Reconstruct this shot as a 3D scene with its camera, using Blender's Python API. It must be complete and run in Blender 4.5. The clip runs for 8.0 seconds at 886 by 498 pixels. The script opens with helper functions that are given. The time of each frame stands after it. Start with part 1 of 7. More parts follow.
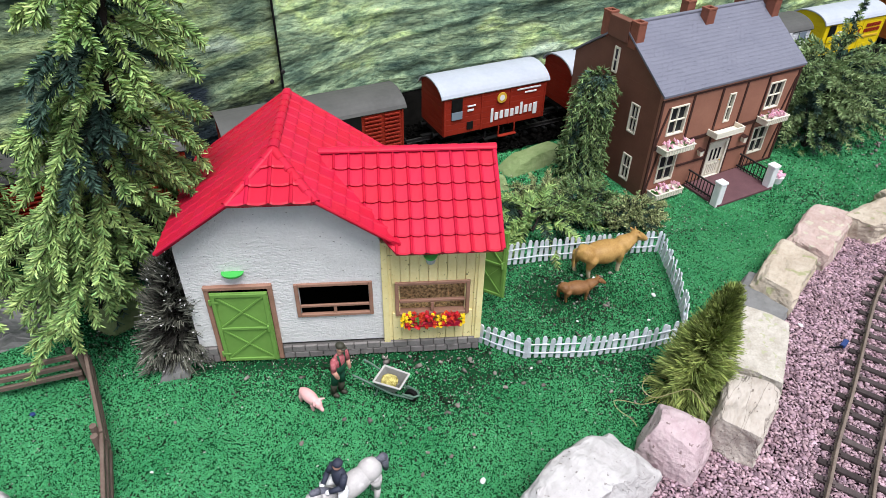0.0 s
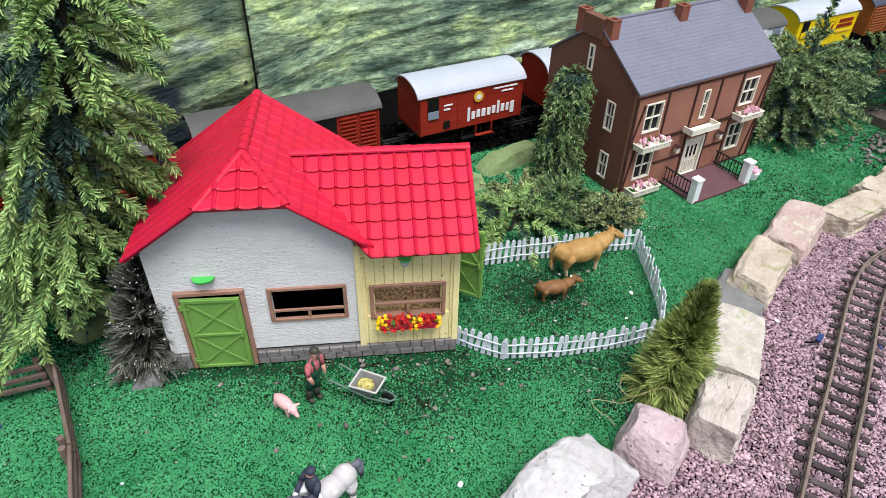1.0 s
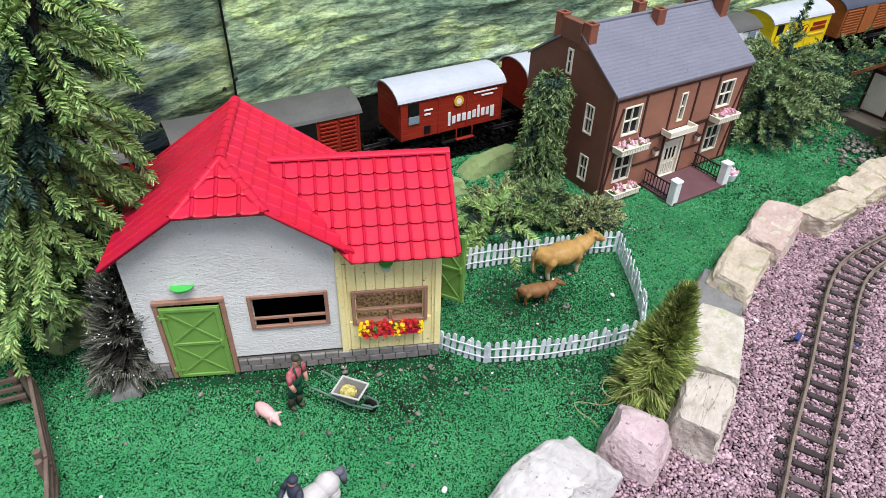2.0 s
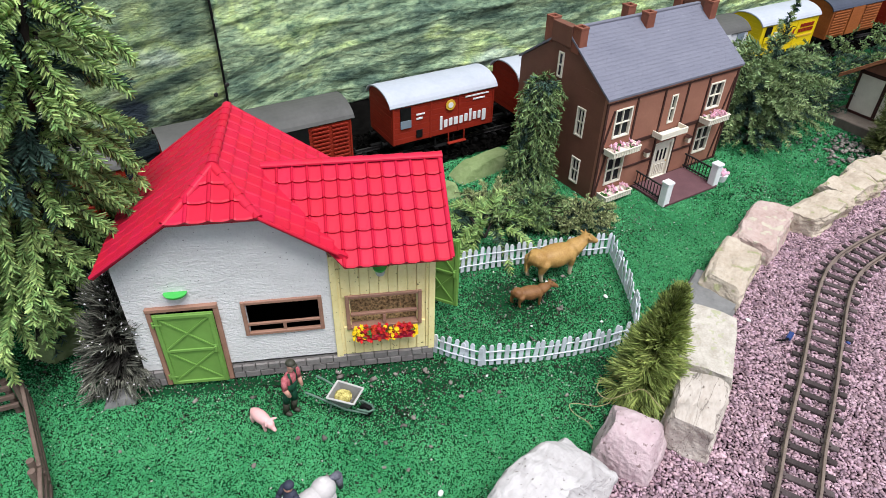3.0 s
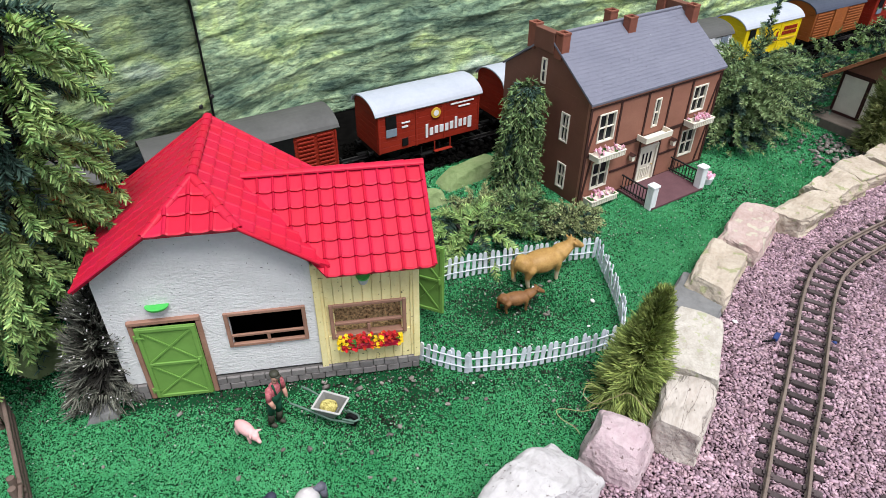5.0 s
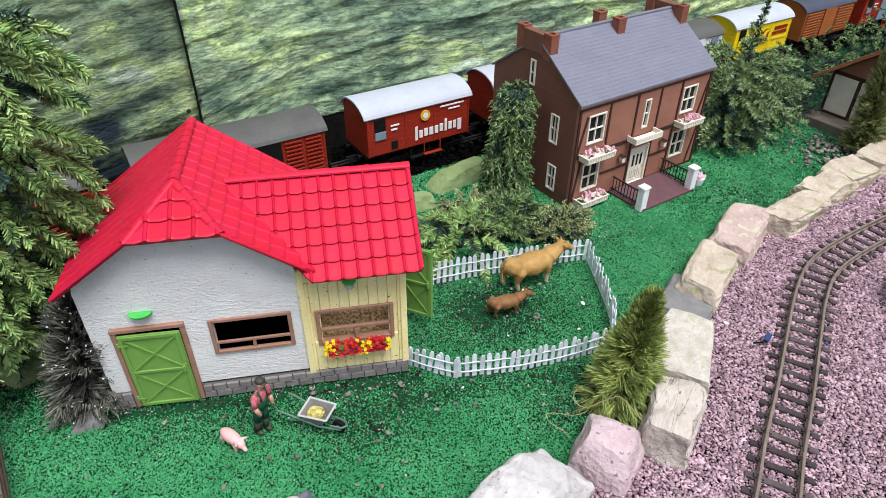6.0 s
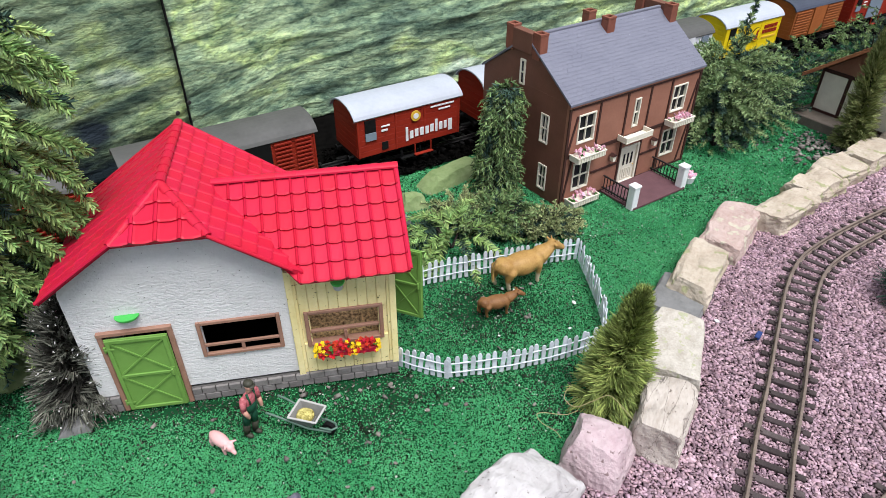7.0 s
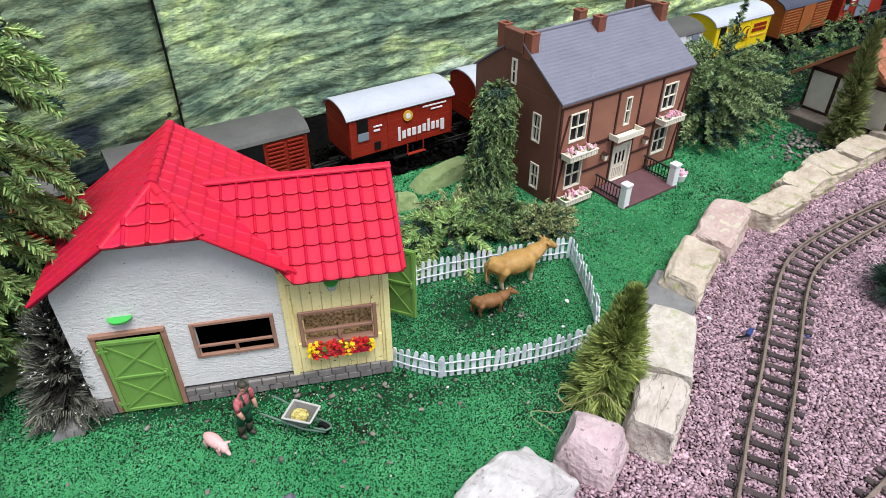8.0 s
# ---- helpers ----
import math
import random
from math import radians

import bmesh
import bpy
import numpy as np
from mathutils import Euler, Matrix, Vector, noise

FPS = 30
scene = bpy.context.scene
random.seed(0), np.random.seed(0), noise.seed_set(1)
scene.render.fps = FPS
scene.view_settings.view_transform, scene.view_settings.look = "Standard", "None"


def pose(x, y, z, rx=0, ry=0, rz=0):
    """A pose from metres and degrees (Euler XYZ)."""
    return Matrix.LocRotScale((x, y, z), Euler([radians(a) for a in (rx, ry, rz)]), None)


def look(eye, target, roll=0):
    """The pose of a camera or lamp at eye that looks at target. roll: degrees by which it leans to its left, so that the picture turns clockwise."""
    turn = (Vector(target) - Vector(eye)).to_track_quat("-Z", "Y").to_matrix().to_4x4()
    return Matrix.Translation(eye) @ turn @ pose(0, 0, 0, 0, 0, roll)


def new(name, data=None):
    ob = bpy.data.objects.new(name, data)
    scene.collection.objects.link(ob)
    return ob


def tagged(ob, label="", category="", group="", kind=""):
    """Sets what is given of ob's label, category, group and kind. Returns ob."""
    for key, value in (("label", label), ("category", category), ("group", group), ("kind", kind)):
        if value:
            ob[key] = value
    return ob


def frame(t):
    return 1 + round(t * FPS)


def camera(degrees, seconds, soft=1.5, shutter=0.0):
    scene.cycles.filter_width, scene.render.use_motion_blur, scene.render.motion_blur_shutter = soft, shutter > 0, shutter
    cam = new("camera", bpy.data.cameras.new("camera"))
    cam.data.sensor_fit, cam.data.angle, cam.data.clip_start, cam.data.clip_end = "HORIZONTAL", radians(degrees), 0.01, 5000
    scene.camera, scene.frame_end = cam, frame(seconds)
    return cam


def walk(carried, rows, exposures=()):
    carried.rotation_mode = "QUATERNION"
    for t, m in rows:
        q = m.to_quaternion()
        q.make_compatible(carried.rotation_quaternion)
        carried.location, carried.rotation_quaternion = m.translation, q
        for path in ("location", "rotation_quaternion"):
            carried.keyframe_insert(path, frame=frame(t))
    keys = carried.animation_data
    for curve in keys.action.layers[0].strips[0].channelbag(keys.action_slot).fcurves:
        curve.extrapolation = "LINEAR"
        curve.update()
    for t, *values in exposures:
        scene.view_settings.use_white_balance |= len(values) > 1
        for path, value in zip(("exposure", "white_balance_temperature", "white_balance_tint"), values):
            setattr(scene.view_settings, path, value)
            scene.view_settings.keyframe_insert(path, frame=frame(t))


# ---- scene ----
cam = camera(68.7, 8.0, soft=0.6)
PATH = [
    (0, (-0.032, -0.004, 0.65), (0.131, 1.579, -0.563), 1.3),
    (0.5, (-0.025, -0.001, 0.65), (0.158, 1.577, -0.565), 1.2),
    (1, (-0.018, 0.003, 0.648), (0.19, 1.579, -0.567), 1.4),
    (1.5, (-0.014, 0.004, 0.648), (0.222, 1.58, -0.561), 1.6),
    (3, (-0.015, 0.002, 0.649), (0.264, 1.582, -0.544), 1.5),
    (3.5, (-0.014, 0.001, 0.65), (0.268, 1.585, -0.538), 1.2),
    (4, (-0.012, -0.002, 0.65), (0.274, 1.585, -0.534), 1.0),
    (4.5, (-0.006, -0.002, 0.649), (0.283, 1.589, -0.528), 0.8),
    (6, (0.013, 0.005, 0.644), (0.319, 1.601, -0.523), 0.4),
    (6.5, (0.018, 0.005, 0.644), (0.331, 1.601, -0.519), 0.3),
    (7, (0.021, 0.005, 0.641), (0.341, 1.6, -0.522), 0.2),
    (7.5, (0.022, 0.006, 0.641), (0.353, 1.598, -0.523), 0.2),
    (8, (0.021, 0.003, 0.642), (0.361, 1.594, -0.522), 0.2),
]
walk(cam, [(t, look(eye, target, roll)) for t, eye, target, roll in PATH])

# ---- world and light: bright overcast daylight ----
world = bpy.data.worlds.new("world")
scene.world = world
world.use_nodes = True
wn = world.node_tree
sky = wn.nodes.new("ShaderNodeTexSky")
sky.sky_type = "NISHITA"
sky.sun_disc = False
sky.sun_elevation, sky.sun_rotation = radians(67), radians(158)
sky.dust_density = 4.0
haze = wn.nodes.new("ShaderNodeMixRGB")
haze.inputs[0].default_value = 0.75
haze.inputs[2].default_value = (8.75, 9.1, 11.0, 1)
wn.links.new(sky.outputs[0], haze.inputs[1])
wn.links.new(haze.outputs[0], wn.nodes["Background"].inputs[0])
wn.nodes["Background"].inputs[1].default_value = 0.072
sun = new("sun", bpy.data.lights.new("sun", "SUN"))
sun.data.energy, sun.data.angle, sun.data.color = 3.5, radians(32), (0.985, 0.98, 1.0)
sun.matrix_world = look((0.75, -0.9, 4.2), (0.1, 0.7, 0.0))
scene.view_settings.exposure = 0.44


# ---- materials ----
def mat(name, c1, c2=None, scale=60.0, rough=0.6, bump=0.0, bscale=None, metal=0.0, rand=0.0, island=0.0, spec=0.22,
        detail=4.0, c3=None, spots=0.0, spot_scale=200.0, stretch=(1, 1, 1), bdist=0.0015):
    """Two colours mixed by a coarse and a fine noise, optional spots, change from piece to piece, and fine relief."""
    m = bpy.data.materials.new(name)
    m.use_nodes = True
    nt = m.node_tree
    N, L = nt.nodes, nt.links
    b = N["Principled BSDF"]
    b.inputs["Roughness"].default_value = rough
    b.inputs["Metallic"].default_value = metal
    b.inputs["Specular IOR Level"].default_value = spec
    tc = N.new("ShaderNodeTexCoord")
    mp = N.new("ShaderNodeMapping")
    mp.inputs["Scale"].default_value = stretch
    L.new(tc.outputs["Object"], mp.inputs[0])

    def noise_tex(sc, det):
        n = N.new("ShaderNodeTexNoise")
        n.inputs["Scale"].default_value = sc
        n.inputs["Detail"].default_value = det
        L.new(mp.outputs[0], n.inputs["Vector"])
        return n
    c2 = c2 or tuple(v * 0.8 for v in c1)
    coarse, fine = noise_tex(scale, detail), noise_tex(scale * 7, 3)
    add = N.new("ShaderNodeMath")
    add.operation = "MULTIPLY_ADD"
    L.new(fine.outputs[0], add.inputs[0])
    add.inputs[1].default_value = 0.5
    L.new(coarse.outputs[0], add.inputs[2])
    ramp = N.new("ShaderNodeValToRGB")
    ramp.color_ramp.elements[0].position, ramp.color_ramp.elements[1].position = 0.5, 0.98
    ramp.color_ramp.elements[0].color, ramp.color_ramp.elements[1].color = (*c1, 1), (*c2, 1)
    L.new(add.outputs[0], ramp.inputs[0])
    out = ramp.outputs[0]
    if c3:
        sp = noise_tex(spot_scale, 2)
        r2 = N.new("ShaderNodeValToRGB")
        r2.color_ramp.elements[0].position, r2.color_ramp.elements[1].position = 1 - spots, min(1.0, 1 - spots + 0.06)
        L.new(sp.outputs[0], r2.inputs[0])
        mx = N.new("ShaderNodeMixRGB")
        L.new(r2.outputs[0], mx.inputs[0])
        L.new(out, mx.inputs[1])
        mx.inputs[2].default_value = (*c3, 1)
        out = mx.outputs[0]
    if rand or island:
        src = N.new("ShaderNodeNewGeometry").outputs["Random Per Island"] if island else N.new("ShaderNodeObjectInfo").outputs["Random"]
        amt = island or rand
        mr = N.new("ShaderNodeMapRange")
        mr.inputs["To Min"].default_value, mr.inputs["To Max"].default_value = 1 - amt, 1 + amt
        L.new(src, mr.inputs[0])
        hs = N.new("ShaderNodeHueSaturation")
        L.new(mr.outputs[0], hs.inputs["Value"])
        hr = N.new("ShaderNodeMapRange")
        hr.inputs["To Min"].default_value, hr.inputs["To Max"].default_value = 0.5 - amt * 0.04, 0.5 + amt * 0.04
        mul = N.new("ShaderNodeMath")
        mul.operation = "MULTIPLY"
        mul.inputs[1].default_value = 7.31
        fr = N.new("ShaderNodeMath")
        fr.operation = "FRACT"
        L.new(src, mul.inputs[0])
        L.new(mul.outputs[0], fr.inputs[0])
        L.new(fr.outputs[0], hr.inputs[0])
        L.new(hr.outputs[0], hs.inputs["Hue"])
        L.new(out, hs.inputs["Color"])
        out = hs.outputs[0]
    L.new(out, b.inputs["Base Color"])
    if bump:
        bn = noise_tex(bscale or scale * 6, 5)
        bp = N.new("ShaderNodeBump")
        bp.inputs["Strength"].default_value = min(1.0, bump)
        bp.inputs["Distance"].default_value = bdist
        L.new(bn.outputs[0], bp.inputs["Height"])
        L.new(bp.outputs[0], b.inputs["Normal"])
    return m


# base darker than the blades, so shade between fibres is in its colour
GRASS_BASE = mat("turf_base", (0.011, 0.072, 0.027), (0.008, 0.042, 0.016), 9, 0.95, 0.8, 500, c3=(0.010, 0.016, 0.010), spots=0.42, spot_scale=90, spec=0.0)
GRASS = mat("turf_blades", (0.041, 0.280, 0.104), (0.100, 0.425, 0.180), 12, 0.5, island=0.28, spec=0.24)
# dark soil, taken nearly to black for the shade round the train
SOIL = mat("dark_soil", (0.0025, 0.0024, 0.0023), (0.006, 0.0056, 0.0052), 60, 0.95, 0.9, 500, spec=0.0)
CRUMB = mat("soil_crumbs", (0.026, 0.025, 0.020), (0.085, 0.078, 0.066), 80, 0.9, island=0.7, spec=0.06)
GRAVEL = mat("purple_gravel", (0.245, 0.155, 0.182), (0.44, 0.310, 0.345), 40, 0.85, island=0.50, spec=0.12)
# far darker than GRAVEL: shade in the gaps between stones as colour
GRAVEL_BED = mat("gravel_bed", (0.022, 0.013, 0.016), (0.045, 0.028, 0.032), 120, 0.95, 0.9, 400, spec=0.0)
RED_TILE = mat("red_plastic_tile", (0.51, 0.014, 0.043), (0.45, 0.011, 0.036), 30, 0.42, 0.08, 300, rand=0.05, spec=0.16)
STUCCO = mat("white_stucco", (0.72, 0.715, 0.70), (0.62, 0.615, 0.60), 25, 0.85, 0.9, 280, bdist=0.0016, c3=(0.03, 0.028, 0.02), spots=0.30, spot_scale=260, stretch=(1, 1, 1.6))
YELLOW_WOOD = mat("pale_yellow_boards", (0.86, 0.76, 0.40), (0.76, 0.64, 0.29), 30, 0.6, 0.3, 200, rand=0.05, c3=(0.06, 0.05, 0.02), spots=0.325, spot_scale=240)
BROWN_FRAME = mat("brown_plastic_frame", (0.34, 0.19, 0.135), (0.26, 0.14, 0.095), 60, 0.5, 0.2)
GREEN_DOOR = mat("green_plastic_door", (0.175, 0.335, 0.075), (0.14, 0.28, 0.06), 20, 0.45, 0.1, 200)
LAMP_GREEN = mat("bright_green_shade", (0.08, 0.52, 0.10), (0.06, 0.42, 0.08), 40, 0.3)
BASE_BRICK = mat("grey_base_brick", (0.23, 0.215, 0.205), (0.16, 0.148, 0.14), 90, 0.8, 0.5, 500, rand=0.14)
MORTAR = mat("mortar", (0.14, 0.132, 0.125), (0.10, 0.094, 0.088), 200, 0.9, 0.4)
CHIP = mat("chipboard_hay", (1.0, 0.72, 0.36), (0.10, 0.045, 0.018), 240, 0.8, 0.6, 500, stretch=(1, 1, 1), detail=1.0)
# near black, so that indoor shade lies in the colour itself
INSIDE = mat("shaded_inside", (0.010, 0.008, 0.007), (0.006, 0.005, 0.004), 40, 0.95, spec=0.0)
# the front wall's brown at about half value: side shade put in colour
HOUSE_SHADED = mat("shaded_brown_wall", (0.165, 0.072, 0.049), (0.135, 0.058, 0.040), 40, 0.65, 0.15, 300)
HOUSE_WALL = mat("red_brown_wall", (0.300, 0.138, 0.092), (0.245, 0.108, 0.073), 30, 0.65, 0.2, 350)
TIMBER = mat("dark_timber", (0.055, 0.022, 0.018), (0.038, 0.016, 0.012), 80, 0.6, 0.2)
SLATE = mat("slate_roof", (0.165, 0.170, 0.208), (0.140, 0.145, 0.182), 25, 0.5, 0.3, 200, c3=(0.30, 0.30, 0.33), spots=0.24, spot_scale=70, rand=0.05)
CHIMNEY = mat("terracotta_chimney", (0.25, 0.092, 0.058), (0.18, 0.064, 0.042), 60, 0.7, 0.3)
CREAM = mat("cream_paint", (0.74, 0.70, 0.58), (0.64, 0.60, 0.49), 60, 0.5, 0.1)
WHITE = mat("white_paint", (0.80, 0.80, 0.80), (0.66, 0.67, 0.68), 60, 0.45, 0.1)
FENCE_WHITE = mat("worn_white_plastic", (0.74, 0.77, 0.82), (0.50, 0.53, 0.57), 90, 0.5, 0.2, rand=0.10)
GLASS = mat("dark_glass", (0.012, 0.013, 0.015), (0.02, 0.02, 0.024), 20, 0.10, spec=0.25)
PORCH = mat("purple_brown_porch", (0.13, 0.065, 0.072), (0.10, 0.05, 0.056), 50, 0.6, 0.2)
IRON = mat("black_iron", (0.02, 0.018, 0.018), (0.03, 0.028, 0.028), 60, 0.45)
PINK = mat("pink_petals", (0.66, 0.25, 0.38), (0.80, 0.58, 0.64), 120, 0.6, rand=0.3)
RED_FLOWER = mat("red_petals", (0.56, 0.022, 0.018), (0.40, 0.012, 0.010), 200, 0.55, rand=0.3)
YELLOW_FLOWER = mat("yellow_petals", (0.85, 0.62, 0.02), (0.75, 0.48, 0.01), 200, 0.5, rand=0.1)
LEAF = mat("flower_leaf", (0.04, 0.12, 0.02), (0.06, 0.16, 0.03), 200, 0.6)
NEEDLE = mat("spruce_needles", (0.115, 0.215, 0.066), (0.36, 0.50, 0.170), 22, 0.5, island=0.6, spec=0.25)
# also used for inner twigs, where the dark colour stands in for shade
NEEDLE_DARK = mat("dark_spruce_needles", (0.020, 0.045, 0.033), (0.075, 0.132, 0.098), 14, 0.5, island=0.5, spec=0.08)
NEEDLE_GREY = mat("dusty_grey_needles", (0.060, 0.066, 0.052), (0.20, 0.20, 0.16), 90, 0.7, island=0.6, spec=0.1)
NEEDLE_OLIVE = mat("olive_bristles", (0.155, 0.210, 0.050), (0.38, 0.455, 0.135), 30, 0.5, island=0.40, spec=0.25)
NEEDLE_BOX = mat("boxwood_leaves", (0.055, 0.108, 0.036), (0.205, 0.305, 0.115), 30, 0.5, island=0.6, spec=0.3)
NEEDLE_PALE = mat("pale_green_needles", (0.095, 0.165, 0.066), (0.28, 0.375, 0.165), 14, 0.55, island=0.5)
NEEDLE_HEDGE = mat("brownish_hedge_leaves", (0.125, 0.160, 0.060), (0.36, 0.41, 0.19), 25, 0.55, island=0.55, spec=0.25)
# darker copy of the olive bristles: shade near the stem as colour
OLIVE_SHADED = mat("shaded_olive_bristles", (0.060, 0.082, 0.020), (0.14, 0.17, 0.045), 30, 0.5, island=0.5)
OLIVE_DULL = mat("dull_olive_bristles", (0.110, 0.138, 0.045), (0.29, 0.32, 0.125), 30, 0.6, island=0.45, spec=0.15)
# darker copy of the dusty needles, painting shade inside the bush
GREY_SHADED = mat("shaded_grey_needles", (0.022, 0.022, 0.018), (0.06, 0.056, 0.046), 60, 0.7, island=0.5)
BARK = mat("bark", (0.035, 0.028, 0.024), (0.018, 0.015, 0.013), 80, 0.9, 0.8)
STONE_WHITE = mat("white_limestone", (0.53, 0.515, 0.505), (0.36, 0.34, 0.33), 15, 0.85, 0.9, 90, c3=(0.22, 0.20, 0.185), spots=0.33, spot_scale=190, bdist=0.004)
STONE_LOG = mat("cracked_pale_stone", (0.52, 0.475, 0.42), (0.37, 0.32, 0.27), 30, 0.85, 0.9, 110, c3=(0.16, 0.13, 0.11), spots=0.33, spot_scale=170, stretch=(0.5, 1.3, 1.3), bdist=0.003)
STONE_CREAM = mat("cream_sandstone", (0.49, 0.43, 0.345), (0.34, 0.275, 0.205), 20, 0.85, 0.9, 150, c3=(0.29, 0.29, 0.16), spots=0.42, spot_scale=45, bdist=0.003)
STONE_PINK = mat("pink_sandstone", (0.41, 0.30, 0.315), (0.53, 0.435, 0.44), 22, 0.85, 0.9, 160, c3=(0.20, 0.14, 0.14), spots=0.36, spot_scale=150, bdist=0.003)
STONE_SLAB = mat("pale_lichened_slab", (0.53, 0.495, 0.435), (0.36, 0.325, 0.27), 60, 0.85, 0.9, 150, c3=(0.36, 0.365, 0.24), spots=0.40, spot_scale=100, bdist=0.003)
STONE_ROSE = mat("rose_cream_sandstone", (0.47, 0.375, 0.335), (0.36, 0.255, 0.22), 22, 0.85, 0.9, 150, c3=(0.45, 0.41, 0.32), spots=0.44, spot_scale=50, bdist=0.003)
STONE_GREY = mat("grey_slate_stone", (0.20, 0.20, 0.195), (0.135, 0.135, 0.13), 25, 0.85, 0.9, 130)
STONE_MOSS = mat("mossy_rock", (0.150, 0.215, 0.085), (0.25, 0.31, 0.15), 22, 0.85, 0.7, 120, spec=0.05)
RAIL = mat("tarnished_brass_rail", (0.17, 0.13, 0.108), (0.26, 0.205, 0.165), 60, 0.45, metal=0.4)
SLEEPER = mat("dark_brown_sleeper", (0.046, 0.036, 0.036), (0.082, 0.066, 0.064), 90, 0.75, 0.4, 400, rand=0.35, spec=0.1)
WAGON_RED = mat("wagon_red", (0.285, 0.026, 0.013), (0.23, 0.020, 0.011), 30, 0.5, 0.1, spec=0.12)
WAGON_ORANGE = mat("wagon_brown", (0.36, 0.11, 0.03), (0.28, 0.085, 0.024), 30, 0.55, 0.1)
WAGON_YELLOW = mat("wagon_yellow", (0.80, 0.60, 0.01), (0.74, 0.54, 0.01), 30, 0.45)
WAGON_WHITE = mat("wagon_white", (0.72, 0.73, 0.76), (0.64, 0.65, 0.68), 30, 0.5)
ROOF_SILVER = mat("silver_roof", (0.42, 0.45, 0.50), (0.36, 0.39, 0.44), 20, 0.5, 0.1, spec=0.15)
ROOF_GREY = mat("grey_roof", (0.095, 0.095, 0.09), (0.07, 0.07, 0.066), 20, 0.6, 0.1)
ROOF_BLUE = mat("blue_grey_roof", (0.05, 0.06, 0.085), (0.04, 0.048, 0.07), 20, 0.55, 0.1)
BLACK = mat("black_plastic", (0.006, 0.006, 0.006), (0.012, 0.012, 0.012), 60, 0.6, spec=0.06)
GREY_DOOR = mat("grey_blue_door", (0.20, 0.25, 0.30), (0.17, 0.21, 0.25), 40, 0.5)
GOLD = mat("gold_emblem", (0.70, 0.42, 0.05), (0.6, 0.36, 0.04), 100, 0.5)
RANCH = mat("weathered_brown_wood", (0.115, 0.078, 0.062), (0.17, 0.125, 0.10), 60, 0.7, 0.6, 300, stretch=(1, 1, 1))
TAN = mat("tan_cow_paint", (0.43, 0.265, 0.088), (0.28, 0.155, 0.046), 60, 0.5, 0.3, 300)
LAMP_GLASS = mat("grey_lamp_glass", (0.48, 0.50, 0.50), (0.42, 0.44, 0.44), 60, 0.3)
CALF = mat("brown_calf_paint", (0.23, 0.112, 0.042), (0.145, 0.066, 0.026), 90, 0.55, 0.4, 400)
PIG = mat("pink_pig_paint", (0.74, 0.44, 0.42), (0.66, 0.36, 0.35), 40, 0.45)
HORSE = mat("dapple_grey_paint", (0.50, 0.475, 0.46), (0.38, 0.365, 0.36), 40, 0.5, c3=(0.58, 0.555, 0.54), spots=0.4, spot_scale=60)
MANE = mat("dark_grey_mane", (0.07, 0.075, 0.10), (0.17, 0.17, 0.20), 160, 0.6, 0.6)
NAVY = mat("navy_cloth", (0.025, 0.03, 0.05), (0.04, 0.045, 0.065), 60, 0.6)
SKIN = mat("plain_buff_paint", (0.50, 0.27, 0.20), (0.45, 0.24, 0.18), 60, 0.55)
SHIRT = mat("red_check_shirt", (0.24, 0.03, 0.045), (0.50, 0.17, 0.18), 260, 0.6)
OVERALL = mat("dark_green_overall", (0.012, 0.075, 0.04), (0.01, 0.055, 0.03), 60, 0.6)
BOOT = mat("dark_boot", (0.035, 0.035, 0.025), (0.05, 0.05, 0.035), 60, 0.5)
BARROW = mat("beige_grey_tray", (0.22, 0.22, 0.205), (0.17, 0.17, 0.16), 60, 0.5)
BARROW_RIM = mat("pale_grey_rim", (0.46, 0.46, 0.43), (0.38, 0.38, 0.36), 60, 0.5)
BARROW_GREEN = mat("grey_green_tube", (0.10, 0.17, 0.13), (0.08, 0.14, 0.105), 60, 0.45)
STRAW = mat("straw", (0.74, 0.66, 0.24), (0.20, 0.16, 0.03), 260, 0.7, 0.8, 700)
PAVE = mat("brown_paving", (0.20, 0.165, 0.135), (0.13, 0.108, 0.088), 40, 0.85, 0.6)
BROWN_ROOF = mat("brown_tile_roof", (0.36, 0.15, 0.075), (0.25, 0.10, 0.05), 50, 0.7, 0.4, rand=0.2)
BLUE = mat("blue_plastic", (0.025, 0.05, 0.17), (0.02, 0.04, 0.12), 60, 0.4)
PEBBLE = mat("dull_pebble", (0.24, 0.215, 0.19), (0.12, 0.105, 0.09), 90, 0.85, 0.4, rand=0.4)
PEBBLE_WHITE = mat("white_chip", (0.72, 0.70, 0.70), (0.6, 0.58, 0.58), 90, 0.7, 0.2)


def socks(m, colour, top):
    """Paints the lower legs of a toy animal, up to a ragged line, in another colour."""
    nt = m.node_tree
    N, L = nt.nodes, nt.links
    b = N["Principled BSDF"]
    old = b.inputs["Base Color"].links[0].from_socket
    sep = N.new("ShaderNodeSeparateXYZ")
    L.new(N.new("ShaderNodeTexCoord").outputs["Object"], sep.inputs[0])
    r = N.new("ShaderNodeMapRange")
    r.inputs["From Min"].default_value, r.inputs["From Max"].default_value = top, top * 1.4
    L.new(sep.outputs["Z"], r.inputs[0])
    mx = N.new("ShaderNodeMixRGB")
    L.new(r.outputs[0], mx.inputs[0])
    mx.inputs[1].default_value = (*colour, 1)
    L.new(old, mx.inputs[2])
    L.new(mx.outputs[0], b.inputs["Base Color"])


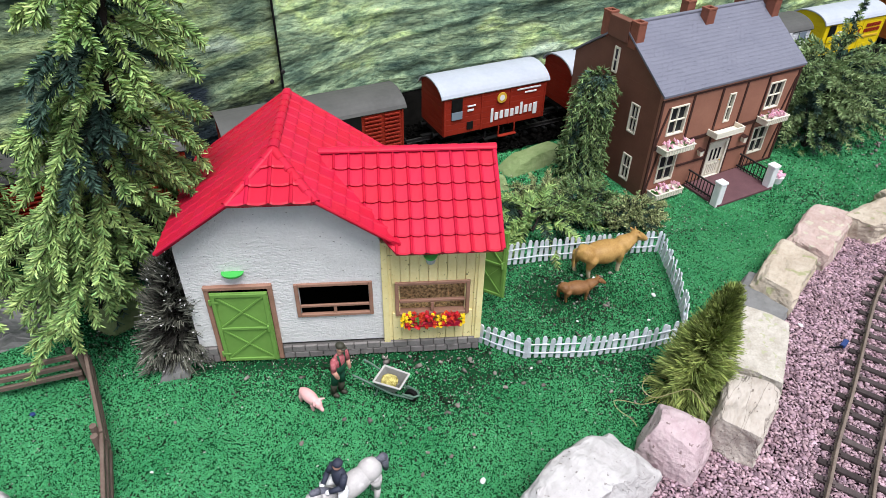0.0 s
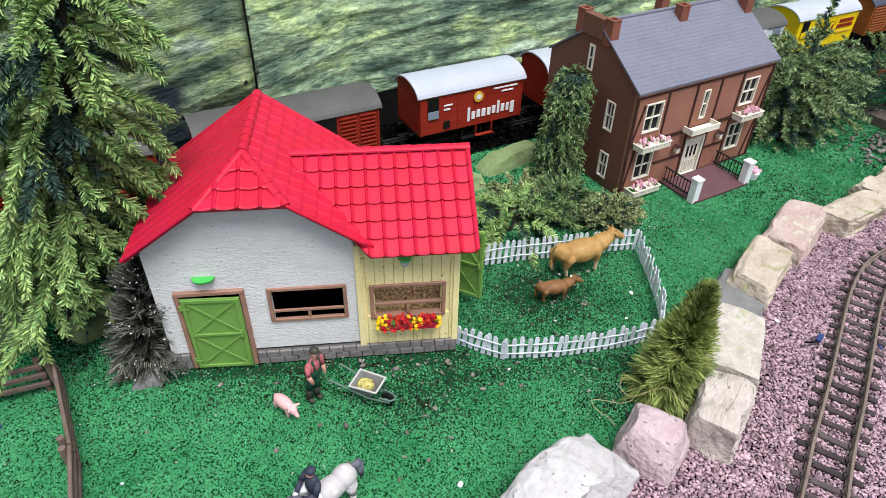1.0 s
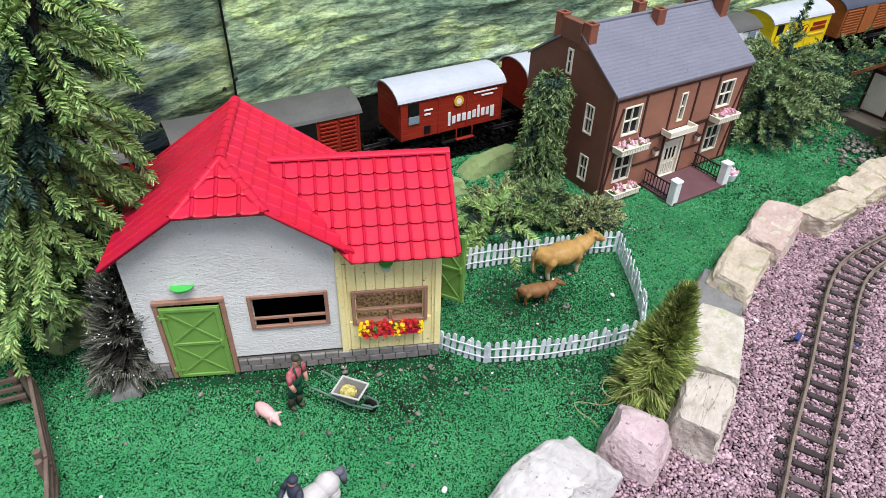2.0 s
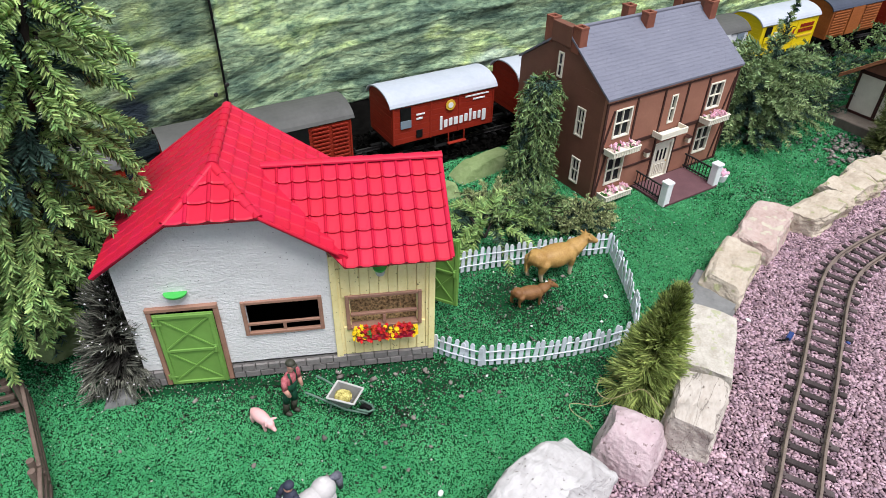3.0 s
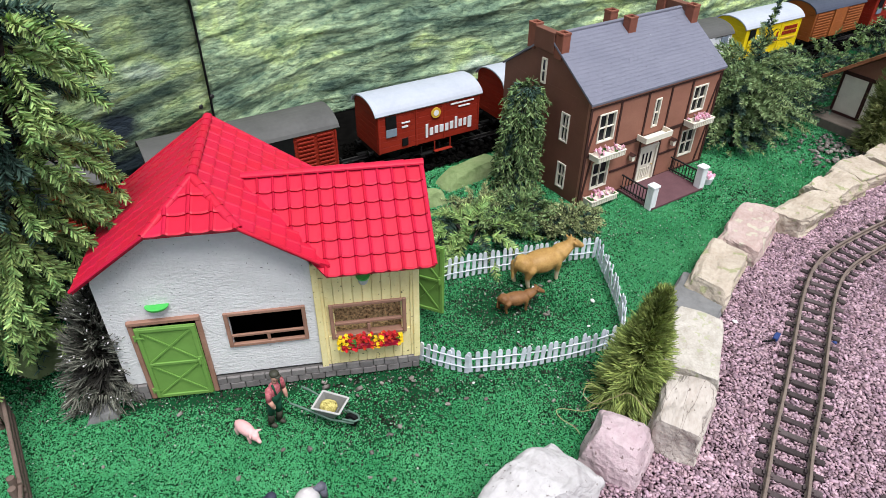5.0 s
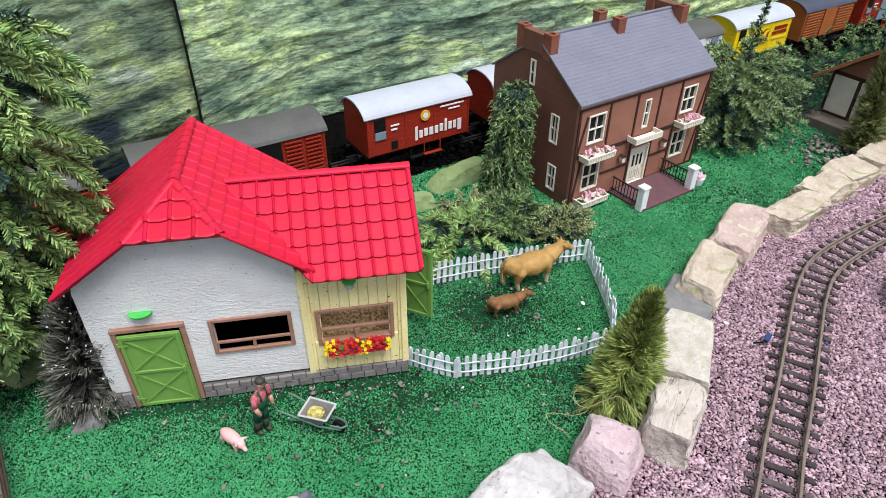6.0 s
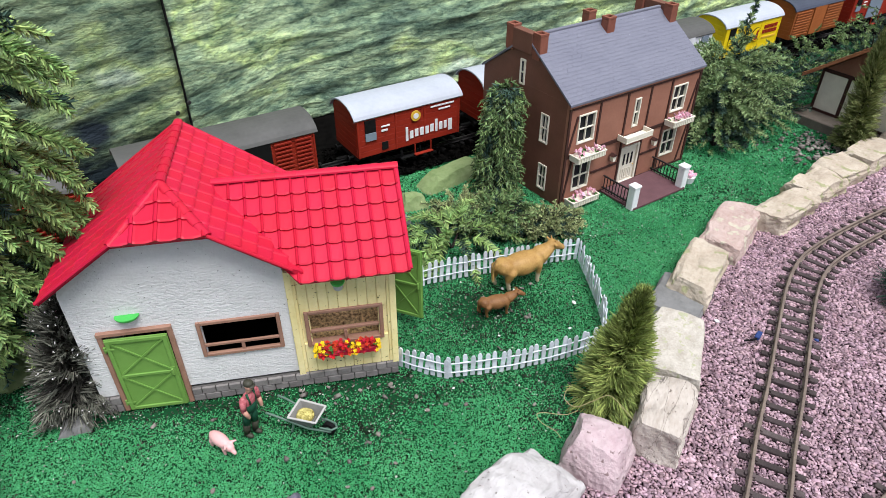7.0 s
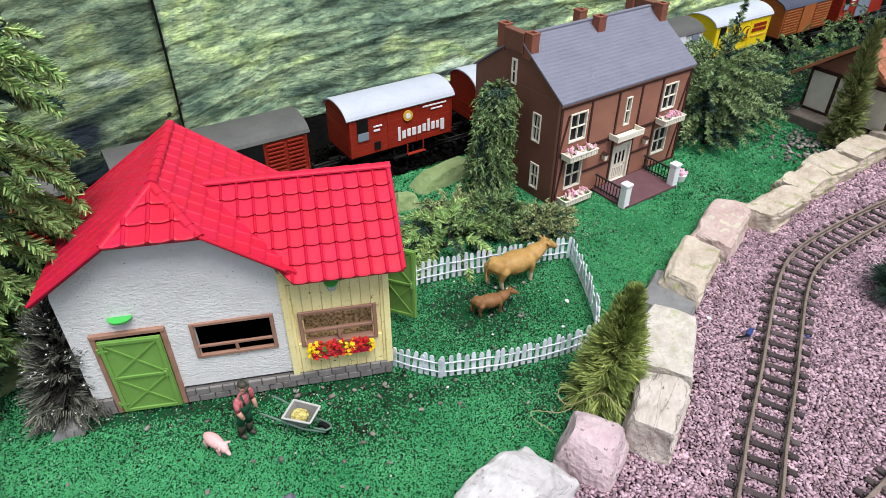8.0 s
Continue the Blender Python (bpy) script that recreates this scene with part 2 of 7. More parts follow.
def courses(m, width, height, depth):
    """Adds the relief of lapped slates, laid in half-bond, to a roof material."""
    nt = m.node_tree
    N, L = nt.nodes, nt.links
    br = N.new("ShaderNodeTexBrick")
    br.inputs["Scale"].default_value, br.inputs["Mortar Size"].default_value = 1.0, height * 0.10
    br.inputs["Brick Width"].default_value, br.inputs["Row Height"].default_value = width, height
    br.inputs["Color1"].default_value, br.inputs["Color2"].default_value = (1, 1, 1, 1), (0.6, 0.6, 0.6, 1)
    L.new(N.new("ShaderNodeTexCoord").outputs["Object"], br.inputs["Vector"])
    bp = N.new("ShaderNodeBump")
    bp.inputs["Strength"].default_value, bp.inputs["Distance"].default_value = 1.0, depth
    L.new(br.outputs["Color"], bp.inputs["Height"])
    b = N["Principled BSDF"]
    if b.inputs["Normal"].links:
        L.new(b.inputs["Normal"].links[0].from_socket, bp.inputs["Normal"])
    L.new(bp.outputs[0], b.inputs["Normal"])


def cracks(m, scale, stretch, width):
    """Adds thin dark cracks to a stone, along the grain."""
    nt = m.node_tree
    N, L = nt.nodes, nt.links
    b = N["Principled BSDF"]
    mp = N.new("ShaderNodeMapping")
    mp.inputs["Scale"].default_value = stretch
    L.new(N.new("ShaderNodeTexCoord").outputs["Object"], mp.inputs[0])
    wob = N.new("ShaderNodeTexNoise")
    wob.inputs["Scale"].default_value, wob.inputs["Detail"].default_value = scale * 1.5, 4
    L.new(mp.outputs[0], wob.inputs["Vector"])
    add = N.new("ShaderNodeVectorMath")
    add.operation = "MULTIPLY_ADD"
    L.new(wob.outputs["Color"], add.inputs[0])
    add.inputs[1].default_value = (0.02, 0.02, 0.02)
    L.new(mp.outputs[0], add.inputs[2])
    vo = N.new("ShaderNodeTexVoronoi")
    vo.feature = "DISTANCE_TO_EDGE"
    vo.inputs["Scale"].default_value = scale
    L.new(add.outputs[0], vo.inputs["Vector"])
    mr = N.new("ShaderNodeMapRange")
    mr.inputs["From Max"].default_value = width
    mr.inputs["To Min"].default_value = 0.40
    L.new(vo.outputs["Distance"], mr.inputs[0])
    mx = N.new("ShaderNodeMixRGB")
    mx.blend_type, mx.inputs[0].default_value = "MULTIPLY", 1.0
    L.new(b.inputs["Base Color"].links[0].from_socket, mx.inputs[1])
    L.new(mr.outputs[0], mx.inputs[2])
    L.new(mx.outputs[0], b.inputs["Base Color"])


cracks(STONE_LOG, 46, (0.14, 1.0, 0.5), 0.016)
socks(TAN, (0.50, 0.41, 0.28), 0.016)
courses(SLATE, 0.011, 0.0065, 0.0009)


# ---- building helpers ----
def thing(name, m, label, category, group="", kind=""):
    ob = new(name)
    ob.empty_display_size = 0.01
    ob.matrix_basis = m
    return tagged(ob, label, category, group, kind)


def to_mesh(name, bm, mats, smooth=False):
    me = bpy.data.meshes.new(name)
    bmesh.ops.recalc_face_normals(bm, faces=bm.faces)
    bm.to_mesh(me)
    bm.free()
    for m in (mats if isinstance(mats, (list, tuple)) else [mats]):
        me.materials.append(m)
    if smooth:
        me.polygons.foreach_set("use_smooth", [True] * len(me.polygons))
    return me


def part(name, bm, mats, parent, label="", smooth=False, m=None):
    """One mesh object under a thing or under a part."""
    ob = new(name, to_mesh(name, bm, mats, smooth))
    ob.parent = parent
    if m is not None:
        ob.matrix_basis = m
    return tagged(ob, label)


def piece(name, me, parent, m):
    """A piece that shares its mesh with others."""
    ob = new(name, me)
    ob.parent = parent
    ob.matrix_basis = m
    return ob


def single(name, bm, mats, m, label, category, group="", kind="", smooth=False):
    """A thing that is one mesh."""
    ob = new(name, to_mesh(name, bm, mats, smooth))
    ob.matrix_basis = m
    return tagged(ob, label, category, group, kind)


def bx(bm, lo, hi, mi=0, bevel=0.0, m=None):
    """A box from corner to corner."""
    c = [(lo[i] + hi[i]) / 2 for i in range(3)]
    s = [max(1e-5, abs(hi[i] - lo[i])) for i in range(3)]
    mm = Matrix.LocRotScale(c, None, s)
    r = bmesh.ops.create_cube(bm, size=1.0, matrix=(m @ mm) if m is not None else mm)
    fs = {f for v in r["verts"] for f in v.link_faces}
    for f in fs:
        f.material_index = mi
    if bevel:
        es = list({e for v in r["verts"] for e in v.link_edges})
        rb = bmesh.ops.bevel(bm, geom=es, offset=bevel, segments=1, affect="EDGES", profile=0.6)
        for f in rb["faces"]:
            f.material_index = mi
    return bm


def cyl(bm, p0, p1, r0, r1=None, n=10, mi=0, caps=True):
    p0, p1 = Vector(p0), Vector(p1)
    d = p1 - p0
    m = Matrix.Translation((p0 + p1) / 2) @ d.to_track_quat("Z", "Y").to_matrix().to_4x4()
    r = bmesh.ops.create_cone(bm, cap_ends=caps, segments=n, radius1=r0, radius2=r0 if r1 is None else r1, depth=d.length, matrix=m)
    for f in {f for v in r["verts"] for f in v.link_faces}:
        f.material_index = mi
    return bm


def ell(bm, c, r, rot=(0, 0, 0), mi=0, sub=2):
    m = pose(*c, *rot) @ Matrix.Diagonal((*r, 1))
    g = bmesh.ops.create_icosphere(bm, subdivisions=sub, radius=1.0, matrix=m)
    for f in {f for v in g["verts"] for f in v.link_faces}:
        f.material_index = mi
    return bm


def prism(bm, poly, axis, a, b, mi=0):
    """A polygon pushed along an axis from a to b. poly holds the two other coordinates."""
    def at(p, t):
        return {"x": (t, p[0], p[1]), "y": (p[0], t, p[1]), "z": (p[0], p[1], t)}[axis]
    va = [bm.verts.new(at(p, a)) for p in poly]
    vb = [bm.verts.new(at(p, b)) for p in poly]
    fs = [bm.faces.new(va), bm.faces.new(vb[::-1])]
    n = len(poly)
    for i in range(n):
        fs.append(bm.faces.new((va[i], va[(i + 1) % n], vb[(i + 1) % n], vb[i])))
    for f in fs:
        f.material_index = mi
    return bm


def holed(bm, x0, x1, z0, z1, y0, y1, holes, mi=0):
    """A wall in the xz plane, from y0 to y1, with openings (xa, xb, za, zb) right through."""
    xs = sorted({x0, x1, *[h[0] for h in holes], *[h[1] for h in holes]})
    zs = sorted({z0, z1, *[h[2] for h in holes], *[h[3] for h in holes]})

    def solid(i, j):
        if not (0 <= i < len(xs) - 1 and 0 <= j < len(zs) - 1):
            return False
        cx, cz = (xs[i] + xs[i + 1]) / 2, (zs[j] + zs[j + 1]) / 2
        return not any(h[0] < cx < h[1] and h[2] < cz < h[3] for h in holes)

    def quad(*p):
        bm.faces.new([bm.verts.new(q) for q in p]).material_index = mi
    for i in range(len(xs) - 1):
        for j in range(len(zs) - 1):
            if not solid(i, j):
                continue
            a, b, c, d = xs[i], xs[i + 1], zs[j], zs[j + 1]
            quad((a, y0, c), (b, y0, c), (b, y0, d), (a, y0, d))
            quad((a, y1, d), (b, y1, d), (b, y1, c), (a, y1, c))
            if not solid(i - 1, j):
                quad((a, y0, c), (a, y0, d), (a, y1, d), (a, y1, c))
            if not solid(i + 1, j):
                quad((b, y0, d), (b, y0, c), (b, y1, c), (b, y1, d))
            if not solid(i, j - 1):
                quad((a, y0, c), (a, y1, c), (b, y1, c), (b, y0, c))
            if not solid(i, j + 1):
                quad((a, y1, d), (a, y0, d), (b, y0, d), (b, y1, d))
    bmesh.ops.remove_doubles(bm, verts=bm.verts, dist=1e-6)
    return bm


def framed(bm, x0, x1, z0, z1, w, y0, y1, mi=0, bevel=0.0):
    """Four bars round an opening; w wide, outside x0..x1, z0..z1 inwards."""
    bx(bm, (x0, y0, z0), (x0 + w, y1, z1), mi, bevel)
    bx(bm, (x1 - w, y0, z0), (x1, y1, z1), mi, bevel)
    bx(bm, (x0 + w, y0, z1 - w), (x1 - w, y1, z1), mi, bevel)
    bx(bm, (x0 + w, y0, z0), (x1 - w, y1, z0 + w), mi, bevel)
    return bm


def tube(bm, pts, r, n=7, mi=0):
    """A round bar of one skin through all the points."""
    P = [Vector(p) for p in pts]
    rings = []
    for i, p in enumerate(P):
        d = (P[min(i + 1, len(P) - 1)] - P[max(i - 1, 0)]).normalized()
        a = d.cross(Vector((0.13, 0.21, 1.0))).normalized()
        b = d.cross(a)
        rings.append([bm.verts.new(p + (a * math.cos(t) + b * math.sin(t)) * r) for t in [2 * math.pi * k / n for k in range(n)]])
    fs = [bm.faces.new(rings[0][::-1]), bm.faces.new(rings[-1])]
    for q, w in zip(rings, rings[1:]):
        for k in range(n):
            fs.append(bm.faces.new((q[k], q[(k + 1) % n], w[(k + 1) % n], w[k])))
    for f in fs:
        f.material_index = mi
    return bm


def soup(name, verts, faces, mats, parent=None, mats_index=None):
    """A mesh object from arrays of corners and of faces (all with the same number of corners)."""
    me = bpy.data.meshes.new(name)
    verts, faces = np.asarray(verts, np.float32), np.asarray(faces, np.int32)
    k = faces.shape[1]
    me.vertices.add(len(verts))
    me.vertices.foreach_set("co", verts.ravel())
    me.loops.add(faces.size)
    me.loops.foreach_set("vertex_index", faces.ravel())
    me.polygons.add(len(faces))
    me.polygons.foreach_set("loop_start", np.arange(0, faces.size, k, dtype=np.int32))
    me.polygons.foreach_set("loop_total", np.full(len(faces), k, np.int32))
    for m in (mats if isinstance(mats, (list, tuple)) else [mats]):
        me.materials.append(m)
    if mats_index is not None:
        me.polygons.foreach_set("material_index", np.asarray(mats_index, np.int32))
    me.update(calc_edges=True)
    ob = new(name, me)
    ob.parent = parent
    return ob


def unit(a):
    return a / np.maximum(1e-9, np.linalg.norm(a, axis=-1, keepdims=True))


def needle_arrays(base, way, length, width, rng):
    """Slim folded needles: four corners and two triangles each."""
    n = len(base)
    side = unit(np.cross(way, rng.normal(size=(n, 3))))
    L, W = np.reshape(length, (-1, 1)), np.reshape(width, (-1, 1))
    tip = base + way * L
    v = np.stack([base - side * W * 0.46, base + side * W * 0.46, tip + side * W * 0.26, tip - side * W * 0.16], 1).reshape(-1, 3)
    i = np.arange(n)[:, None] * 4
    f = np.concatenate([i + [0, 1, 2], i + [0, 2, 3]], 1).reshape(-1, 3)
    return v, f


LINE = ((-2.0, -0.2), (0.04, 0.30), (0.2, 0.385), (0.285, 0.44), (0.375, 0.455), (0.445, 0.560), (0.535, 0.675), (0.61, 0.745), (0.685, 0.806),
        (0.826, 0.865), (0.931, 0.930), (1.02, 0.973), (1.13, 1.02), (1.4, 1.13), (3.0, 1.8))


def edge_y(x):
    """The line of edging stones between lawn and gravel."""
    return np.interp(x, [p[0] for p in LINE], [p[1] for p in LINE])


TRAIN_ANGLE = 21.3
TU = Vector((math.cos(radians(TRAIN_ANGLE)), math.sin(radians(TRAIN_ANGLE)), 0))
TV = Vector((-TU.y, TU.x, 0))
TRAIN_O = Vector((0.016, 1.125, 0.0))     # on the near side of the wagons


def train_pose(x, off=0.05, z=0.0):
    """A pose on the far track, at world x along it."""
    s = (x - TRAIN_O.x) / TU.x
    p = TRAIN_O + TU * s + TV * off
    return pose(p.x, p.y, z, 0, 0, TRAIN_ANGLE)


# ---- ground, lawn, gravel ----
def sheet(name, x0, x1, y0, y1, nx, ny, h, m, label, category, kind="structure"):
    xs, ys = np.linspace(x0, x1, nx), np.linspace(y0, y1, ny)
    X, Y = np.meshgrid(xs, ys)
    Z = h(X, Y)
    v = np.stack([X, Y, Z], -1).reshape(-1, 3)
    i = (np.arange(ny - 1)[:, None] * nx + np.arange(nx - 1)[None, :]).reshape(-1, 1)
    ob = soup(name, v, i + np.array([0, 1, nx + 1, nx]), m)
    return tagged(ob, label, category, kind=kind)


sheet("ground", -60, 60, -60, 60, 41, 41, lambda X, Y: X * 0 - 0.012, SOIL, "dark bare soil under and around the model railway", "ground")
sheet("lawn", -1.2, 1.7, 0.02, 1.95, 233, 155, lambda X, Y: -0.0044 + 0.0004 * np.sin(X * 31) * np.sin(Y * 27) - 0.02 * (Y < edge_y(X) - 0.012) - 0.02 * (Y > TRAIN_O.y - 0.02 + (X - TRAIN_O.x) * TU.y / TU.x), GRASS_BASE,
      "green artificial lawn with dark bare patches, shade between fibres put in its colour", "lawn")
sheet("gravel_bed", -0.2, 2.2, -0.7, 1.7, 97, 97, lambda X, Y: -0.006 - 0.02 * (Y > edge_y(X) + 0.02), GRAVEL_BED, "bed under the purple gravel, near black as the shade between stones", "gravel")

rng = np.random.default_rng(5)
LITTER = mat("dull_litter", (0.12, 0.11, 0.095), (0.25, 0.23, 0.205), 90, 0.85, 0.4, island=0.4)
GRIT = mat("pale_grit", (0.30, 0.31, 0.27), (0.5, 0.49, 0.44), 60, 0.8, island=0.4)


def worn_or_shaded(x, y):
    """How bare the lawn is, 0 to 1: the paddock, the barn's foot, a trodden patch, the strip under the bushes; also the
    spruce's shade and a dimmer rear half, both drawn as bare soil.
    """
    w = 0.75 * np.exp(-(((x - 0.22) / 0.08) ** 2 + ((y - 0.73) / 0.06) ** 2))
    w += 0.9 * np.exp(-((y - 0.608) / 0.012) ** 2) * (x > -0.3) * (x < 0.1)
    w += 0.7 * np.exp(-(((x - 0.03) / 0.07) ** 2 + ((y - 0.54) / 0.05) ** 2))
    w += 0.32 * np.exp(-(((x - 0.25) / 0.16) ** 2 + ((y - 0.70) / 0.10) ** 2))
    w += 0.75 * np.exp(-(((x - 0.29) / 0.06) ** 2 + ((y - 0.515) / 0.035) ** 2))
    # the spruce's shade on the lawn, drawn as dark bare soil
    w += 0.8 * np.exp(-(((x + 0.44) / 0.12) ** 2 + ((y - 0.70) / 0.065) ** 2))
    w += 0.45 * np.exp(-((y - 0.575) / 0.022) ** 2) * (x > 0.06) * (x < 0.36)
    w += 0.4 * np.exp(-(((x + 0.12) / 0.14) ** 2 + ((y - 0.575) / 0.03) ** 2))
    w += 0.7 * np.exp(-(((x - 0.36) / 0.16) ** 2 + ((y - 0.90) / 0.05) ** 2))
    w += 0.5 * np.exp(-(((x - 0.78) / 0.06) ** 2 + ((y - 0.96) / 0.05) ** 2))
    w += 0.85 * np.exp(-(((x - 1.09) / 0.07) ** 2 + ((y - 1.09) / 0.05) ** 2))
    w += 0.8 * np.exp(-(((x - 1.0) / 0.12) ** 2 + ((y - 1.25) / 0.10) ** 2))
    # uneven brightness imitated: turf thins slightly behind y 0.47, showing darker ground
    w += 0.10 * np.clip((y - 0.47) / 0.10, 0, 1) * np.clip((0.5 - x) / 0.1, 0, 1)
    return np.clip(w, 0, 0.93)


def blotch(x, y, s, seed):
    return np.array([noise.noise((a * s, b * s, seed)) for a, b in zip(x, y)])


def lawn_blades(name, n, x0, x1, y0, y1, size):
    x, y = rng.uniform(x0, x1, n), rng.uniform(y0, y1, n)
    keep = (y > edge_y(x) + 0.005) & (y < TRAIN_O.y + (x - TRAIN_O.x) * TU.y / TU.x - 0.035)
    keep &= ~((x > -0.283) & (x < 0.083) & (y > 0.622) & (y < 0.79))
    x, y = x[keep], y[keep]
    dens = 1 - worn_or_shaded(x, y) - 0.12 * np.clip(blotch(x, y, 18, 3.0), 0, 1)
    keep = rng.uniform(size=len(x)) < dens
    x, y = x[keep], y[keep]
    n = len(x)
    base = np.stack([x, y, np.full(n, -0.0036)], 1)
    verts = []
    for k in range(3):
        way = unit(np.stack([rng.normal(0, 0.75, n), rng.normal(0, 0.75, n), rng.uniform(0.35, 1.0, n)], 1))
        foot = base + rng.normal(0, size * 0.25, (n, 3)) * (1, 1, 0)
        side = unit(np.cross(way, rng.normal(size=(n, 3)))) * (rng.uniform(0.36, 0.60, n) * size)[:, None]
        verts.append(np.stack([foot - side, foot + side, foot + way * (rng.uniform(0.7, 1.5, n) * size)[:, None]], 1).reshape(-1, 3))
    tagged(soup(name, np.concatenate(verts), np.arange(9 * n).reshape(-1, 3), GRASS), "short curly green turf fibres of an artificial lawn", "grass", kind="stuff")


lawn_blades("grass", 430000, -0.60, 0.62, 0.32, 1.0, 0.00165)
lawn_blades("grass_middle", 22000, 0.62, 0.90, 0.70, 0.88, 0.0026)
lawn_blades("grass_far", 150000, -0.50, 1.25, 0.88, 1.42, 0.0029)


def crumbs(name, n, place, size, m, label, category, z=-0.003, squash=0.7):
    """Many small broken stones in one mesh: jittered eight-cornered lumps."""
    p = place(n)
    n = len(p)
    cube = np.array([(a, b, c) for a in (-1, 1) for b in (-1, 1) for c in (-1, 1)], float) * 0.5
    quads = np.array([(0, 1, 3, 2), (4, 6, 7, 5), (0, 4, 5, 1), (2, 3, 7, 6), (0, 2, 6, 4), (1, 5, 7, 3)])
    s = size * rng.lognormal(0, 0.22, (n, 1, 1))
    v = cube[None] * rng.uniform(0.50, 1.0, (n, 1, 3)) * np.array([1.75, 1.0, 0.8]) + rng.normal(0, 0.12, (n, 8, 3))
    a = rng.normal(size=(n, 3, 3))
    q, _ = np.linalg.qr(a)
    v = np.einsum("nij,nkj->nki", q, v) * s
    v[:, :, 2] *= squash
    v += np.stack([p[:, 0], p[:, 1], np.full(n, z) + p[:, 2]], 1)[:, None, :]
    f = (np.arange(n)[:, None, None] * 8 + quads[None]).reshape(-1, 4)
    return tagged(soup(name, v.reshape(-1, 3), f, m), label, category, kind="stuff")


def gravel_place(x0, x1, y0, y1, gap):
    def place(n):
        # n gives the spacing in tenths of a millimetre: two layers of a jittered grid
        out = []
        for lift, gap_x in ((-0.0012, 1.45), (0.0012, 1.0)):
            step = n * gap_x * 1e-4
            X, Y = np.meshgrid(np.arange(x0, x1, step), np.arange(y0, y1, step))
            x = (X + (np.arange(X.shape[0]) % 2)[:, None] * step * 0.5).ravel() + rng.normal(0, step * 0.26, X.size)
            y = Y.ravel() + rng.normal(0, step * 0.26, X.size)
            k = y < edge_y(x) - gap
            out.append(np.stack([x[k], y[k], rng.uniform(-0.0006, 0.0006, k.sum()) + lift], 1))
        return np.concatenate(out)
    return place


crumbs("gravel", 36, gravel_place(0.18, 1.02, 0.27, 0.96, 0.0), 0.0037, GRAVEL, "loose crushed purple and pink ballast stones", "gravel", squash=0.55)
def ballast_place(n):
    """Stray stones lying between and on the sleepers of the near track."""
    i = rng.integers(0, len(NEAR_TRACK) - 1, n)
    t = rng.uniform(0, 1, n)[:, None]
    P = np.array(NEAR_TRACK)
    p = P[i] * (1 - t) + P[i + 1] * t
    p = p + rng.uniform(-0.040, 0.040, (n, 2))
    return np.concatenate([p, rng.uniform(-0.002, 0.0008, (n, 1))], 1)


NEAR_TRACK = [(0.380, 0.258), (0.463, 0.357), (0.504, 0.408), (0.572, 0.486), (0.647, 0.576), (0.717, 0.658), (0.78, 0.716), (0.857, 0.757), (0.965, 0.80), (1.08, 0.838)]
crumbs("ballast", 1500, ballast_place, 0.0034, GRAVEL, "stray purple stones lying between and over the sleepers", "gravel", z=0.0, squash=0.55)
crumbs("gravel_far", 54, gravel_place(1.02, 1.6, 0.45, 1.25, 0.0), 0.0052, GRAVEL, "loose crushed purple ballast stones", "gravel")


def soil_place(n):
    x, y = rng.uniform(-0.45, 1.0, n), rng.uniform(0.34, 1.2, n)
    k = (rng.uniform(size=n) < worn_or_shaded(x, y) * 0.9 + 0.02) & (y > edge_y(x))
    k &= ~((x > -0.283) & (x < 0.083) & (y > 0.625) & (y < 0.79))
    return np.stack([x[k], y[k], np.zeros(k.sum())], 1)


crumbs("soil_crumbs", 90000, soil_place, 0.0014, CRUMB, "dark crumbs of earth and grit among the turf", "soil", z=-0.002)


def grit_place(n):
    x, y = rng.uniform(-0.5, 1.0, n), rng.uniform(0.34, 1.1, n)
    k = (y > edge_y(x)) & (rng.uniform(size=n) < 0.35 + worn_or_shaded(x, y) + 0.5 * np.clip(x, 0, 0.6)) & ~((x > -0.29) & (x < 0.083) & (y > 0.62) & (y < 0.79))
    return np.stack([x[k], y[k], np.zeros(k.sum())], 1)


crumbs("grit", 5200, grit_place, 0.0013, GRIT, "pale specks of grit scattered over the lawn", "grit", z=0.0005)


def litter_place(n):
    x, y = rng.uniform(-0.3, 0.6, n), rng.uniform(0.42, 0.82, n)
    k = (y > edge_y(x) + 0.03) & (rng.uniform(size=n) < worn_or_shaded(x, y) ** 1.5) & ~((x > -0.29) & (x < 0.09) & (y > 0.615) & (y < 0.8))
    return np.stack([x[k], y[k], np.zeros(k.sum())], 1)


crumbs("stone_litter", 420, litter_place, 0.0040, LITTER, "small grey-brown stones scattered on the bare earth", "litter", z=0.0)


def corner_place(n):
    x, y = rng.normal(1.085, 0.055, n), rng.normal(1.090, 0.045, n)
    k = (y > edge_y(x) + 0.03) & (x < 1.17)
    return np.stack([x[k], y[k], np.zeros(k.sum())], 1)


crumbs("corner_litter", 260, corner_place, 0.0052, LITTER, "pale broken stones on bare earth by the slim conifer", "litter", z=0.001)


def bed_place(n):
    s, o = rng.uniform(-1.0, 2.2, n), rng.uniform(-0.03, 0.16, n)
    return np.stack([TRAIN_O.x + TU.x * s + TV.x * o, TRAIN_O.y + TU.y * s + TV.y * o, np.zeros(n)], 1)


crumbs("track_bed", 9000, bed_place, 0.006, SOIL, "dark gritty stones of the rear track bed, deepened as if shaded", "soil", z=0.0025)


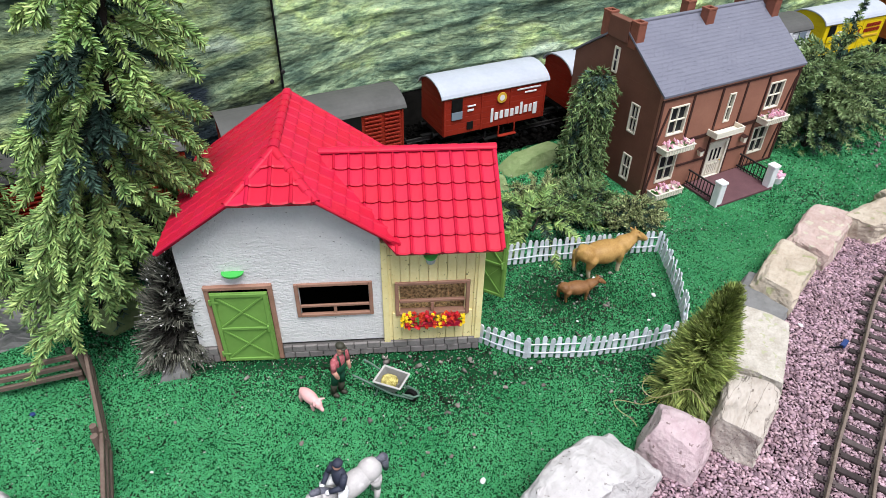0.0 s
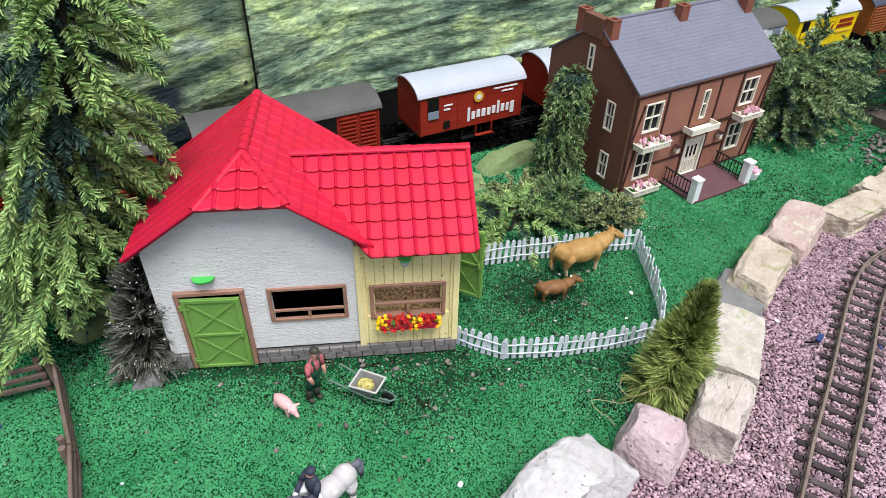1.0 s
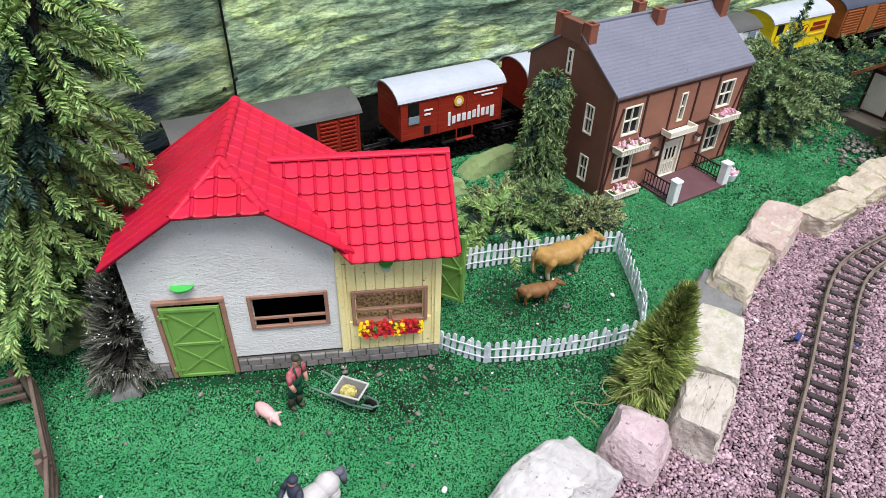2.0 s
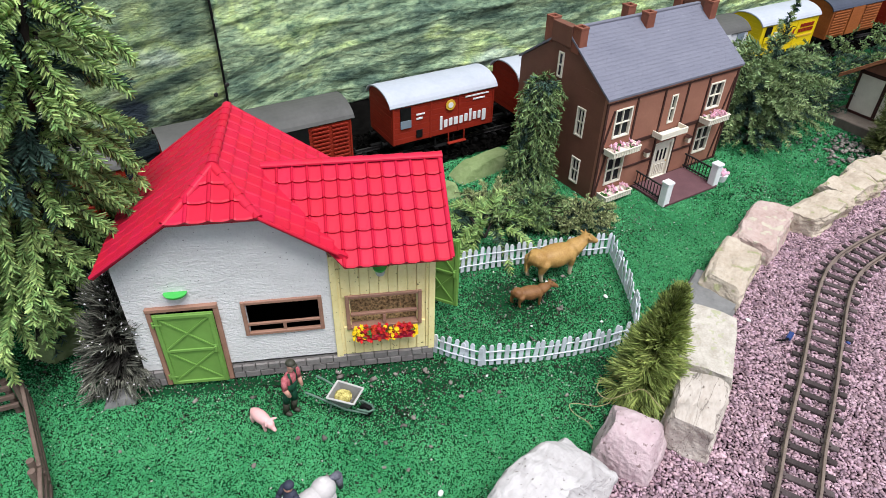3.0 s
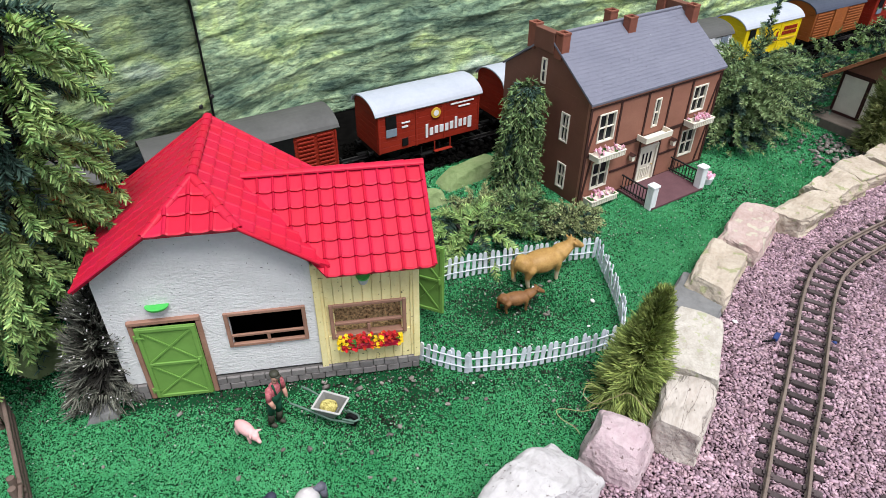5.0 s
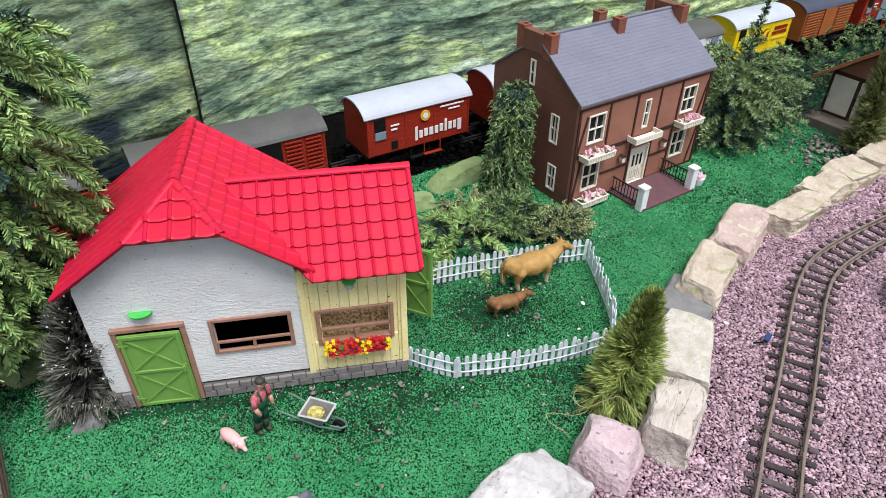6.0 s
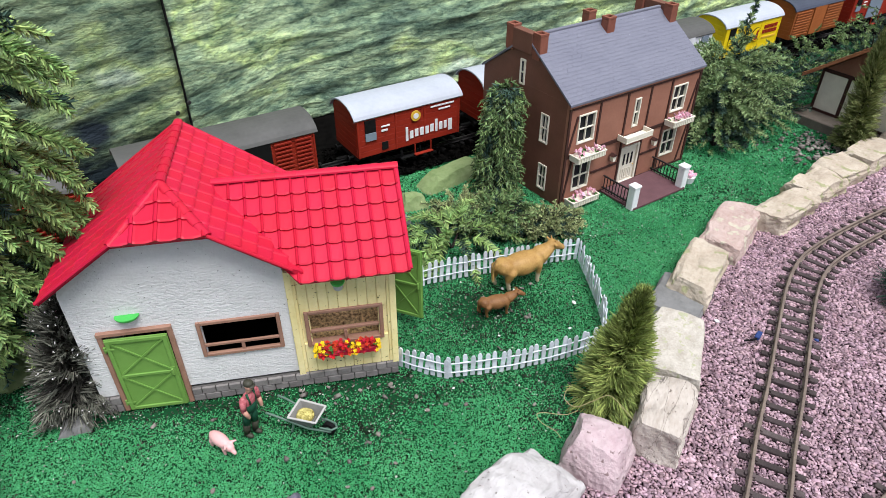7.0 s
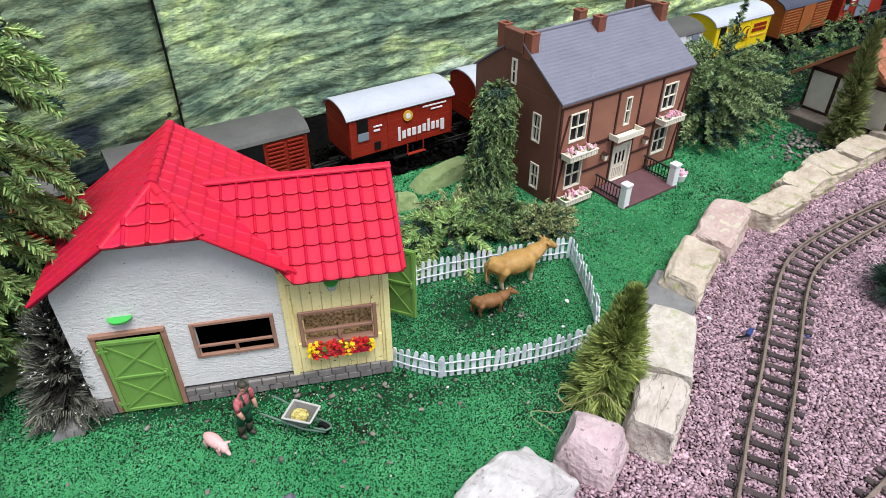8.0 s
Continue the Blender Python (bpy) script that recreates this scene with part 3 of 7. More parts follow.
# ---- edging stones ----
def rough_stone(bm, sx, sy, sz, seed, rough=0.16, taper=0.88, cuts=5, mi=0, chips=7, round_off=0.10, freq=26.0):
    """A quarried block: a cube struck by a few random flat breaks, then roughened."""
    r = random.Random(seed * 17 + 3)
    bmesh.ops.create_cube(bm, size=1.0)
    bmesh.ops.subdivide_edges(bm, edges=bm.edges[:], cuts=cuts + 5, use_grid_fill=True)
    breaks = []
    for i in range(chips):
        n = Vector((r.uniform(-1, 1), r.uniform(-1, 1), r.uniform(-0.25, 1.0))).normalized()
        breaks.append((n, r.uniform(0.80, 0.97) * (abs(n.x) + abs(n.y) + abs(n.z)) * 0.5))
    for v in bm.verts:
        p = v.co.copy()
        for n, d in breaks:
            over = p.dot(n) - d
            if over > 0:
                p -= n * over
        k = 1 - round_off * ((abs(p.x) + abs(p.y) + abs(p.z)) / 1.5) ** 3
        t = 1 - (1 - taper) * (p.z + 0.5)
        q = Vector((p.x * sx * k * t, p.y * sy * k * t, p.z * sz * k))
        s = q * freq + Vector((seed * 3.7, seed * 1.3, seed))
        d = noise.noise_vector(s) * rough + noise.noise_vector(s * 2.7) * rough * 0.35 + noise.noise_vector(s * 7.0) * rough * 0.14
        size = min(sx, sy, sz * 1.4)
        q += d * size * 0.5
        q.z += sz * 0.5
        v.co = q
    return bm


def edging_stone(x, y, length, width, height, angle, m, label, seed, z=-0.008, rough=0.16, tilt=0.0, taper=0.88, cuts=6, freq=26.0, round_off=0.10, chips=7):
    bm = rough_stone(bmesh.new(), length, width, height, seed, rough, taper, cuts, freq=freq, round_off=round_off, chips=chips)
    return single("edging_stone", bm, m, pose(x, y, z, 0, tilt, angle), label, "stone", "edging stones along the lawn")


edging_stone(0.164, 0.371, 0.186, 0.100, 0.074, 33, STONE_WHITE, "large rounded white limestone boulder at the lawn's edge", 1, rough=0.30, taper=0.70, freq=15.0, cuts=13, round_off=0.26, chips=3)
edging_stone(0.291, 0.437, 0.088, 0.084, 0.052, 54, STONE_PINK, "pink sandstone lump between two white stones", 2, rough=0.20, taper=0.62, freq=20.0, cuts=9, round_off=0.14, chips=9)
def block_stone(x, y, length, width, top, angle, m, label, seed, z=-0.008, skew=0.0, rough=0.07, taper=0.94, chips=4):
    """A squared slab with flat broken faces; skew shears its plan."""
    bm = rough_stone(bmesh.new(), length, width, top - z, seed, rough, taper, 7, chips=chips, round_off=0.035, freq=30.0)
    for v in bm.verts:
        v.co.x += skew * v.co.y
        layer = math.floor(v.co.z / 0.009 + 0.6 * noise.noise(v.co * 22 + Vector((seed, 0, 0))))
        v.co.y += 0.0016 * math.sin(layer * 2.4 + seed) * (1 if v.co.y > 0 else -1) * (abs(v.co.y) > width * 0.36)
    return single("edging_stone", bm, m, pose(x, y, z, 0, 0, angle), label, "stone", "edging stones along the lawn")


block_stone(0.384, 0.462, 0.104, 0.062, 0.050, 50, STONE_LOG, "squared pale cracked limestone block with a sawn end", 3, rough=0.15, taper=0.90, chips=7)
block_stone(0.447, 0.560, 0.132, 0.074, 0.046, 58, STONE_SLAB, "flat pale limestone slab behind the bristle bush", 4, skew=0.10)
block_stone(0.521, 0.676, 0.100, 0.080, 0.018, 46, STONE_GREY, "low grey slate slab under a cream stone", 5, rough=0.12)
block_stone(0.572, 0.718, 0.140, 0.070, 0.042, 46, STONE_CREAM, "cream sandstone block resting on grey slate", 6, z=0.004, skew=0.22, chips=9, rough=0.16, taper=0.86)
block_stone(0.694, 0.824, 0.160, 0.070, 0.034, 43, STONE_ROSE, "flat pinkish sandstone slab beside the lawn", 7, chips=8, rough=0.16)
block_stone(0.828, 0.864, 0.150, 0.060, 0.034, 27, STONE_CREAM, "long cream sandstone block at the gravel's edge", 8, skew=-0.25, chips=9, rough=0.20)
block_stone(0.934, 0.930, 0.116, 0.066, 0.034, 23, STONE_CREAM, "cream sandstone block at the gravel's edge", 9, skew=-0.25, chips=9, rough=0.20)
block_stone(1.024, 0.974, 0.105, 0.070, 0.034, 18, STONE_CREAM, "short cream sandstone block at the gravel's edge", 10, chips=6, rough=0.12)
block_stone(1.135, 1.022, 0.130, 0.066, 0.034, 22, STONE_CREAM, "cream sandstone block before the cottage", 11, chips=6, rough=0.12)
block_stone(1.270, 1.078, 0.150, 0.068, 0.036, 22, STONE_CREAM, "cream sandstone block before the cottage", 12, chips=6, rough=0.12)


def rock(name, x, y, sx, sy, sz, angle, m, label, seed, rough=0.3, z=-0.01):
    bm = rough_stone(bmesh.new(), sx, sy, sz, seed, rough, 0.55, 5)
    return single(name, bm, m, pose(x, y, z, 0, 0, angle), label, "rock", smooth=False)


rock("rock", 0.268, 1.130, 0.190, 0.066, 0.034, 30, STONE_MOSS, "pale green mossy rock beside the rear track", 21, 0.18)
rock("rock", 0.17, 1.04, 0.06, 0.05, 0.03, 10, STONE_MOSS, "small green mossy rock behind the barn", 22)
rock("rock", -0.58, 0.70, 0.17, 0.10, 0.06, 15, STONE_GREY, "grey rock half hidden under the spruce", 23)
rock("rock", -0.42, 0.715, 0.07, 0.05, 0.05, 60, STONE_MOSS, "green mossy rock under the spruce", 24)
rock("rock", 0.135, 0.985, 0.05, 0.04, 0.022, 20, STONE_GREY, "small grey rock behind the barn", 25)


# ---- railway tracks ----
def smooth_line(pts, step):
    """Evenly spaced points and headings along a curve through pts."""
    P = [Vector((p[0], p[1], 0)) for p in pts]
    P = [P[0] * 2 - P[1]] + P + [P[-1] * 2 - P[-2]]
    out = []
    for i in range(1, len(P) - 2):
        for k in range(24):
            t = k / 24
            a, b, c, d = P[i - 1:i + 3]
            out.append(0.5 * ((2 * b) + (c - a) * t + (2 * a - 5 * b + 4 * c - d) * t * t + (3 * b - a - 3 * c + d) * t ** 3))
    out.append(P[-2])
    res, acc, last = [out[0]], 0.0, out[0]
    for p in out[1:]:
        seg = (p - last).length
        while acc + seg >= step:
            q = last.lerp(p, (step - acc) / seg)
            res.append(q)
            seg -= step - acc
            acc, last = 0.0, q
        acc += seg
        last = p
    heads = []
    for i, p in enumerate(res):
        d = res[min(i + 1, len(res) - 1)] - res[max(i - 1, 0)]
        heads.append(d.normalized())
    return res, heads


GAUGE = 0.0212                             # half the distance between the rails


def rail_mesh(line, heads, off, z, h=0.0085):
    """A rail with foot, web and head, swept along the line."""
    prof = [(-0.0032, 0), (0.0032, 0), (0.0032, 0.0010), (0.0008, 0.0018), (0.0008, h - 0.0030), (0.0017, h - 0.0022), (0.0017, h - 0.0004), (0.0010, h),
            (-0.0010, h), (-0.0017, h - 0.0004), (-0.0017, h - 0.0022), (-0.0008, h - 0.0030), (-0.0008, 0.0018), (-0.0032, 0.0010)]
    bm = bmesh.new()
    rings = []
    for p, d in zip(line, heads):
        n = Vector((-d.y, d.x, 0))
        rings.append([bm.verts.new(p + n * (off + a) + Vector((0, 0, z + b))) for a, b in prof])
    k = len(prof)
    for r0, r1 in zip(rings, rings[1:]):
        for i in range(k):
            bm.faces.new((r0[i], r1[i], r1[(i + 1) % k], r0[(i + 1) % k]))
    bm.faces.new(rings[0])
    bm.faces.new(rings[-1][::-1])
    return bm


def sleeper_mesh(m):
    bm = bmesh.new()
    bx(bm, (-0.0042, -0.0365, 0), (0.0042, 0.0365, 0.0062), 0, 0.0008)
    for s in (-1, 1):
        for e in (-1, 1):
            bx(bm, (-0.0032, s * GAUGE + e * 0.0042 - 0.0015, 0.006), (0.0032, s * GAUGE + e * 0.0042 + 0.0015, 0.0088), 0)
    return to_mesh("sleeper", bm, m)


SLEEPER_MESH, SHADED_SLEEPER = sleeper_mesh(SLEEPER), sleeper_mesh(BLACK)


def track(pts, z, label, rail=RAIL, sleepers=None):
    t = thing("railway_track", Matrix.Identity(4), label, "railway track")
    line, heads = smooth_line(pts, 0.0243)
    for s in (-1, 1):
        part("rail", rail_mesh(line, heads, s * GAUGE, z + 0.0062), rail, t, "tarnished metal rail")
    r = random.Random(4)
    for p, d in zip(line, heads):
        piece("sleeper", sleepers or SLEEPER_MESH, t, pose(p.x, p.y, z + r.uniform(-0.0006, 0.0006), 0, 0, math.degrees(math.atan2(d.y, d.x)) + r.uniform(-1.2, 1.2)))
    return t


track([(0.303, 0.158)] + NEAR_TRACK + [(1.3, 0.90), (1.7, 1.0)],
      -0.0036, "curved model railway track with dark sleepers in purple gravel")
track([(0.22, 0.152), (0.45, 0.245), (0.60, 0.308), (0.80, 0.395), (1.1, 0.52), (1.5, 0.69)], -0.0040, "second model railway track with dark sleepers in gravel")
# rails and sleepers are coloured black for the deep shade under the wagons
rear = [train_pose(x).translation for x in (-0.72, -0.4, 0.0, 0.5, 1.0, 1.5, 2.2)]
track([(p.x, p.y) for p in rear], 0.0, "rear model railway track on a dark bed, coloured darker still as if shaded", IRON, SHADED_SLEEPER)


# ---- the barn ----
BX0, BX1, BX2 = -0.285, -0.044, 0.085      # left wall, joint of the two halves, right wall
BY0, BY1, BYW = 0.620, 0.800, 0.782        # front, back of the main part, back of the wing
GX, SLOPE = -0.159, 0.707                 # the main ridge's x and the roofs' rise per metre
RZ, WZ, WY = 0.293, 0.2645, 0.702           # ridge heights and the wing ridge's y
barn = thing("barn", pose(0, 0, 0), "toy barn with white stucco, yellow boards and a red tiled roof", "barn")

bm = bmesh.new()
holed(bm, BX0, BX1, 0.026, 0.186, BY0, BY0 + 0.006, [(-0.257, -0.184, 0.026, 0.124), (-0.148, -0.061, 0.0725, 0.122)])
prism(bm, [(BX0, 0.186), (BX1, 0.186), (BX1 - 0.003, 0.199), (GX + 0.0505, 0.252), (GX - 0.0505, 0.252), (BX0 + 0.003, 0.199)], "y", BY0, BY0 + 0.006)
bx(bm, (BX0, BY0 + 0.006, 0.026), (BX0 + 0.006, BY1, 0.195))
bx(bm, (BX1 - 0.006, BY0 + 0.006, 0.0), (BX1, BY1 - 0.006, 0.19))
prism(bm, [(BX0 + 0.006, 0.0), (BX1, 0.0), (BX1, 0.195), (GX, 0.28), (BX0 + 0.006, 0.195)], "y", BY1 - 0.006, BY1)
part("wall", bm, STUCCO, barn, "rough white stucco wall")

bm = bmesh.new()
bx(bm, (BX0 - 0.001, BY0 - 0.0005, 0), (-0.259, BY0 + 0.008, 0.0255))
bx(bm, (-0.182, BY0 - 0.0005, 0), (BX2 - 0.001, BY0 + 0.008, 0.0215))
bx(bm, (BX0 - 0.0005, BY0 + 0.008, 0), (BX0 + 0.008, BY1, 0.0255))
bx(bm, (BX2 - 0.008, BY0 + 0.008, 0), (BX2 - 0.001, BYW, 0.0215))
plinth = part("plinth", bm, MORTAR, barn, "dark mortar plinth")

# boarded wing: each board a piece, with narrow grooves between
bm = bmesh.new()
holed(bm, BX1, BX2 - 0.003, 0.0215, 0.185, BY0 + 0.0015, BY0 + 0.007, [(-0.022, 0.062, 0.071, 0.117)])
prism(bm, [(BY0 + 0.007, 0.0215), (BYW, 0.0215), (BYW, 0.19), (WY, 0.256), (BY0 + 0.007, 0.19)], "x", BX2 - 0.006, BX2 - 0.003)
bx(bm, (BX1, BYW - 0.006, 0), (BX2 - 0.006, BYW, 0.19))
wing = part("boarded_wall", bm, YELLOW_WOOD, barn, "pale yellow boarded wall with dark specks")


def board(x0, x1, z0, z1):
    bm = bmesh.new()
    bx(bm, (x0 + 0.0003, BY0 - 0.001, z0), (x1 - 0.0003, BY0 + 0.0017, z1), 0, 0.0004)
    part("board", bm, YELLOW_WOOD, wing)


n = 11
for i in range(n):
    a, b = BX1 + (BX2 - BX1) * i / n, BX1 + (BX2 - BX1) * (i + 1) / n
    if b <= -0.024 or a >= 0.064:
        board(a, b, 0.0215, 0.186)
    else:
        board(a, b, 0.0215, 0.070)
        board(a, b, 0.119, 0.186)
for x in (BX1 + 0.004, BX2 - 0.004):
    bm = bmesh.new()
    bx(bm, (x - 0.004, BY0 - 0.0035, 0.020), (x + 0.004, BY0 - 0.0012, 0.186), 0, 0.0006)
    part("corner_board", bm, YELLOW_WOOD, barn)
bm = bmesh.new()
bx(bm, (BX2 - 0.0028, BY0 + 0.001, 0.021), (BX2, BY0 + 0.010, 0.186), 0, 0.0005)
part("corner_board", bm, YELLOW_WOOD, barn)

# floor and partition inside
bm = bmesh.new()
bx(bm, (BX0 + 0.008, BY0 + 0.008, 0.001), (BX1 - 0.007, BY1 - 0.007, 0.004))
part("floor", bm, INSIDE, barn, "dark barn floor")
bm = bmesh.new()
bx(bm, (BX1 + 0.001, BY0 + 0.026, 0.001), (BX2 - 0.008, BY0 + 0.030, 0.185))
part("partition", bm, CHIP, barn, "chipboard partition with straw behind the window")

# green stable door, standing slightly ajar in its frame
bm = bmesh.new()
bx(bm, (-0.262, BY0 - 0.004, 0.0), (-0.256, BY0 + 0.0065, 0.124), 0, 0.0008)
bx(bm, (-0.185, BY0 - 0.004, 0.0), (-0.179, BY0 + 0.0065, 0.124), 0, 0.0008)
bx(bm, (-0.262, BY0 - 0.005, 0.1242), (-0.179, BY0 + 0.0065, 0.130), 0, 0.0008)
part("door_frame", bm, BROWN_FRAME, barn, "brown door frame")


def door_leaf(parent, w, h, m):
    bm = bmesh.new()
    bx(bm, (0, -0.0022, 0), (w, 0.0, h), 0, 0.0004)
    door = part("door", bm, GREEN_DOOR, parent, "green door with crossed braces", m=m)
    bm = bmesh.new()
    t = 0.0042
    framed(bm, 0.001, w - 0.001, 0.001, h - 0.001, 0.0048, -t, -0.002, 0, 0.0004)
    bx(bm, (0.0058, -t, h * 0.5 - 0.002), (w - 0.0058, -0.002, h * 0.5 + 0.002), 0, 0.0004)
    for z0, z1 in ((0.006, h * 0.5 - 0.002), (h * 0.5 + 0.002, h - 0.006)):
        for s in (-1, 1):
            a = Vector((0.006 if s > 0 else w - 0.006, -0.0030, z0))
            b = Vector((w - 0.006 if s > 0 else 0.006, -0.0030, z1))
            d = b - a
            mm = Matrix.Translation((a + b) / 2) @ pose(0, 0, 0, 0, -math.degrees(math.atan2(d.z, d.x)), 0)
            bx(bm, (-d.length / 2, -0.0007 - 0.0001 * s, -0.0011), (d.length / 2, 0.0009, 0.0011), 0, 0, mm)
    part("brace", bm, GREEN_DOOR, door)
    for k in (0.12, 0.88):
        bm = bmesh.new()
        cyl(bm, (-0.001, -0.003, h * k - 0.004), (-0.001, -0.003, h * k + 0.004), 0.0016, n=8)
        bx(bm, (-0.001, -0.0046, h * k - 0.0015), (0.010, -0.0038, h * k + 0.0015), 0, 0.0003)
        part("hinge", bm, GREEN_DOOR, door)
    bm = bmesh.new()
    bx(bm, (w - 0.007, -0.0075, h * 0.47), (w - 0.004, -0.0035, h * 0.47 + 0.010), 0, 0.0006)
    bx(bm, (w - 0.0075, -0.0052, h * 0.47 - 0.002), (w - 0.002, -0.0042, h * 0.47 + 0.012), 0, 0.0003)
    part("latch", bm, GREEN_DOOR, door, "small green latch")
    return door


door_leaf(barn, 0.0705, 0.1195, pose(-0.2555, BY0 - 0.0012, 0.0012, 0.6, 0, -1.5))

# windows
bm = bmesh.new()
framed(bm, -0.153, -0.056, 0.072, 0.127, 0.0048, BY0 - 0.0028, BY0 + 0.0022, 0, 0.0007)
win = part("window_frame", bm, BROWN_FRAME, barn, "brown window frame")
bm = bmesh.new()
bx(bm, (-0.1482, BY0 - 0.002, 0.0878), (-0.0608, BY0 + 0.001, 0.0916), 0, 0.0005)
bx(bm, (-0.1065, BY0 - 0.0015, 0.0768), (-0.1025, BY0 + 0.001, 0.0878), 0, 0.0005)
part("glazing_bar", bm, BROWN_FRAME, win)
bm = bmesh.new()
framed(bm, -0.028, 0.068, 0.0665, 0.123, 0.0048, BY0 - 0.0036, BY0 + 0.0075, 0, 0.0007)
win2 = part("window_frame", bm, BROWN_FRAME, barn, "brown window frame")
bm = bmesh.new()
bx(bm, (-0.0225, BY0 - 0.0015, 0.0875), (0.0625, BY0 + 0.003, 0.0915), 0, 0.0005)
bx(bm, (0.018, BY0 - 0.0025, 0.0722), (0.022, BY0 + 0.003, 0.0868), 0, 0.0005)
part("glazing_bar", bm, BROWN_FRAME, win2)


def half_lamp(x, z, w, label, glass):
    """A small dish-shaped hood on the wall, flat on top, and a dull glass under it."""
    bm = bmesh.new()
    ell(bm, (x, BY0 - 0.002, z), (w, 0.010, 0.0075), sub=3)
    bmesh.ops.bisect_plane(bm, geom=bm.verts[:] + bm.edges[:] + bm.faces[:], plane_co=(0, 0, z), plane_no=(0, 0, 1), clear_outer=True)
    bmesh.ops.holes_fill(bm, edges=bm.edges, sides=0)
    lamp = part("wall_lamp", bm, LAMP_GREEN, barn, label)
    if glass:
        bm = bmesh.new()
        ell(bm, (x, BY0 - 0.004, z - 0.0075), (w * 0.7, 0.006, 0.006), sub=2)
        part("glass", bm, LAMP_GLASS, lamp)


half_lamp(-0.222, 0.151, 0.0135, "bright green lamp hood", False)
half_lamp(0.017, 0.166, 0.0088, "bright green lamp hood with pale glass", True)

# flower box of the boarded half
bm = bmesh.new()
bx(bm, (-0.017, BY0 - 0.015, 0.055), (0.058, BY0 - 0.0058, 0.064), 0, 0.001)
box1 = part("flower_box", bm, RED_FLOWER, barn, "red flower box with red and yellow blooms")


def bloom_mesh(m, name, r=0.0025):
    """A small open flower: five cupped petals round a heart."""
    bm = bmesh.new()
    for k in range(5):
        a = 2 * math.pi * k / 5
        ell(bm, (0.62 * r * math.cos(a), 0.62 * r * math.sin(a), 0.12 * r), (0.60 * r, 0.48 * r, 0.20 * r), (0, -28, math.degrees(a)), sub=1)
    ell(bm, (0, 0, 0.1 * r), (0.3 * r, 0.3 * r, 0.3 * r), sub=1)
    return to_mesh(name, bm, m)


BLOOM_RED, BLOOM_YELLOW, BLOOM_PINK = bloom_mesh(RED_FLOWER, "bloom"), bloom_mesh(YELLOW_FLOWER, "bloom"), bloom_mesh(PINK, "bloom", 0.0034)
BLOOM_LEAF = bloom_mesh(LEAF, "leaf_clump", 0.0035)
r = random.Random(8)
for i in range(230):
    x = -0.021 + 0.081 * r.random()
    k = (math.sin((x + 0.024) * 150) + r.uniform(-0.9, 0.9)) > 0.85 or x < -0.015 or x > 0.056
    piece("bloom", BLOOM_YELLOW if k else BLOOM_RED, box1, pose(x, BY0 - r.uniform(0.008, 0.017), r.uniform(0.056, 0.077), r.uniform(10, 90), r.uniform(-40, 40), r.uniform(0, 90)))
for i in range(10):
    piece("leaf", BLOOM_LEAF, box1, pose(-0.02 + 0.08 * r.random(), BY0 - r.uniform(0.009, 0.016), r.uniform(0.060, 0.078), r.uniform(0, 90)))

# wide-open leaves of the gable doorway; a dark panel stands in for its shaded inside
bm = bmesh.new()
bx(bm, (BX2 - 0.0029, 0.658, 0.0216), (BX2 - 0.001, 0.744, 0.150))
part("doorway", bm, INSIDE, barn, "dark panel on the wall standing in for the shaded inside of a doorway")
door_leaf(barn, 0.052, 0.118, pose(BX2 + 0.003, 0.726, 0.018, 0, 0, -32))
door_leaf(barn, 0.046, 0.150, pose(BX2 + 0.022, 0.764, 0.020, 0, 0, 78))


# roofs: pantiles, each a piece on the roof it covers
def tile_bm(w, h, relief=1.0):
    """A pantile: a shallow pan, a raised roll at one side and a rounded lower lip. x across, y up the slope, z out."""
    bm = bmesh.new()
    prof = [(0, 0.0006), (w * 0.10, 0.0), (w * 0.5, 0.0002), (w * 0.80, 0.0004), (w * 0.87, 0.0022), (w * 0.93, 0.0027), (w * 0.985, 0.0016), (w * 1.0, 0.0002)]
    rows = []
    for y, lift in ((-0.0024, 0.0034), (0.0, 0.0040), (h * 1.04, 0.0004)):
        ring = []
        for i, (x, z) in enumerate(prof):
            dip = -0.0014 * math.sin(math.pi * min(1, x / (w * 0.8))) if y <= 0 else 0
            ring.append(bm.verts.new((x, y + dip * relief, (z + lift) * relief)))
        rows.append(ring)
    under = [bm.verts.new((v.co.x, v.co.y + 0.0002, -0.0004)) for v in rows[0]]
    rows.insert(0, under)
    for a, b in zip(rows, rows[1:]):
        for i in range(len(prof) - 1):
            bm.faces.new((a[i], a[i + 1], b[i + 1], b[i]))
    left = [q[0] for q in rows]
    right = [q[-1] for q in rows]
    bm.faces.new(left)
    bm.faces.new(right[::-1])
    return bm


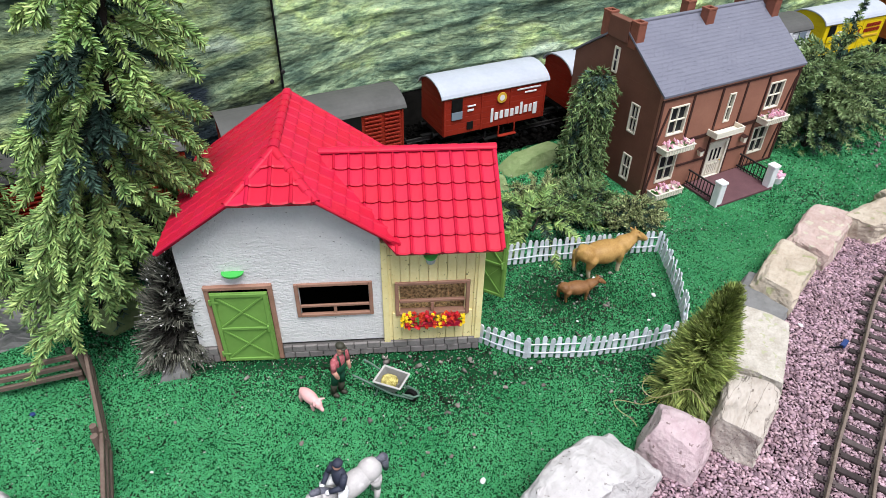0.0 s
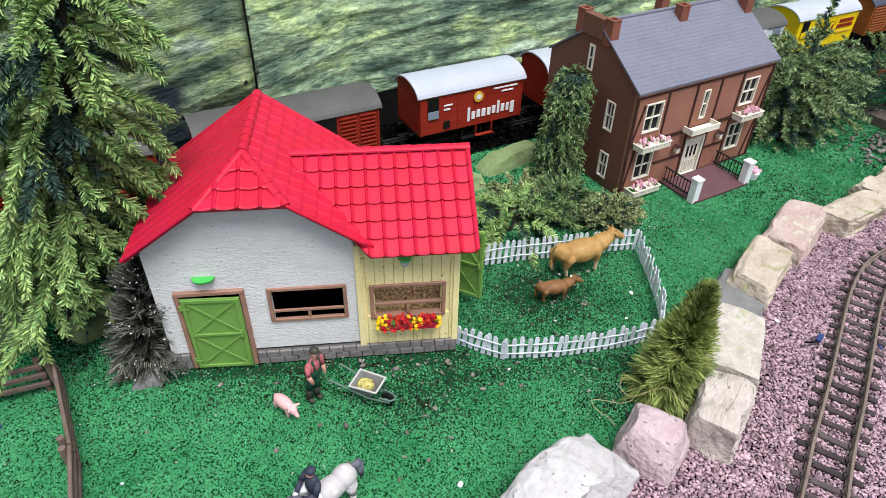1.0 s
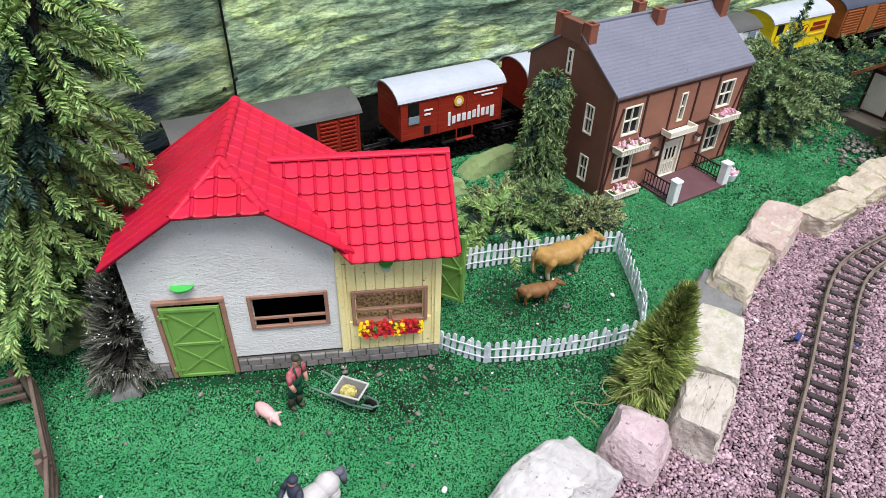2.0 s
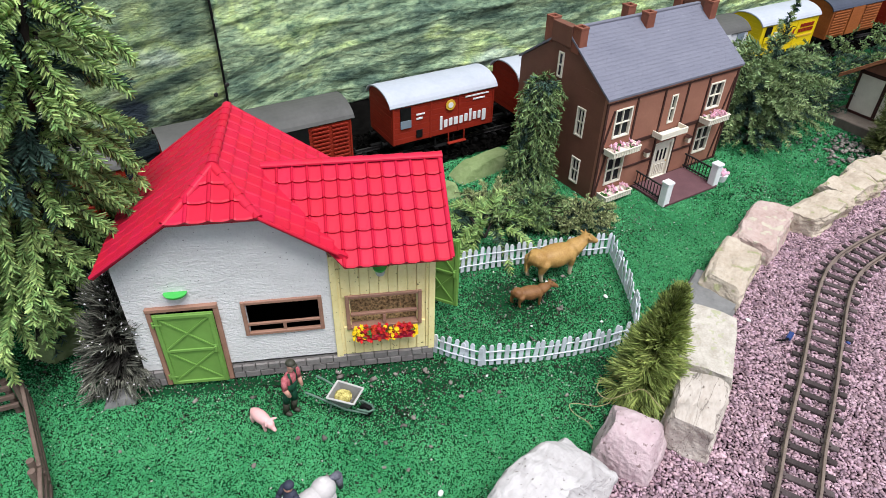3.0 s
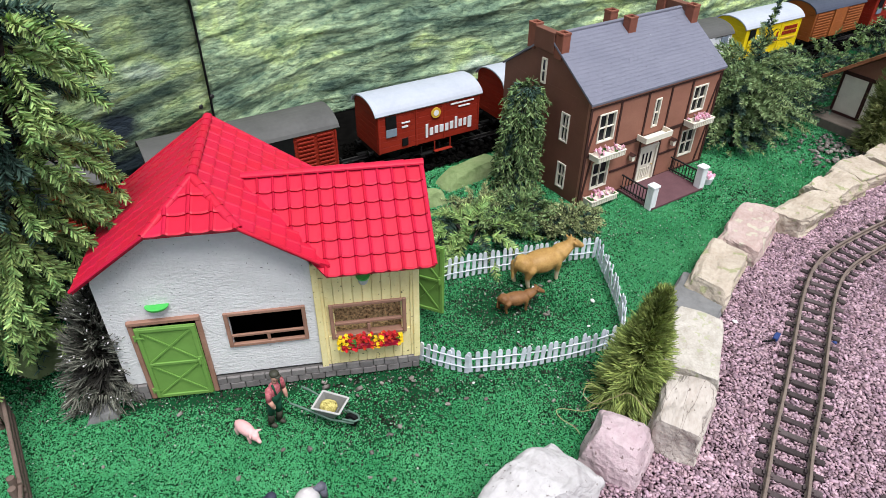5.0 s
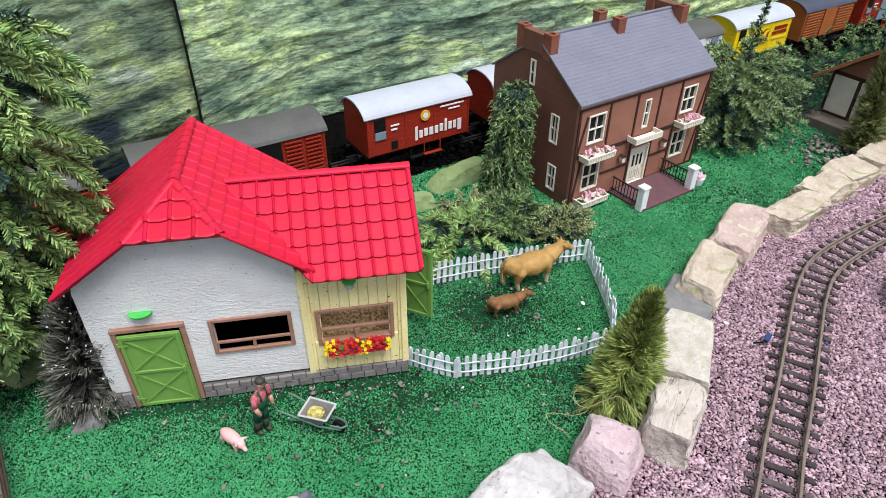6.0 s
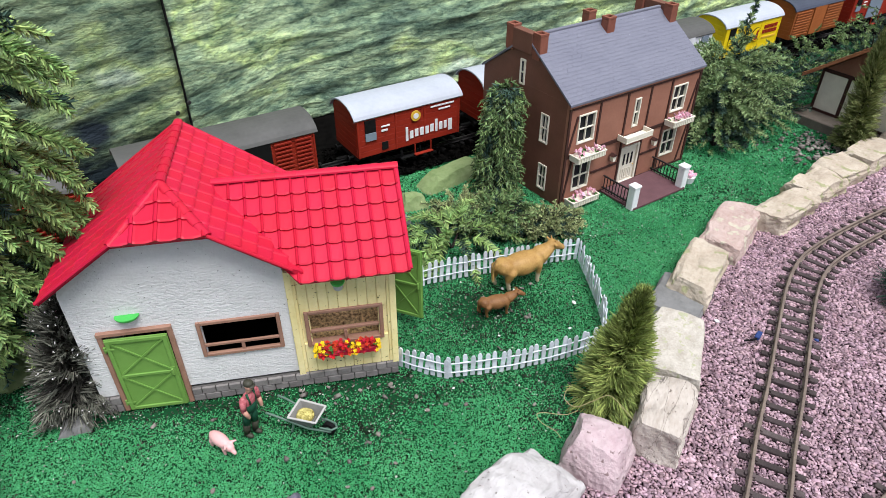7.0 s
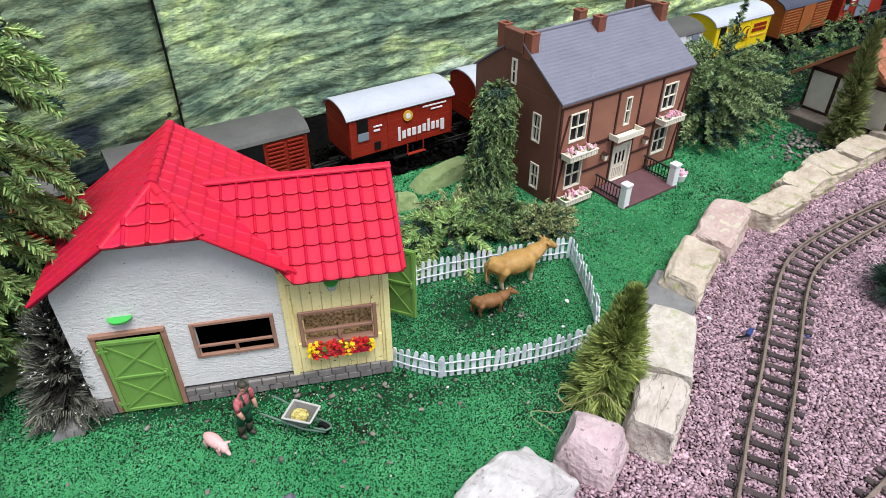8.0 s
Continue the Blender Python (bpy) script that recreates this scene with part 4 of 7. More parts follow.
def tiled(parent, m, width, height, cols, rows, planes=(), relief=1.0):
    """Tiles over a slope whose pose m has x along the eave, y up the slope and z out. planes: (point, normal) in the slope's own space; tiles are cut where they pass them."""
    w, h = width / cols, height / rows
    shared = to_mesh("tile", tile_bm(w, h, relief), RED_TILE)
    for j in range(rows):
        for i in range(cols):
            at = Matrix.Translation((i * w, j * h, 0))
            corners = [at @ Vector(c) for c in ((0, -0.002, 0), (w, -0.002, 0), (0, h, 0), (w, h, 0))]
            cut, gone = False, False
            for p, nrm in planes:
                d = [(c - Vector(p)).dot(Vector(nrm)) for c in corners]
                gone |= all(v >= -1e-4 for v in d)
                cut |= any(v > 1e-4 for v in d)
            if gone:
                continue
            if not cut:
                piece("tile", shared, parent, m @ at)
                continue
            bm = tile_bm(w, h, relief)
            inv = at.inverted()
            for p, nrm in planes:
                if bm.verts:
                    bmesh.ops.bisect_plane(bm, geom=bm.verts[:] + bm.edges[:] + bm.faces[:], plane_co=inv @ Vector(p), plane_no=Vector(nrm), clear_outer=True)
            if len(bm.faces):
                ob = part("tile", bm, RED_TILE, parent, m=m @ at)
            else:
                bm.free()


def slab(name, pts, thick, m, parent, label):
    """A flat roof plate: the corners of its upper side, and its thickness straight down."""
    bm = bmesh.new()
    a = [bm.verts.new(p) for p in pts]
    b = [bm.verts.new((p[0], p[1], p[2] - thick)) for p in pts]
    bm.faces.new(a)
    bm.faces.new(b[::-1])
    for i in range(len(pts)):
        bm.faces.new((a[i], b[i], b[(i + 1) % len(pts)], a[(i + 1) % len(pts)]))
    return part(name, bm, m, parent, label)


FY, RY = 0.599, 0.818                      # front and back verge of the main roof
EX = 0.1365                                 # half width of the main roof at its eaves
HX, AY = 0.048, 0.660           # half-hip: half width of its foot, and the y of its top
EZ = RZ - EX * SLOPE
main_l = slab("roof_slope", [(GX, AY, RZ), (GX, RY, RZ), (GX - EX, RY, EZ), (GX - EX, FY, EZ), (GX - HX, FY, RZ - HX * SLOPE)], 0.004, RED_TILE, barn, "red tiled main roof slope")
main_r = slab("roof_slope", [(GX, AY, RZ), (GX + HX, FY, RZ - HX * SLOPE), (GX + EX, FY, EZ), (GX + EX, RY, EZ), (GX, RY, RZ)], 0.004, RED_TILE, barn, "red tiled main roof slope")
hip = slab("half_hip", [(GX, AY, RZ), (GX - HX, FY, RZ - HX * SLOPE), (GX + HX, FY, RZ - HX * SLOPE)], 0.004, RED_TILE, barn, "red tiled half-hip over the gable")
WE = 0.594                                 # the wing's front eave
WEZ = WZ - (WY - WE) * SLOPE
WX1 = 0.101
wing_f = slab("roof_slope", [(GX + EX - 0.002, WE, WEZ), (WX1, WE, WEZ), (WX1, WY, WZ), (GX + 0.03, WY, WZ)], 0.004, RED_TILE, barn, "red tiled wing roof slope")
wing_b = slab("roof_slope", [(GX + 0.03, WY, WZ), (WX1, WY, WZ), (WX1, 2 * WY - WE, WEZ), (GX + 0.03, 2 * WY - WE, WEZ)], 0.004, RED_TILE, barn, "red tiled wing roof slope")
k = math.sqrt(1 + SLOPE * SLOPE)
ang = math.degrees(math.atan(SLOPE))


def slope_pose(origin, along, up):
    x, y = Vector(along).normalized(), Vector(up).normalized()
    z = x.cross(y)
    return Matrix.Translation(origin) @ Matrix((x, y, z)).transposed().to_4x4()


tiled(wing_f, slope_pose((WX1 - 0.2301, WE, WEZ), (1, 0, 0), (0, 1, SLOPE)), 0.2301, (WY - WE) * k, 13, 6,
      [((0.2301 - WX1 + GX + EX - 0.004, 0, 0), Vector((-(WY - WE) * k, -0.1035, 0)).normalized())])
# right main slope: along runs towards +y
mr_m = slope_pose((GX + EX, FY, EZ), (0, 1, 0), (-1, 0, SLOPE))
cut_r = [(Vector((0, (EX - HX) * k, 0)), Vector((-(HX * k), (AY - FY), 0)).normalized())]
tiled(main_r, mr_m, RY - FY, EX * k, 11, 9, cut_r, 0.62)
ml_m = slope_pose((GX - EX, RY, EZ), (0, -1, 0), (1, 0, SLOPE))
cut_l = [(Vector((RY - FY, (EX - HX) * k, 0)), Vector((HX * k, (AY - FY), 0)).normalized())]
tiled(main_l, ml_m, RY - FY, EX * k, 11, 9, cut_l, 0.45)
hr = RZ - (RZ - HX * SLOPE)
hl = math.hypot(AY - FY, hr)
hm = slope_pose((GX - HX, FY, RZ - HX * SLOPE), (1, 0, 0), (0, AY - FY, hr))
tiled(hip, hm, 2 * HX, hl, 4, 3, [(Vector((0, 0, 0)), Vector((-hl, HX, 0)).normalized()), (Vector((2 * HX, 0, 0)), Vector((hl, HX, 0)).normalized())])


def cap_line(parent, a, b, count, r=0.0062):
    """Half-round ridge tiles in a row, each lapping the next."""
    a, b = Vector(a), Vector(b)
    d = b - a
    q = d.to_track_quat("X", "Z").to_matrix().to_4x4()
    L = d.length / count
    bm = bmesh.new()
    n = 8
    r0 = [bm.verts.new((-0.001, r * 1.08 * math.cos(math.pi * i / n), r * 0.80 * math.sin(math.pi * i / n) - 0.001)) for i in range(n + 1)]
    r1 = [bm.verts.new((L, r * 0.94 * math.cos(math.pi * i / n), r * 0.68 * math.sin(math.pi * i / n) - 0.001)) for i in range(n + 1)]
    for i in range(n):
        bm.faces.new((r0[i], r1[i], r1[i + 1], r0[i + 1]))
    bm.faces.new(r0)
    bm.faces.new(r1[::-1])
    me = to_mesh("ridge_tile", bm, RED_TILE)
    for i in range(count):
        piece("ridge_tile", me, parent, Matrix.Translation(a + d * i / count) @ q)


cap_line(wing_f, (WX1 + 0.002, WY, WZ + 0.002), (GX + 0.045, WY, WZ + 0.002), 9)
cap_line(main_r, (GX, AY, RZ + 0.0016), (GX, RY, RZ + 0.0016), 9)
cap_line(hip, (GX - HX, FY, RZ - HX * SLOPE + 0.001), (GX, AY, RZ + 0.0015), 5, 0.0054)
cap_line(hip, (GX + HX, FY, RZ - HX * SLOPE + 0.001), (GX, AY, RZ + 0.0015), 5, 0.0054)
for sx in (-1, 1):
    bm = bmesh.new()
    a, b = Vector((GX + sx * HX, FY - 0.002, RZ - HX * SLOPE + 0.001)), Vector((GX + sx * (EX + 0.001), FY - 0.002, EZ + 0.001))
    b = a + (b - a) * (0.9 if sx > 0 else 1.0)      # the wing's eave takes over on this side
    cyl(bm, a, b, 0.0022, n=8)
    part("verge", bm, RED_TILE, barn)
    bm = bmesh.new()
    cyl(bm, (GX, RY, RZ), (GX + sx * EX, RY, EZ), 0.0034, n=8)
    part("verge", bm, RED_TILE, barn)
bm = bmesh.new()
cyl(bm, (WX1, WE, WEZ + 0.001), (WX1, WY, WZ + 0.002), 0.0032, n=8)
part("verge", bm, RED_TILE, barn)

# plinth bricks
r = random.Random(3)


def brick_row(x0, x1, z0, z1, shift):
    x = x0 - shift
    while x < x1 - 0.004:
        L = r.uniform(0.013, 0.019)
        a, b = max(x, x0), min(x + L, x1)
        if b - a > 0.003:
            bm = bmesh.new()
            bx(bm, (a + 0.0005, BY0 - 0.0032 - r.uniform(0, 0.0012), z0 + 0.0004), (b - 0.0005, BY0 + 0.001, z1 - 0.0004), 0, 0.0005)
            part("brick", bm, BASE_BRICK, plinth)
        x += L


for x0, x1, top in ((BX0, -0.2625, 0.025), (-0.1785, BX2 - 0.001, 0.0212)):
    brick_row(x0, x1, 0.0, top * 0.50, 0.0)
    brick_row(x0, x1, top * 0.50, top, 0.007)


# ---- the brown timbered house ----
HA = 23.0
HW, HD, HE, HR = 0.350, 0.240, 0.2035, 0.287     # width, depth, eave and ridge heights
house = thing("house", pose(0.435, 0.976, -0.002, 0, 0, HA), "brown timbered model house with slate roof and flower boxes", "house")
HS = (HR - HE) / (HD / 2)
UPPER = [(0.026, 0.066, 0.124, 0.178), (0.168, 0.182, 0.121, 0.176), (0.274, 0.313, 0.124, 0.177)]
LOWER = [(0.027, 0.068, 0.028, 0.083), (0.269, 0.309, 0.030, 0.086)]
DOOR = (0.154, 0.198, 0.004, 0.078)

bm = bmesh.new()
holed(bm, 0, HW, 0, HE, 0, 0.006, UPPER + LOWER + [DOOR])
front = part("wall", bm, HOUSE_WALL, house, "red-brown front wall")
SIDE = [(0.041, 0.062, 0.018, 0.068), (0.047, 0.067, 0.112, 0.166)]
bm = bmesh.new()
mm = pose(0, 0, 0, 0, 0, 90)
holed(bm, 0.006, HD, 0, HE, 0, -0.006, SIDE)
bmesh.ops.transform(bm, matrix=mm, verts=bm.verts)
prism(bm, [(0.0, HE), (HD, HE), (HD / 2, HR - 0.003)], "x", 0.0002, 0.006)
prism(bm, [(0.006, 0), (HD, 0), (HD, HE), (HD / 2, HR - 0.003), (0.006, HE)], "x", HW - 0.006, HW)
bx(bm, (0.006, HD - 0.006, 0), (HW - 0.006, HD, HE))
part("wall", bm, HOUSE_SHADED, house, "brown side and rear walls, coloured darker than the front as if shaded")
bm = bmesh.new()
bx(bm, (0.006, 0.006, 0.0), (HW - 0.006, HD - 0.006, 0.003))
part("floor", bm, INSIDE, house)
bm = bmesh.new()
bx(bm, (0.006, 0.05, 0.003), (HW - 0.006, 0.053, HE))
part("partition", bm, INSIDE, house, "dark inner wall")


def slate_roof():
    """Two plain slopes and a ridge."""
    k = math.hypot(HD / 2, HR - HE)
    for s in (0, 1):
        y0, yr = (-0.005, HD / 2) if s == 0 else (HD + 0.005, HD / 2)
        z0 = HE - 0.005 * HS + 0.002
        bm = bmesh.new()
        pts = [(-0.003, y0, z0), (HW + 0.004, y0, z0), (HW + 0.004, yr, HR), (-0.003, yr, HR)]
        a = [bm.verts.new((p[0], p[1], p[2] + 0.003)) for p in pts]
        b = [bm.verts.new((p[0], p[1], p[2] - 0.001)) for p in pts]
        for q in (a, b[::-1]):
            bm.faces.new(q)
        for i in range(4):
            bm.faces.new((a[i], b[i], b[(i + 1) % 4], a[(i + 1) % 4]))
        part("roof", bm, SLATE, house, "blue-grey slate roof")
    bm = bmesh.new()
    bx(bm, (-0.003, HD / 2 - 0.004, HR), (HW + 0.004, HD / 2 + 0.004, HR + 0.0045), 0, 0.001)
    part("ridge", bm, SLATE, house, "dark ridge capping")


slate_roof()


def chimney(u, v, z0, z1, sx, sy):
    bm = bmesh.new()
    bx(bm, (u - sx / 2, v - sy / 2, z0), (u + sx / 2, v + sy / 2, z1 - 0.004), 0, 0.0008)
    c = part("chimney", bm, CHIMNEY, house, "terracotta chimney")
    bm = bmesh.new()
    for a, b in (((-1, -1), (1, -0.6)), ((-1, 0.6), (1, 1)), ((-1, -0.6), (-0.6, 0.6)), ((0.6, -0.6), (1, 0.6))):
        bx(bm, (u + a[0] * (sx / 2 + 0.0004), v + a[1] * (sy / 2 + 0.0004), z1 - 0.004), (u + b[0] * (sx / 2 + 0.0004), v + b[1] * (sy / 2 + 0.0004), z1), 0, 0.0004)
    part("chimney_rim", bm, CHIMNEY, c)


chimney(0.007, 0.095, 0.254, 0.300, 0.018, 0.020)
chimney(0.007, 0.168, 0.254, 0.300, 0.018, 0.020)
# parapets share the side wall's colour with the shade in it
bm = bmesh.new()
bx(bm, (-0.0036, 0.1058, 0.2605), (0.012, 0.1572, 0.2965), 0, 0.0006)
part("parapet", bm, HOUSE_SHADED, house)
chimney(HW - 0.007, 0.095, 0.254, 0.300, 0.018, 0.020)
chimney(HW - 0.007, 0.168, 0.254, 0.300, 0.018, 0.020)
bm = bmesh.new()
bx(bm, (HW - 0.012, 0.1058, 0.2605), (HW + 0.0046, 0.1572, 0.2965), 0, 0.0006)
part("parapet", bm, HOUSE_SHADED, house)
chimney(0.178, 0.102, 0.264, 0.300, 0.020, 0.018)
chimney(0.178, 0.152, 0.260, 0.300, 0.020, 0.018)

# timbers on the front, 1.5 mm proud
B = 0.0055
BEAMS = [(0.0, B, 0.0, HE - 0.006), (HW - B, HW, 0.0, HE - 0.006)]
for u in (0.074, 0.144, 0.206, 0.264):
    BEAMS.append((u, u + B * 0.8, 0.107, HE - 0.006))
for u in (0.1455, 0.2025, 0.259):
    BEAMS.append((u, u + B * 0.8, 0.004, 0.099))
for a, b in ((B, HW - B),):
    BEAMS.append((a, b, HE - 0.0115, HE - 0.006))
    BEAMS.append((a, b, 0.0995, 0.1065))
BEAMS += [(0.074, 0.1455, 0.050, 0.0545), (0.2070, 0.259, 0.050, 0.0545), (B, 0.1455, 0.0, 0.004), (0.2070, HW - B, 0.0, 0.004)]
for i, (a, b, c, d) in enumerate(BEAMS):
    bm = bmesh.new()
    bx(bm, (a, -0.0017 - 0.0002 * (i % 2), c), (b, 0.001, d), 0, 0.0003)
    part("timber", bm, TIMBER, house, "dark timber beam")
for u0, z0, u1, z1 in ((0.006, 0.107, 0.022, 0.178), (0.006, 0.005, 0.020, 0.098), (HW - 0.020, 0.107, HW - 0.006, 0.178), (HW - 0.022, 0.005, HW - 0.006, 0.098)):
    bm = bmesh.new()
    d = Vector((u1 - u0, 0, z1 - z0))
    bx(bm, (-d.length / 2, -0.0012, -0.0022), (d.length / 2, 0.001, 0.0022), 0, 0, Matrix.Translation(((u0 + u1) / 2, 0, (z0 + z1) / 2)) @ pose(0, 0, 0, 0, -math.degrees(math.atan2(d.z, d.x)), 0))
    part("timber", bm, TIMBER, house, "dark timber brace")
bm = bmesh.new()
bx(bm, (-0.002, -0.0035, HE - 0.0065), (HW + 0.002, 0.0, HE - 0.0015), 0, 0.0006)
part("fascia", bm, HOUSE_WALL, house)


def sash(parent, a, b, c, d, m, cols=2, rows=2):
    """A cream sash window: frame, bars and dark panes, in an opening a..b, c..d."""
    bm = bmesh.new()
    framed(bm, a - 0.0010, b + 0.0010, c - 0.0010, d + 0.0010, 0.0030, -0.0020, 0.004, 0, 0.0004)
    w = part("window", bm, CREAM, parent, "cream window frame", m=m)
    bm = bmesh.new()
    bx(bm, (a, -0.0005, (c + d) / 2 - 0.0010), (b, 0.003, (c + d) / 2 + 0.0010), 0, 0.0003)
    if cols > 1:
        bx(bm, ((a + b) / 2 - 0.0011, -0.0003, c), ((a + b) / 2 + 0.0011, 0.0032, d), 0, 0.0003)
    part("glazing_bar", bm, CREAM, w)
    bm = bmesh.new()
    bx(bm, (a, 0.0036, c), (b, 0.0044, d))
    part("pane", bm, GLASS, w, "dark window pane")


I4 = Matrix.Identity(4)
for a, b, c, d in UPPER + LOWER:
    sash(house, a, b, c, d, I4, 1 if b - a < 0.02 else 2)
for a, b, c, d in SIDE[:2]:
    # on the side wall: x along -v, seen from outside
    sash(house, -b, -a, c, d, pose(0, 0, 0, 0, 0, -90))
# narrow attic window
bm = bmesh.new()
framed(bm, -0.134, -0.120, 0.200, 0.247, 0.0035, -0.0024, 0.001, 0, 0.0004)
aw = part("window", bm, CREAM, house, "narrow cream attic window", m=pose(0, 0, 0, 0, 0, -90))
bm = bmesh.new()
bx(bm, (-0.1305, -0.0006, 0.2035), (-0.1235, 0.0, 0.2435))
part("pane", bm, GLASS, aw)
bm = bmesh.new()
bx(bm, (-0.1305, -0.0012, 0.222), (-0.1235, -0.0003, 0.2245))
part("glazing_bar", bm, CREAM, aw)


def flower_box(u0, u1, z, flowers, seed):
    bm = bmesh.new()
    bx(bm, (u0, -0.026, z), (u1, -0.0022, z + 0.0105), 0, 0.0008)
    bx(bm, (u0 - 0.0015, -0.0275, z + 0.0105), (u1 + 0.0015, -0.0255, z + 0.0128), 0, 0.0003)
    bx(bm, (u0 - 0.0015, -0.0255, z + 0.0105), (u0 + 0.0008, -0.0022, z + 0.0128), 0, 0.0003)
    bx(bm, (u1 - 0.0008, -0.0255, z + 0.0105), (u1 + 0.0015, -0.0022, z + 0.0128), 0, 0.0003)
    box = part("flower_box", bm, CREAM, house, "cream window box with pink flowers" if flowers else "empty cream balcony box")
    for i in range(11):
        bm = bmesh.new()
        x = u0 + 0.002 + (u1 - u0 - 0.004) * i / 10
        bx(bm, (x - 0.0012, -0.0272, z + 0.001), (x + 0.0012, -0.0258, z + 0.0095), 0, 0.0003)
        part("slat", bm, CREAM, box)
    if not flowers:
        return
    r = random.Random(seed)
    for i in range(34):
        piece("bloom", BLOOM_PINK, box, pose(r.uniform(u0 + 0.003, u1 - 0.003), r.uniform(-0.024, -0.006), z + r.uniform(0.012, 0.020), r.uniform(0, 90), r.uniform(0, 90), r.uniform(0, 90)))
    for i in range(6):
        piece("leaf", BLOOM_LEAF, box, pose(r.uniform(u0 + 0.003, u1 - 0.003), r.uniform(-0.024, -0.006), z + 0.012, r.uniform(0, 90)))


flower_box(0.010, 0.078, 0.098, True, 1)
flower_box(0.012, 0.078, 0.006, True, 2)
flower_box(0.262, 0.322, 0.102, True, 3)
# balcony box over the door, open at the top
bm = bmesh.new()
bx(bm, (0.131, -0.026, 0.104), (0.203, -0.0022, 0.107), 0, 0.0006)
bx(bm, (0.131, -0.026, 0.107), (0.203, -0.0235, 0.116), 0, 0.0005)
bx(bm, (0.131, -0.0235, 0.107), (0.1335, -0.0022, 0.116), 0, 0.0005)
bx(bm, (0.2005, -0.0235, 0.107), (0.203, -0.0022, 0.116), 0, 0.0005)
part("balcony", bm, CREAM, house, "cream balcony over the front door")

# front door
bm = bmesh.new()
framed(bm, DOOR[0] - 0.0035, DOOR[1] + 0.0035, DOOR[2] - 0.004, DOOR[3] + 0.0035, 0.0048, -0.0028, 0.004, 0, 0.0005)
fr = part("door_frame", bm, CREAM, house, "cream door frame")
bm = bmesh.new()
bx(bm, (DOOR[0] + 0.0012, 0.001, DOOR[2]), (DOOR[1] - 0.0012, 0.0035, DOOR[3] - 0.0012))
dr = part("door", bm, CREAM, house, "cream panelled front door with dark glazing")
for i in range(3):
    u = DOOR[0] + 0.009 + 0.0105 * i
    bm = bmesh.new()
    bx(bm, (u, 0.0002, 0.040), (u + 0.0045, 0.0008, 0.064))
    part("pane", bm, GLASS, dr)
    bm = bmesh.new()
    framed(bm, u - 0.001, u + 0.0055, 0.010, 0.032, 0.0012, -0.0002, 0.0012)
    part("panel", bm, CREAM, dr)
bm = bmesh.new()
ell(bm, (DOOR[1] - 0.006, -0.001, 0.036), (0.0015, 0.0018, 0.0015), sub=1)
part("door_knob", bm, GOLD, dr, "brass door knob")


def lantern(u, z):
    bm = bmesh.new()
    prism(bm, [(u - 0.003, z), (u + 0.003, z), (u + 0.0052, z + 0.011), (u - 0.0052, z + 0.011)], "y", -0.012, -0.004)
    l = part("lantern", bm, CREAM, house, "small wall lantern by the door")
    bm = bmesh.new()
    prism(bm, [(u - 0.0062, z + 0.011), (u + 0.0062, z + 0.011), (u + 0.001, z + 0.0155), (u - 0.001, z + 0.0155)], "y", -0.0135, -0.0025)
    part("lantern_cap", bm, TIMBER, l)
    bm = bmesh.new()
    bx(bm, (u - 0.0015, -0.004, z + 0.003), (u + 0.0015, -0.0015, z + 0.012))
    part("bracket", bm, TIMBER, l)


lantern(0.122, 0.066)
lantern(0.236, 0.068)

# porch with iron railings and white pillars
PU0, PU1, PV = 0.1075, 0.2535, -0.087
bm = bmesh.new()
bx(bm, (PU0, PV, 0.0), (PU1, -0.0025, 0.005), 0, 0.0008)
porch = part("porch", bm, PORCH, house, "purple-brown porch floor")
for u in (PU0 + 0.004, PU1 - 0.004):
    bm = bmesh.new()
    bx(bm, (u - 0.0075, PV + 0.001, 0.0), (u + 0.0075, PV + 0.016, 0.046), 0, 0.0010)
    pl = part("pillar", bm, WHITE, house, "white square porch pillar")
    bm = bmesh.new()
    bx(bm, (u - 0.009, PV - 0.0005, 0.046), (u + 0.009, PV + 0.0175, 0.051), 0, 0.0012)
    part("pillar_cap", bm, WHITE, pl)
    bm = bmesh.new()
    bx(bm, (u - 0.0012, PV + 0.016, 0.034), (u + 0.0012, -0.002, 0.0365))
    bx(bm, (u - 0.0012, PV + 0.016, 0.009), (u + 0.0012, -0.002, 0.0115))
    rl = part("railing", bm, IRON, house, "black iron porch railing")
    for i in range(9):
        v = PV + 0.022 + i * 0.0074
        bm = bmesh.new()
        cyl(bm, (u, v, 0.005), (u, v, 0.0345), 0.0010, n=6)
        part("baluster", bm, IRON, rl)

# flower tub beside the porch
tub = thing("flower_tub", house.matrix_basis @ pose(0.282, -0.072, 0.0), "small white tub of pink flowers beside the porch", "flower pot")
bm = bmesh.new()
cyl(bm, (0, 0, 0), (0, 0, 0.014), 0.010, 0.013, 14)
part("tub", bm, WHITE, tub)
r = random.Random(4)
for i in range(12):
    piece("bloom", BLOOM_PINK, tub, pose(r.uniform(-0.01, 0.01), r.uniform(-0.01, 0.01), 0.015 + r.uniform(0, 0.006), r.uniform(0, 90), 0, 0))


# ---- goods train on the rear track ----
def wheelset(parent, x):
    """An axle with two flanged wheels."""
    bm = bmesh.new()
    cyl(bm, (x, -0.026, 0.030), (x, 0.026, 0.030), 0.002, n=8)
    ax = part("wheelset", bm, BLACK, parent, "black axle with spoked wheels")
    for s in (-1, 1):
        bm = bmesh.new()
        cyl(bm, (x, s * 0.0215, 0.030), (x, s * 0.0275, 0.030), 0.0145, n=20)
        cyl(bm, (x, s * 0.0205, 0.030), (x, s * 0.0218, 0.030), 0.0168, n=20)
        part("wheel", bm, BLACK, ax)


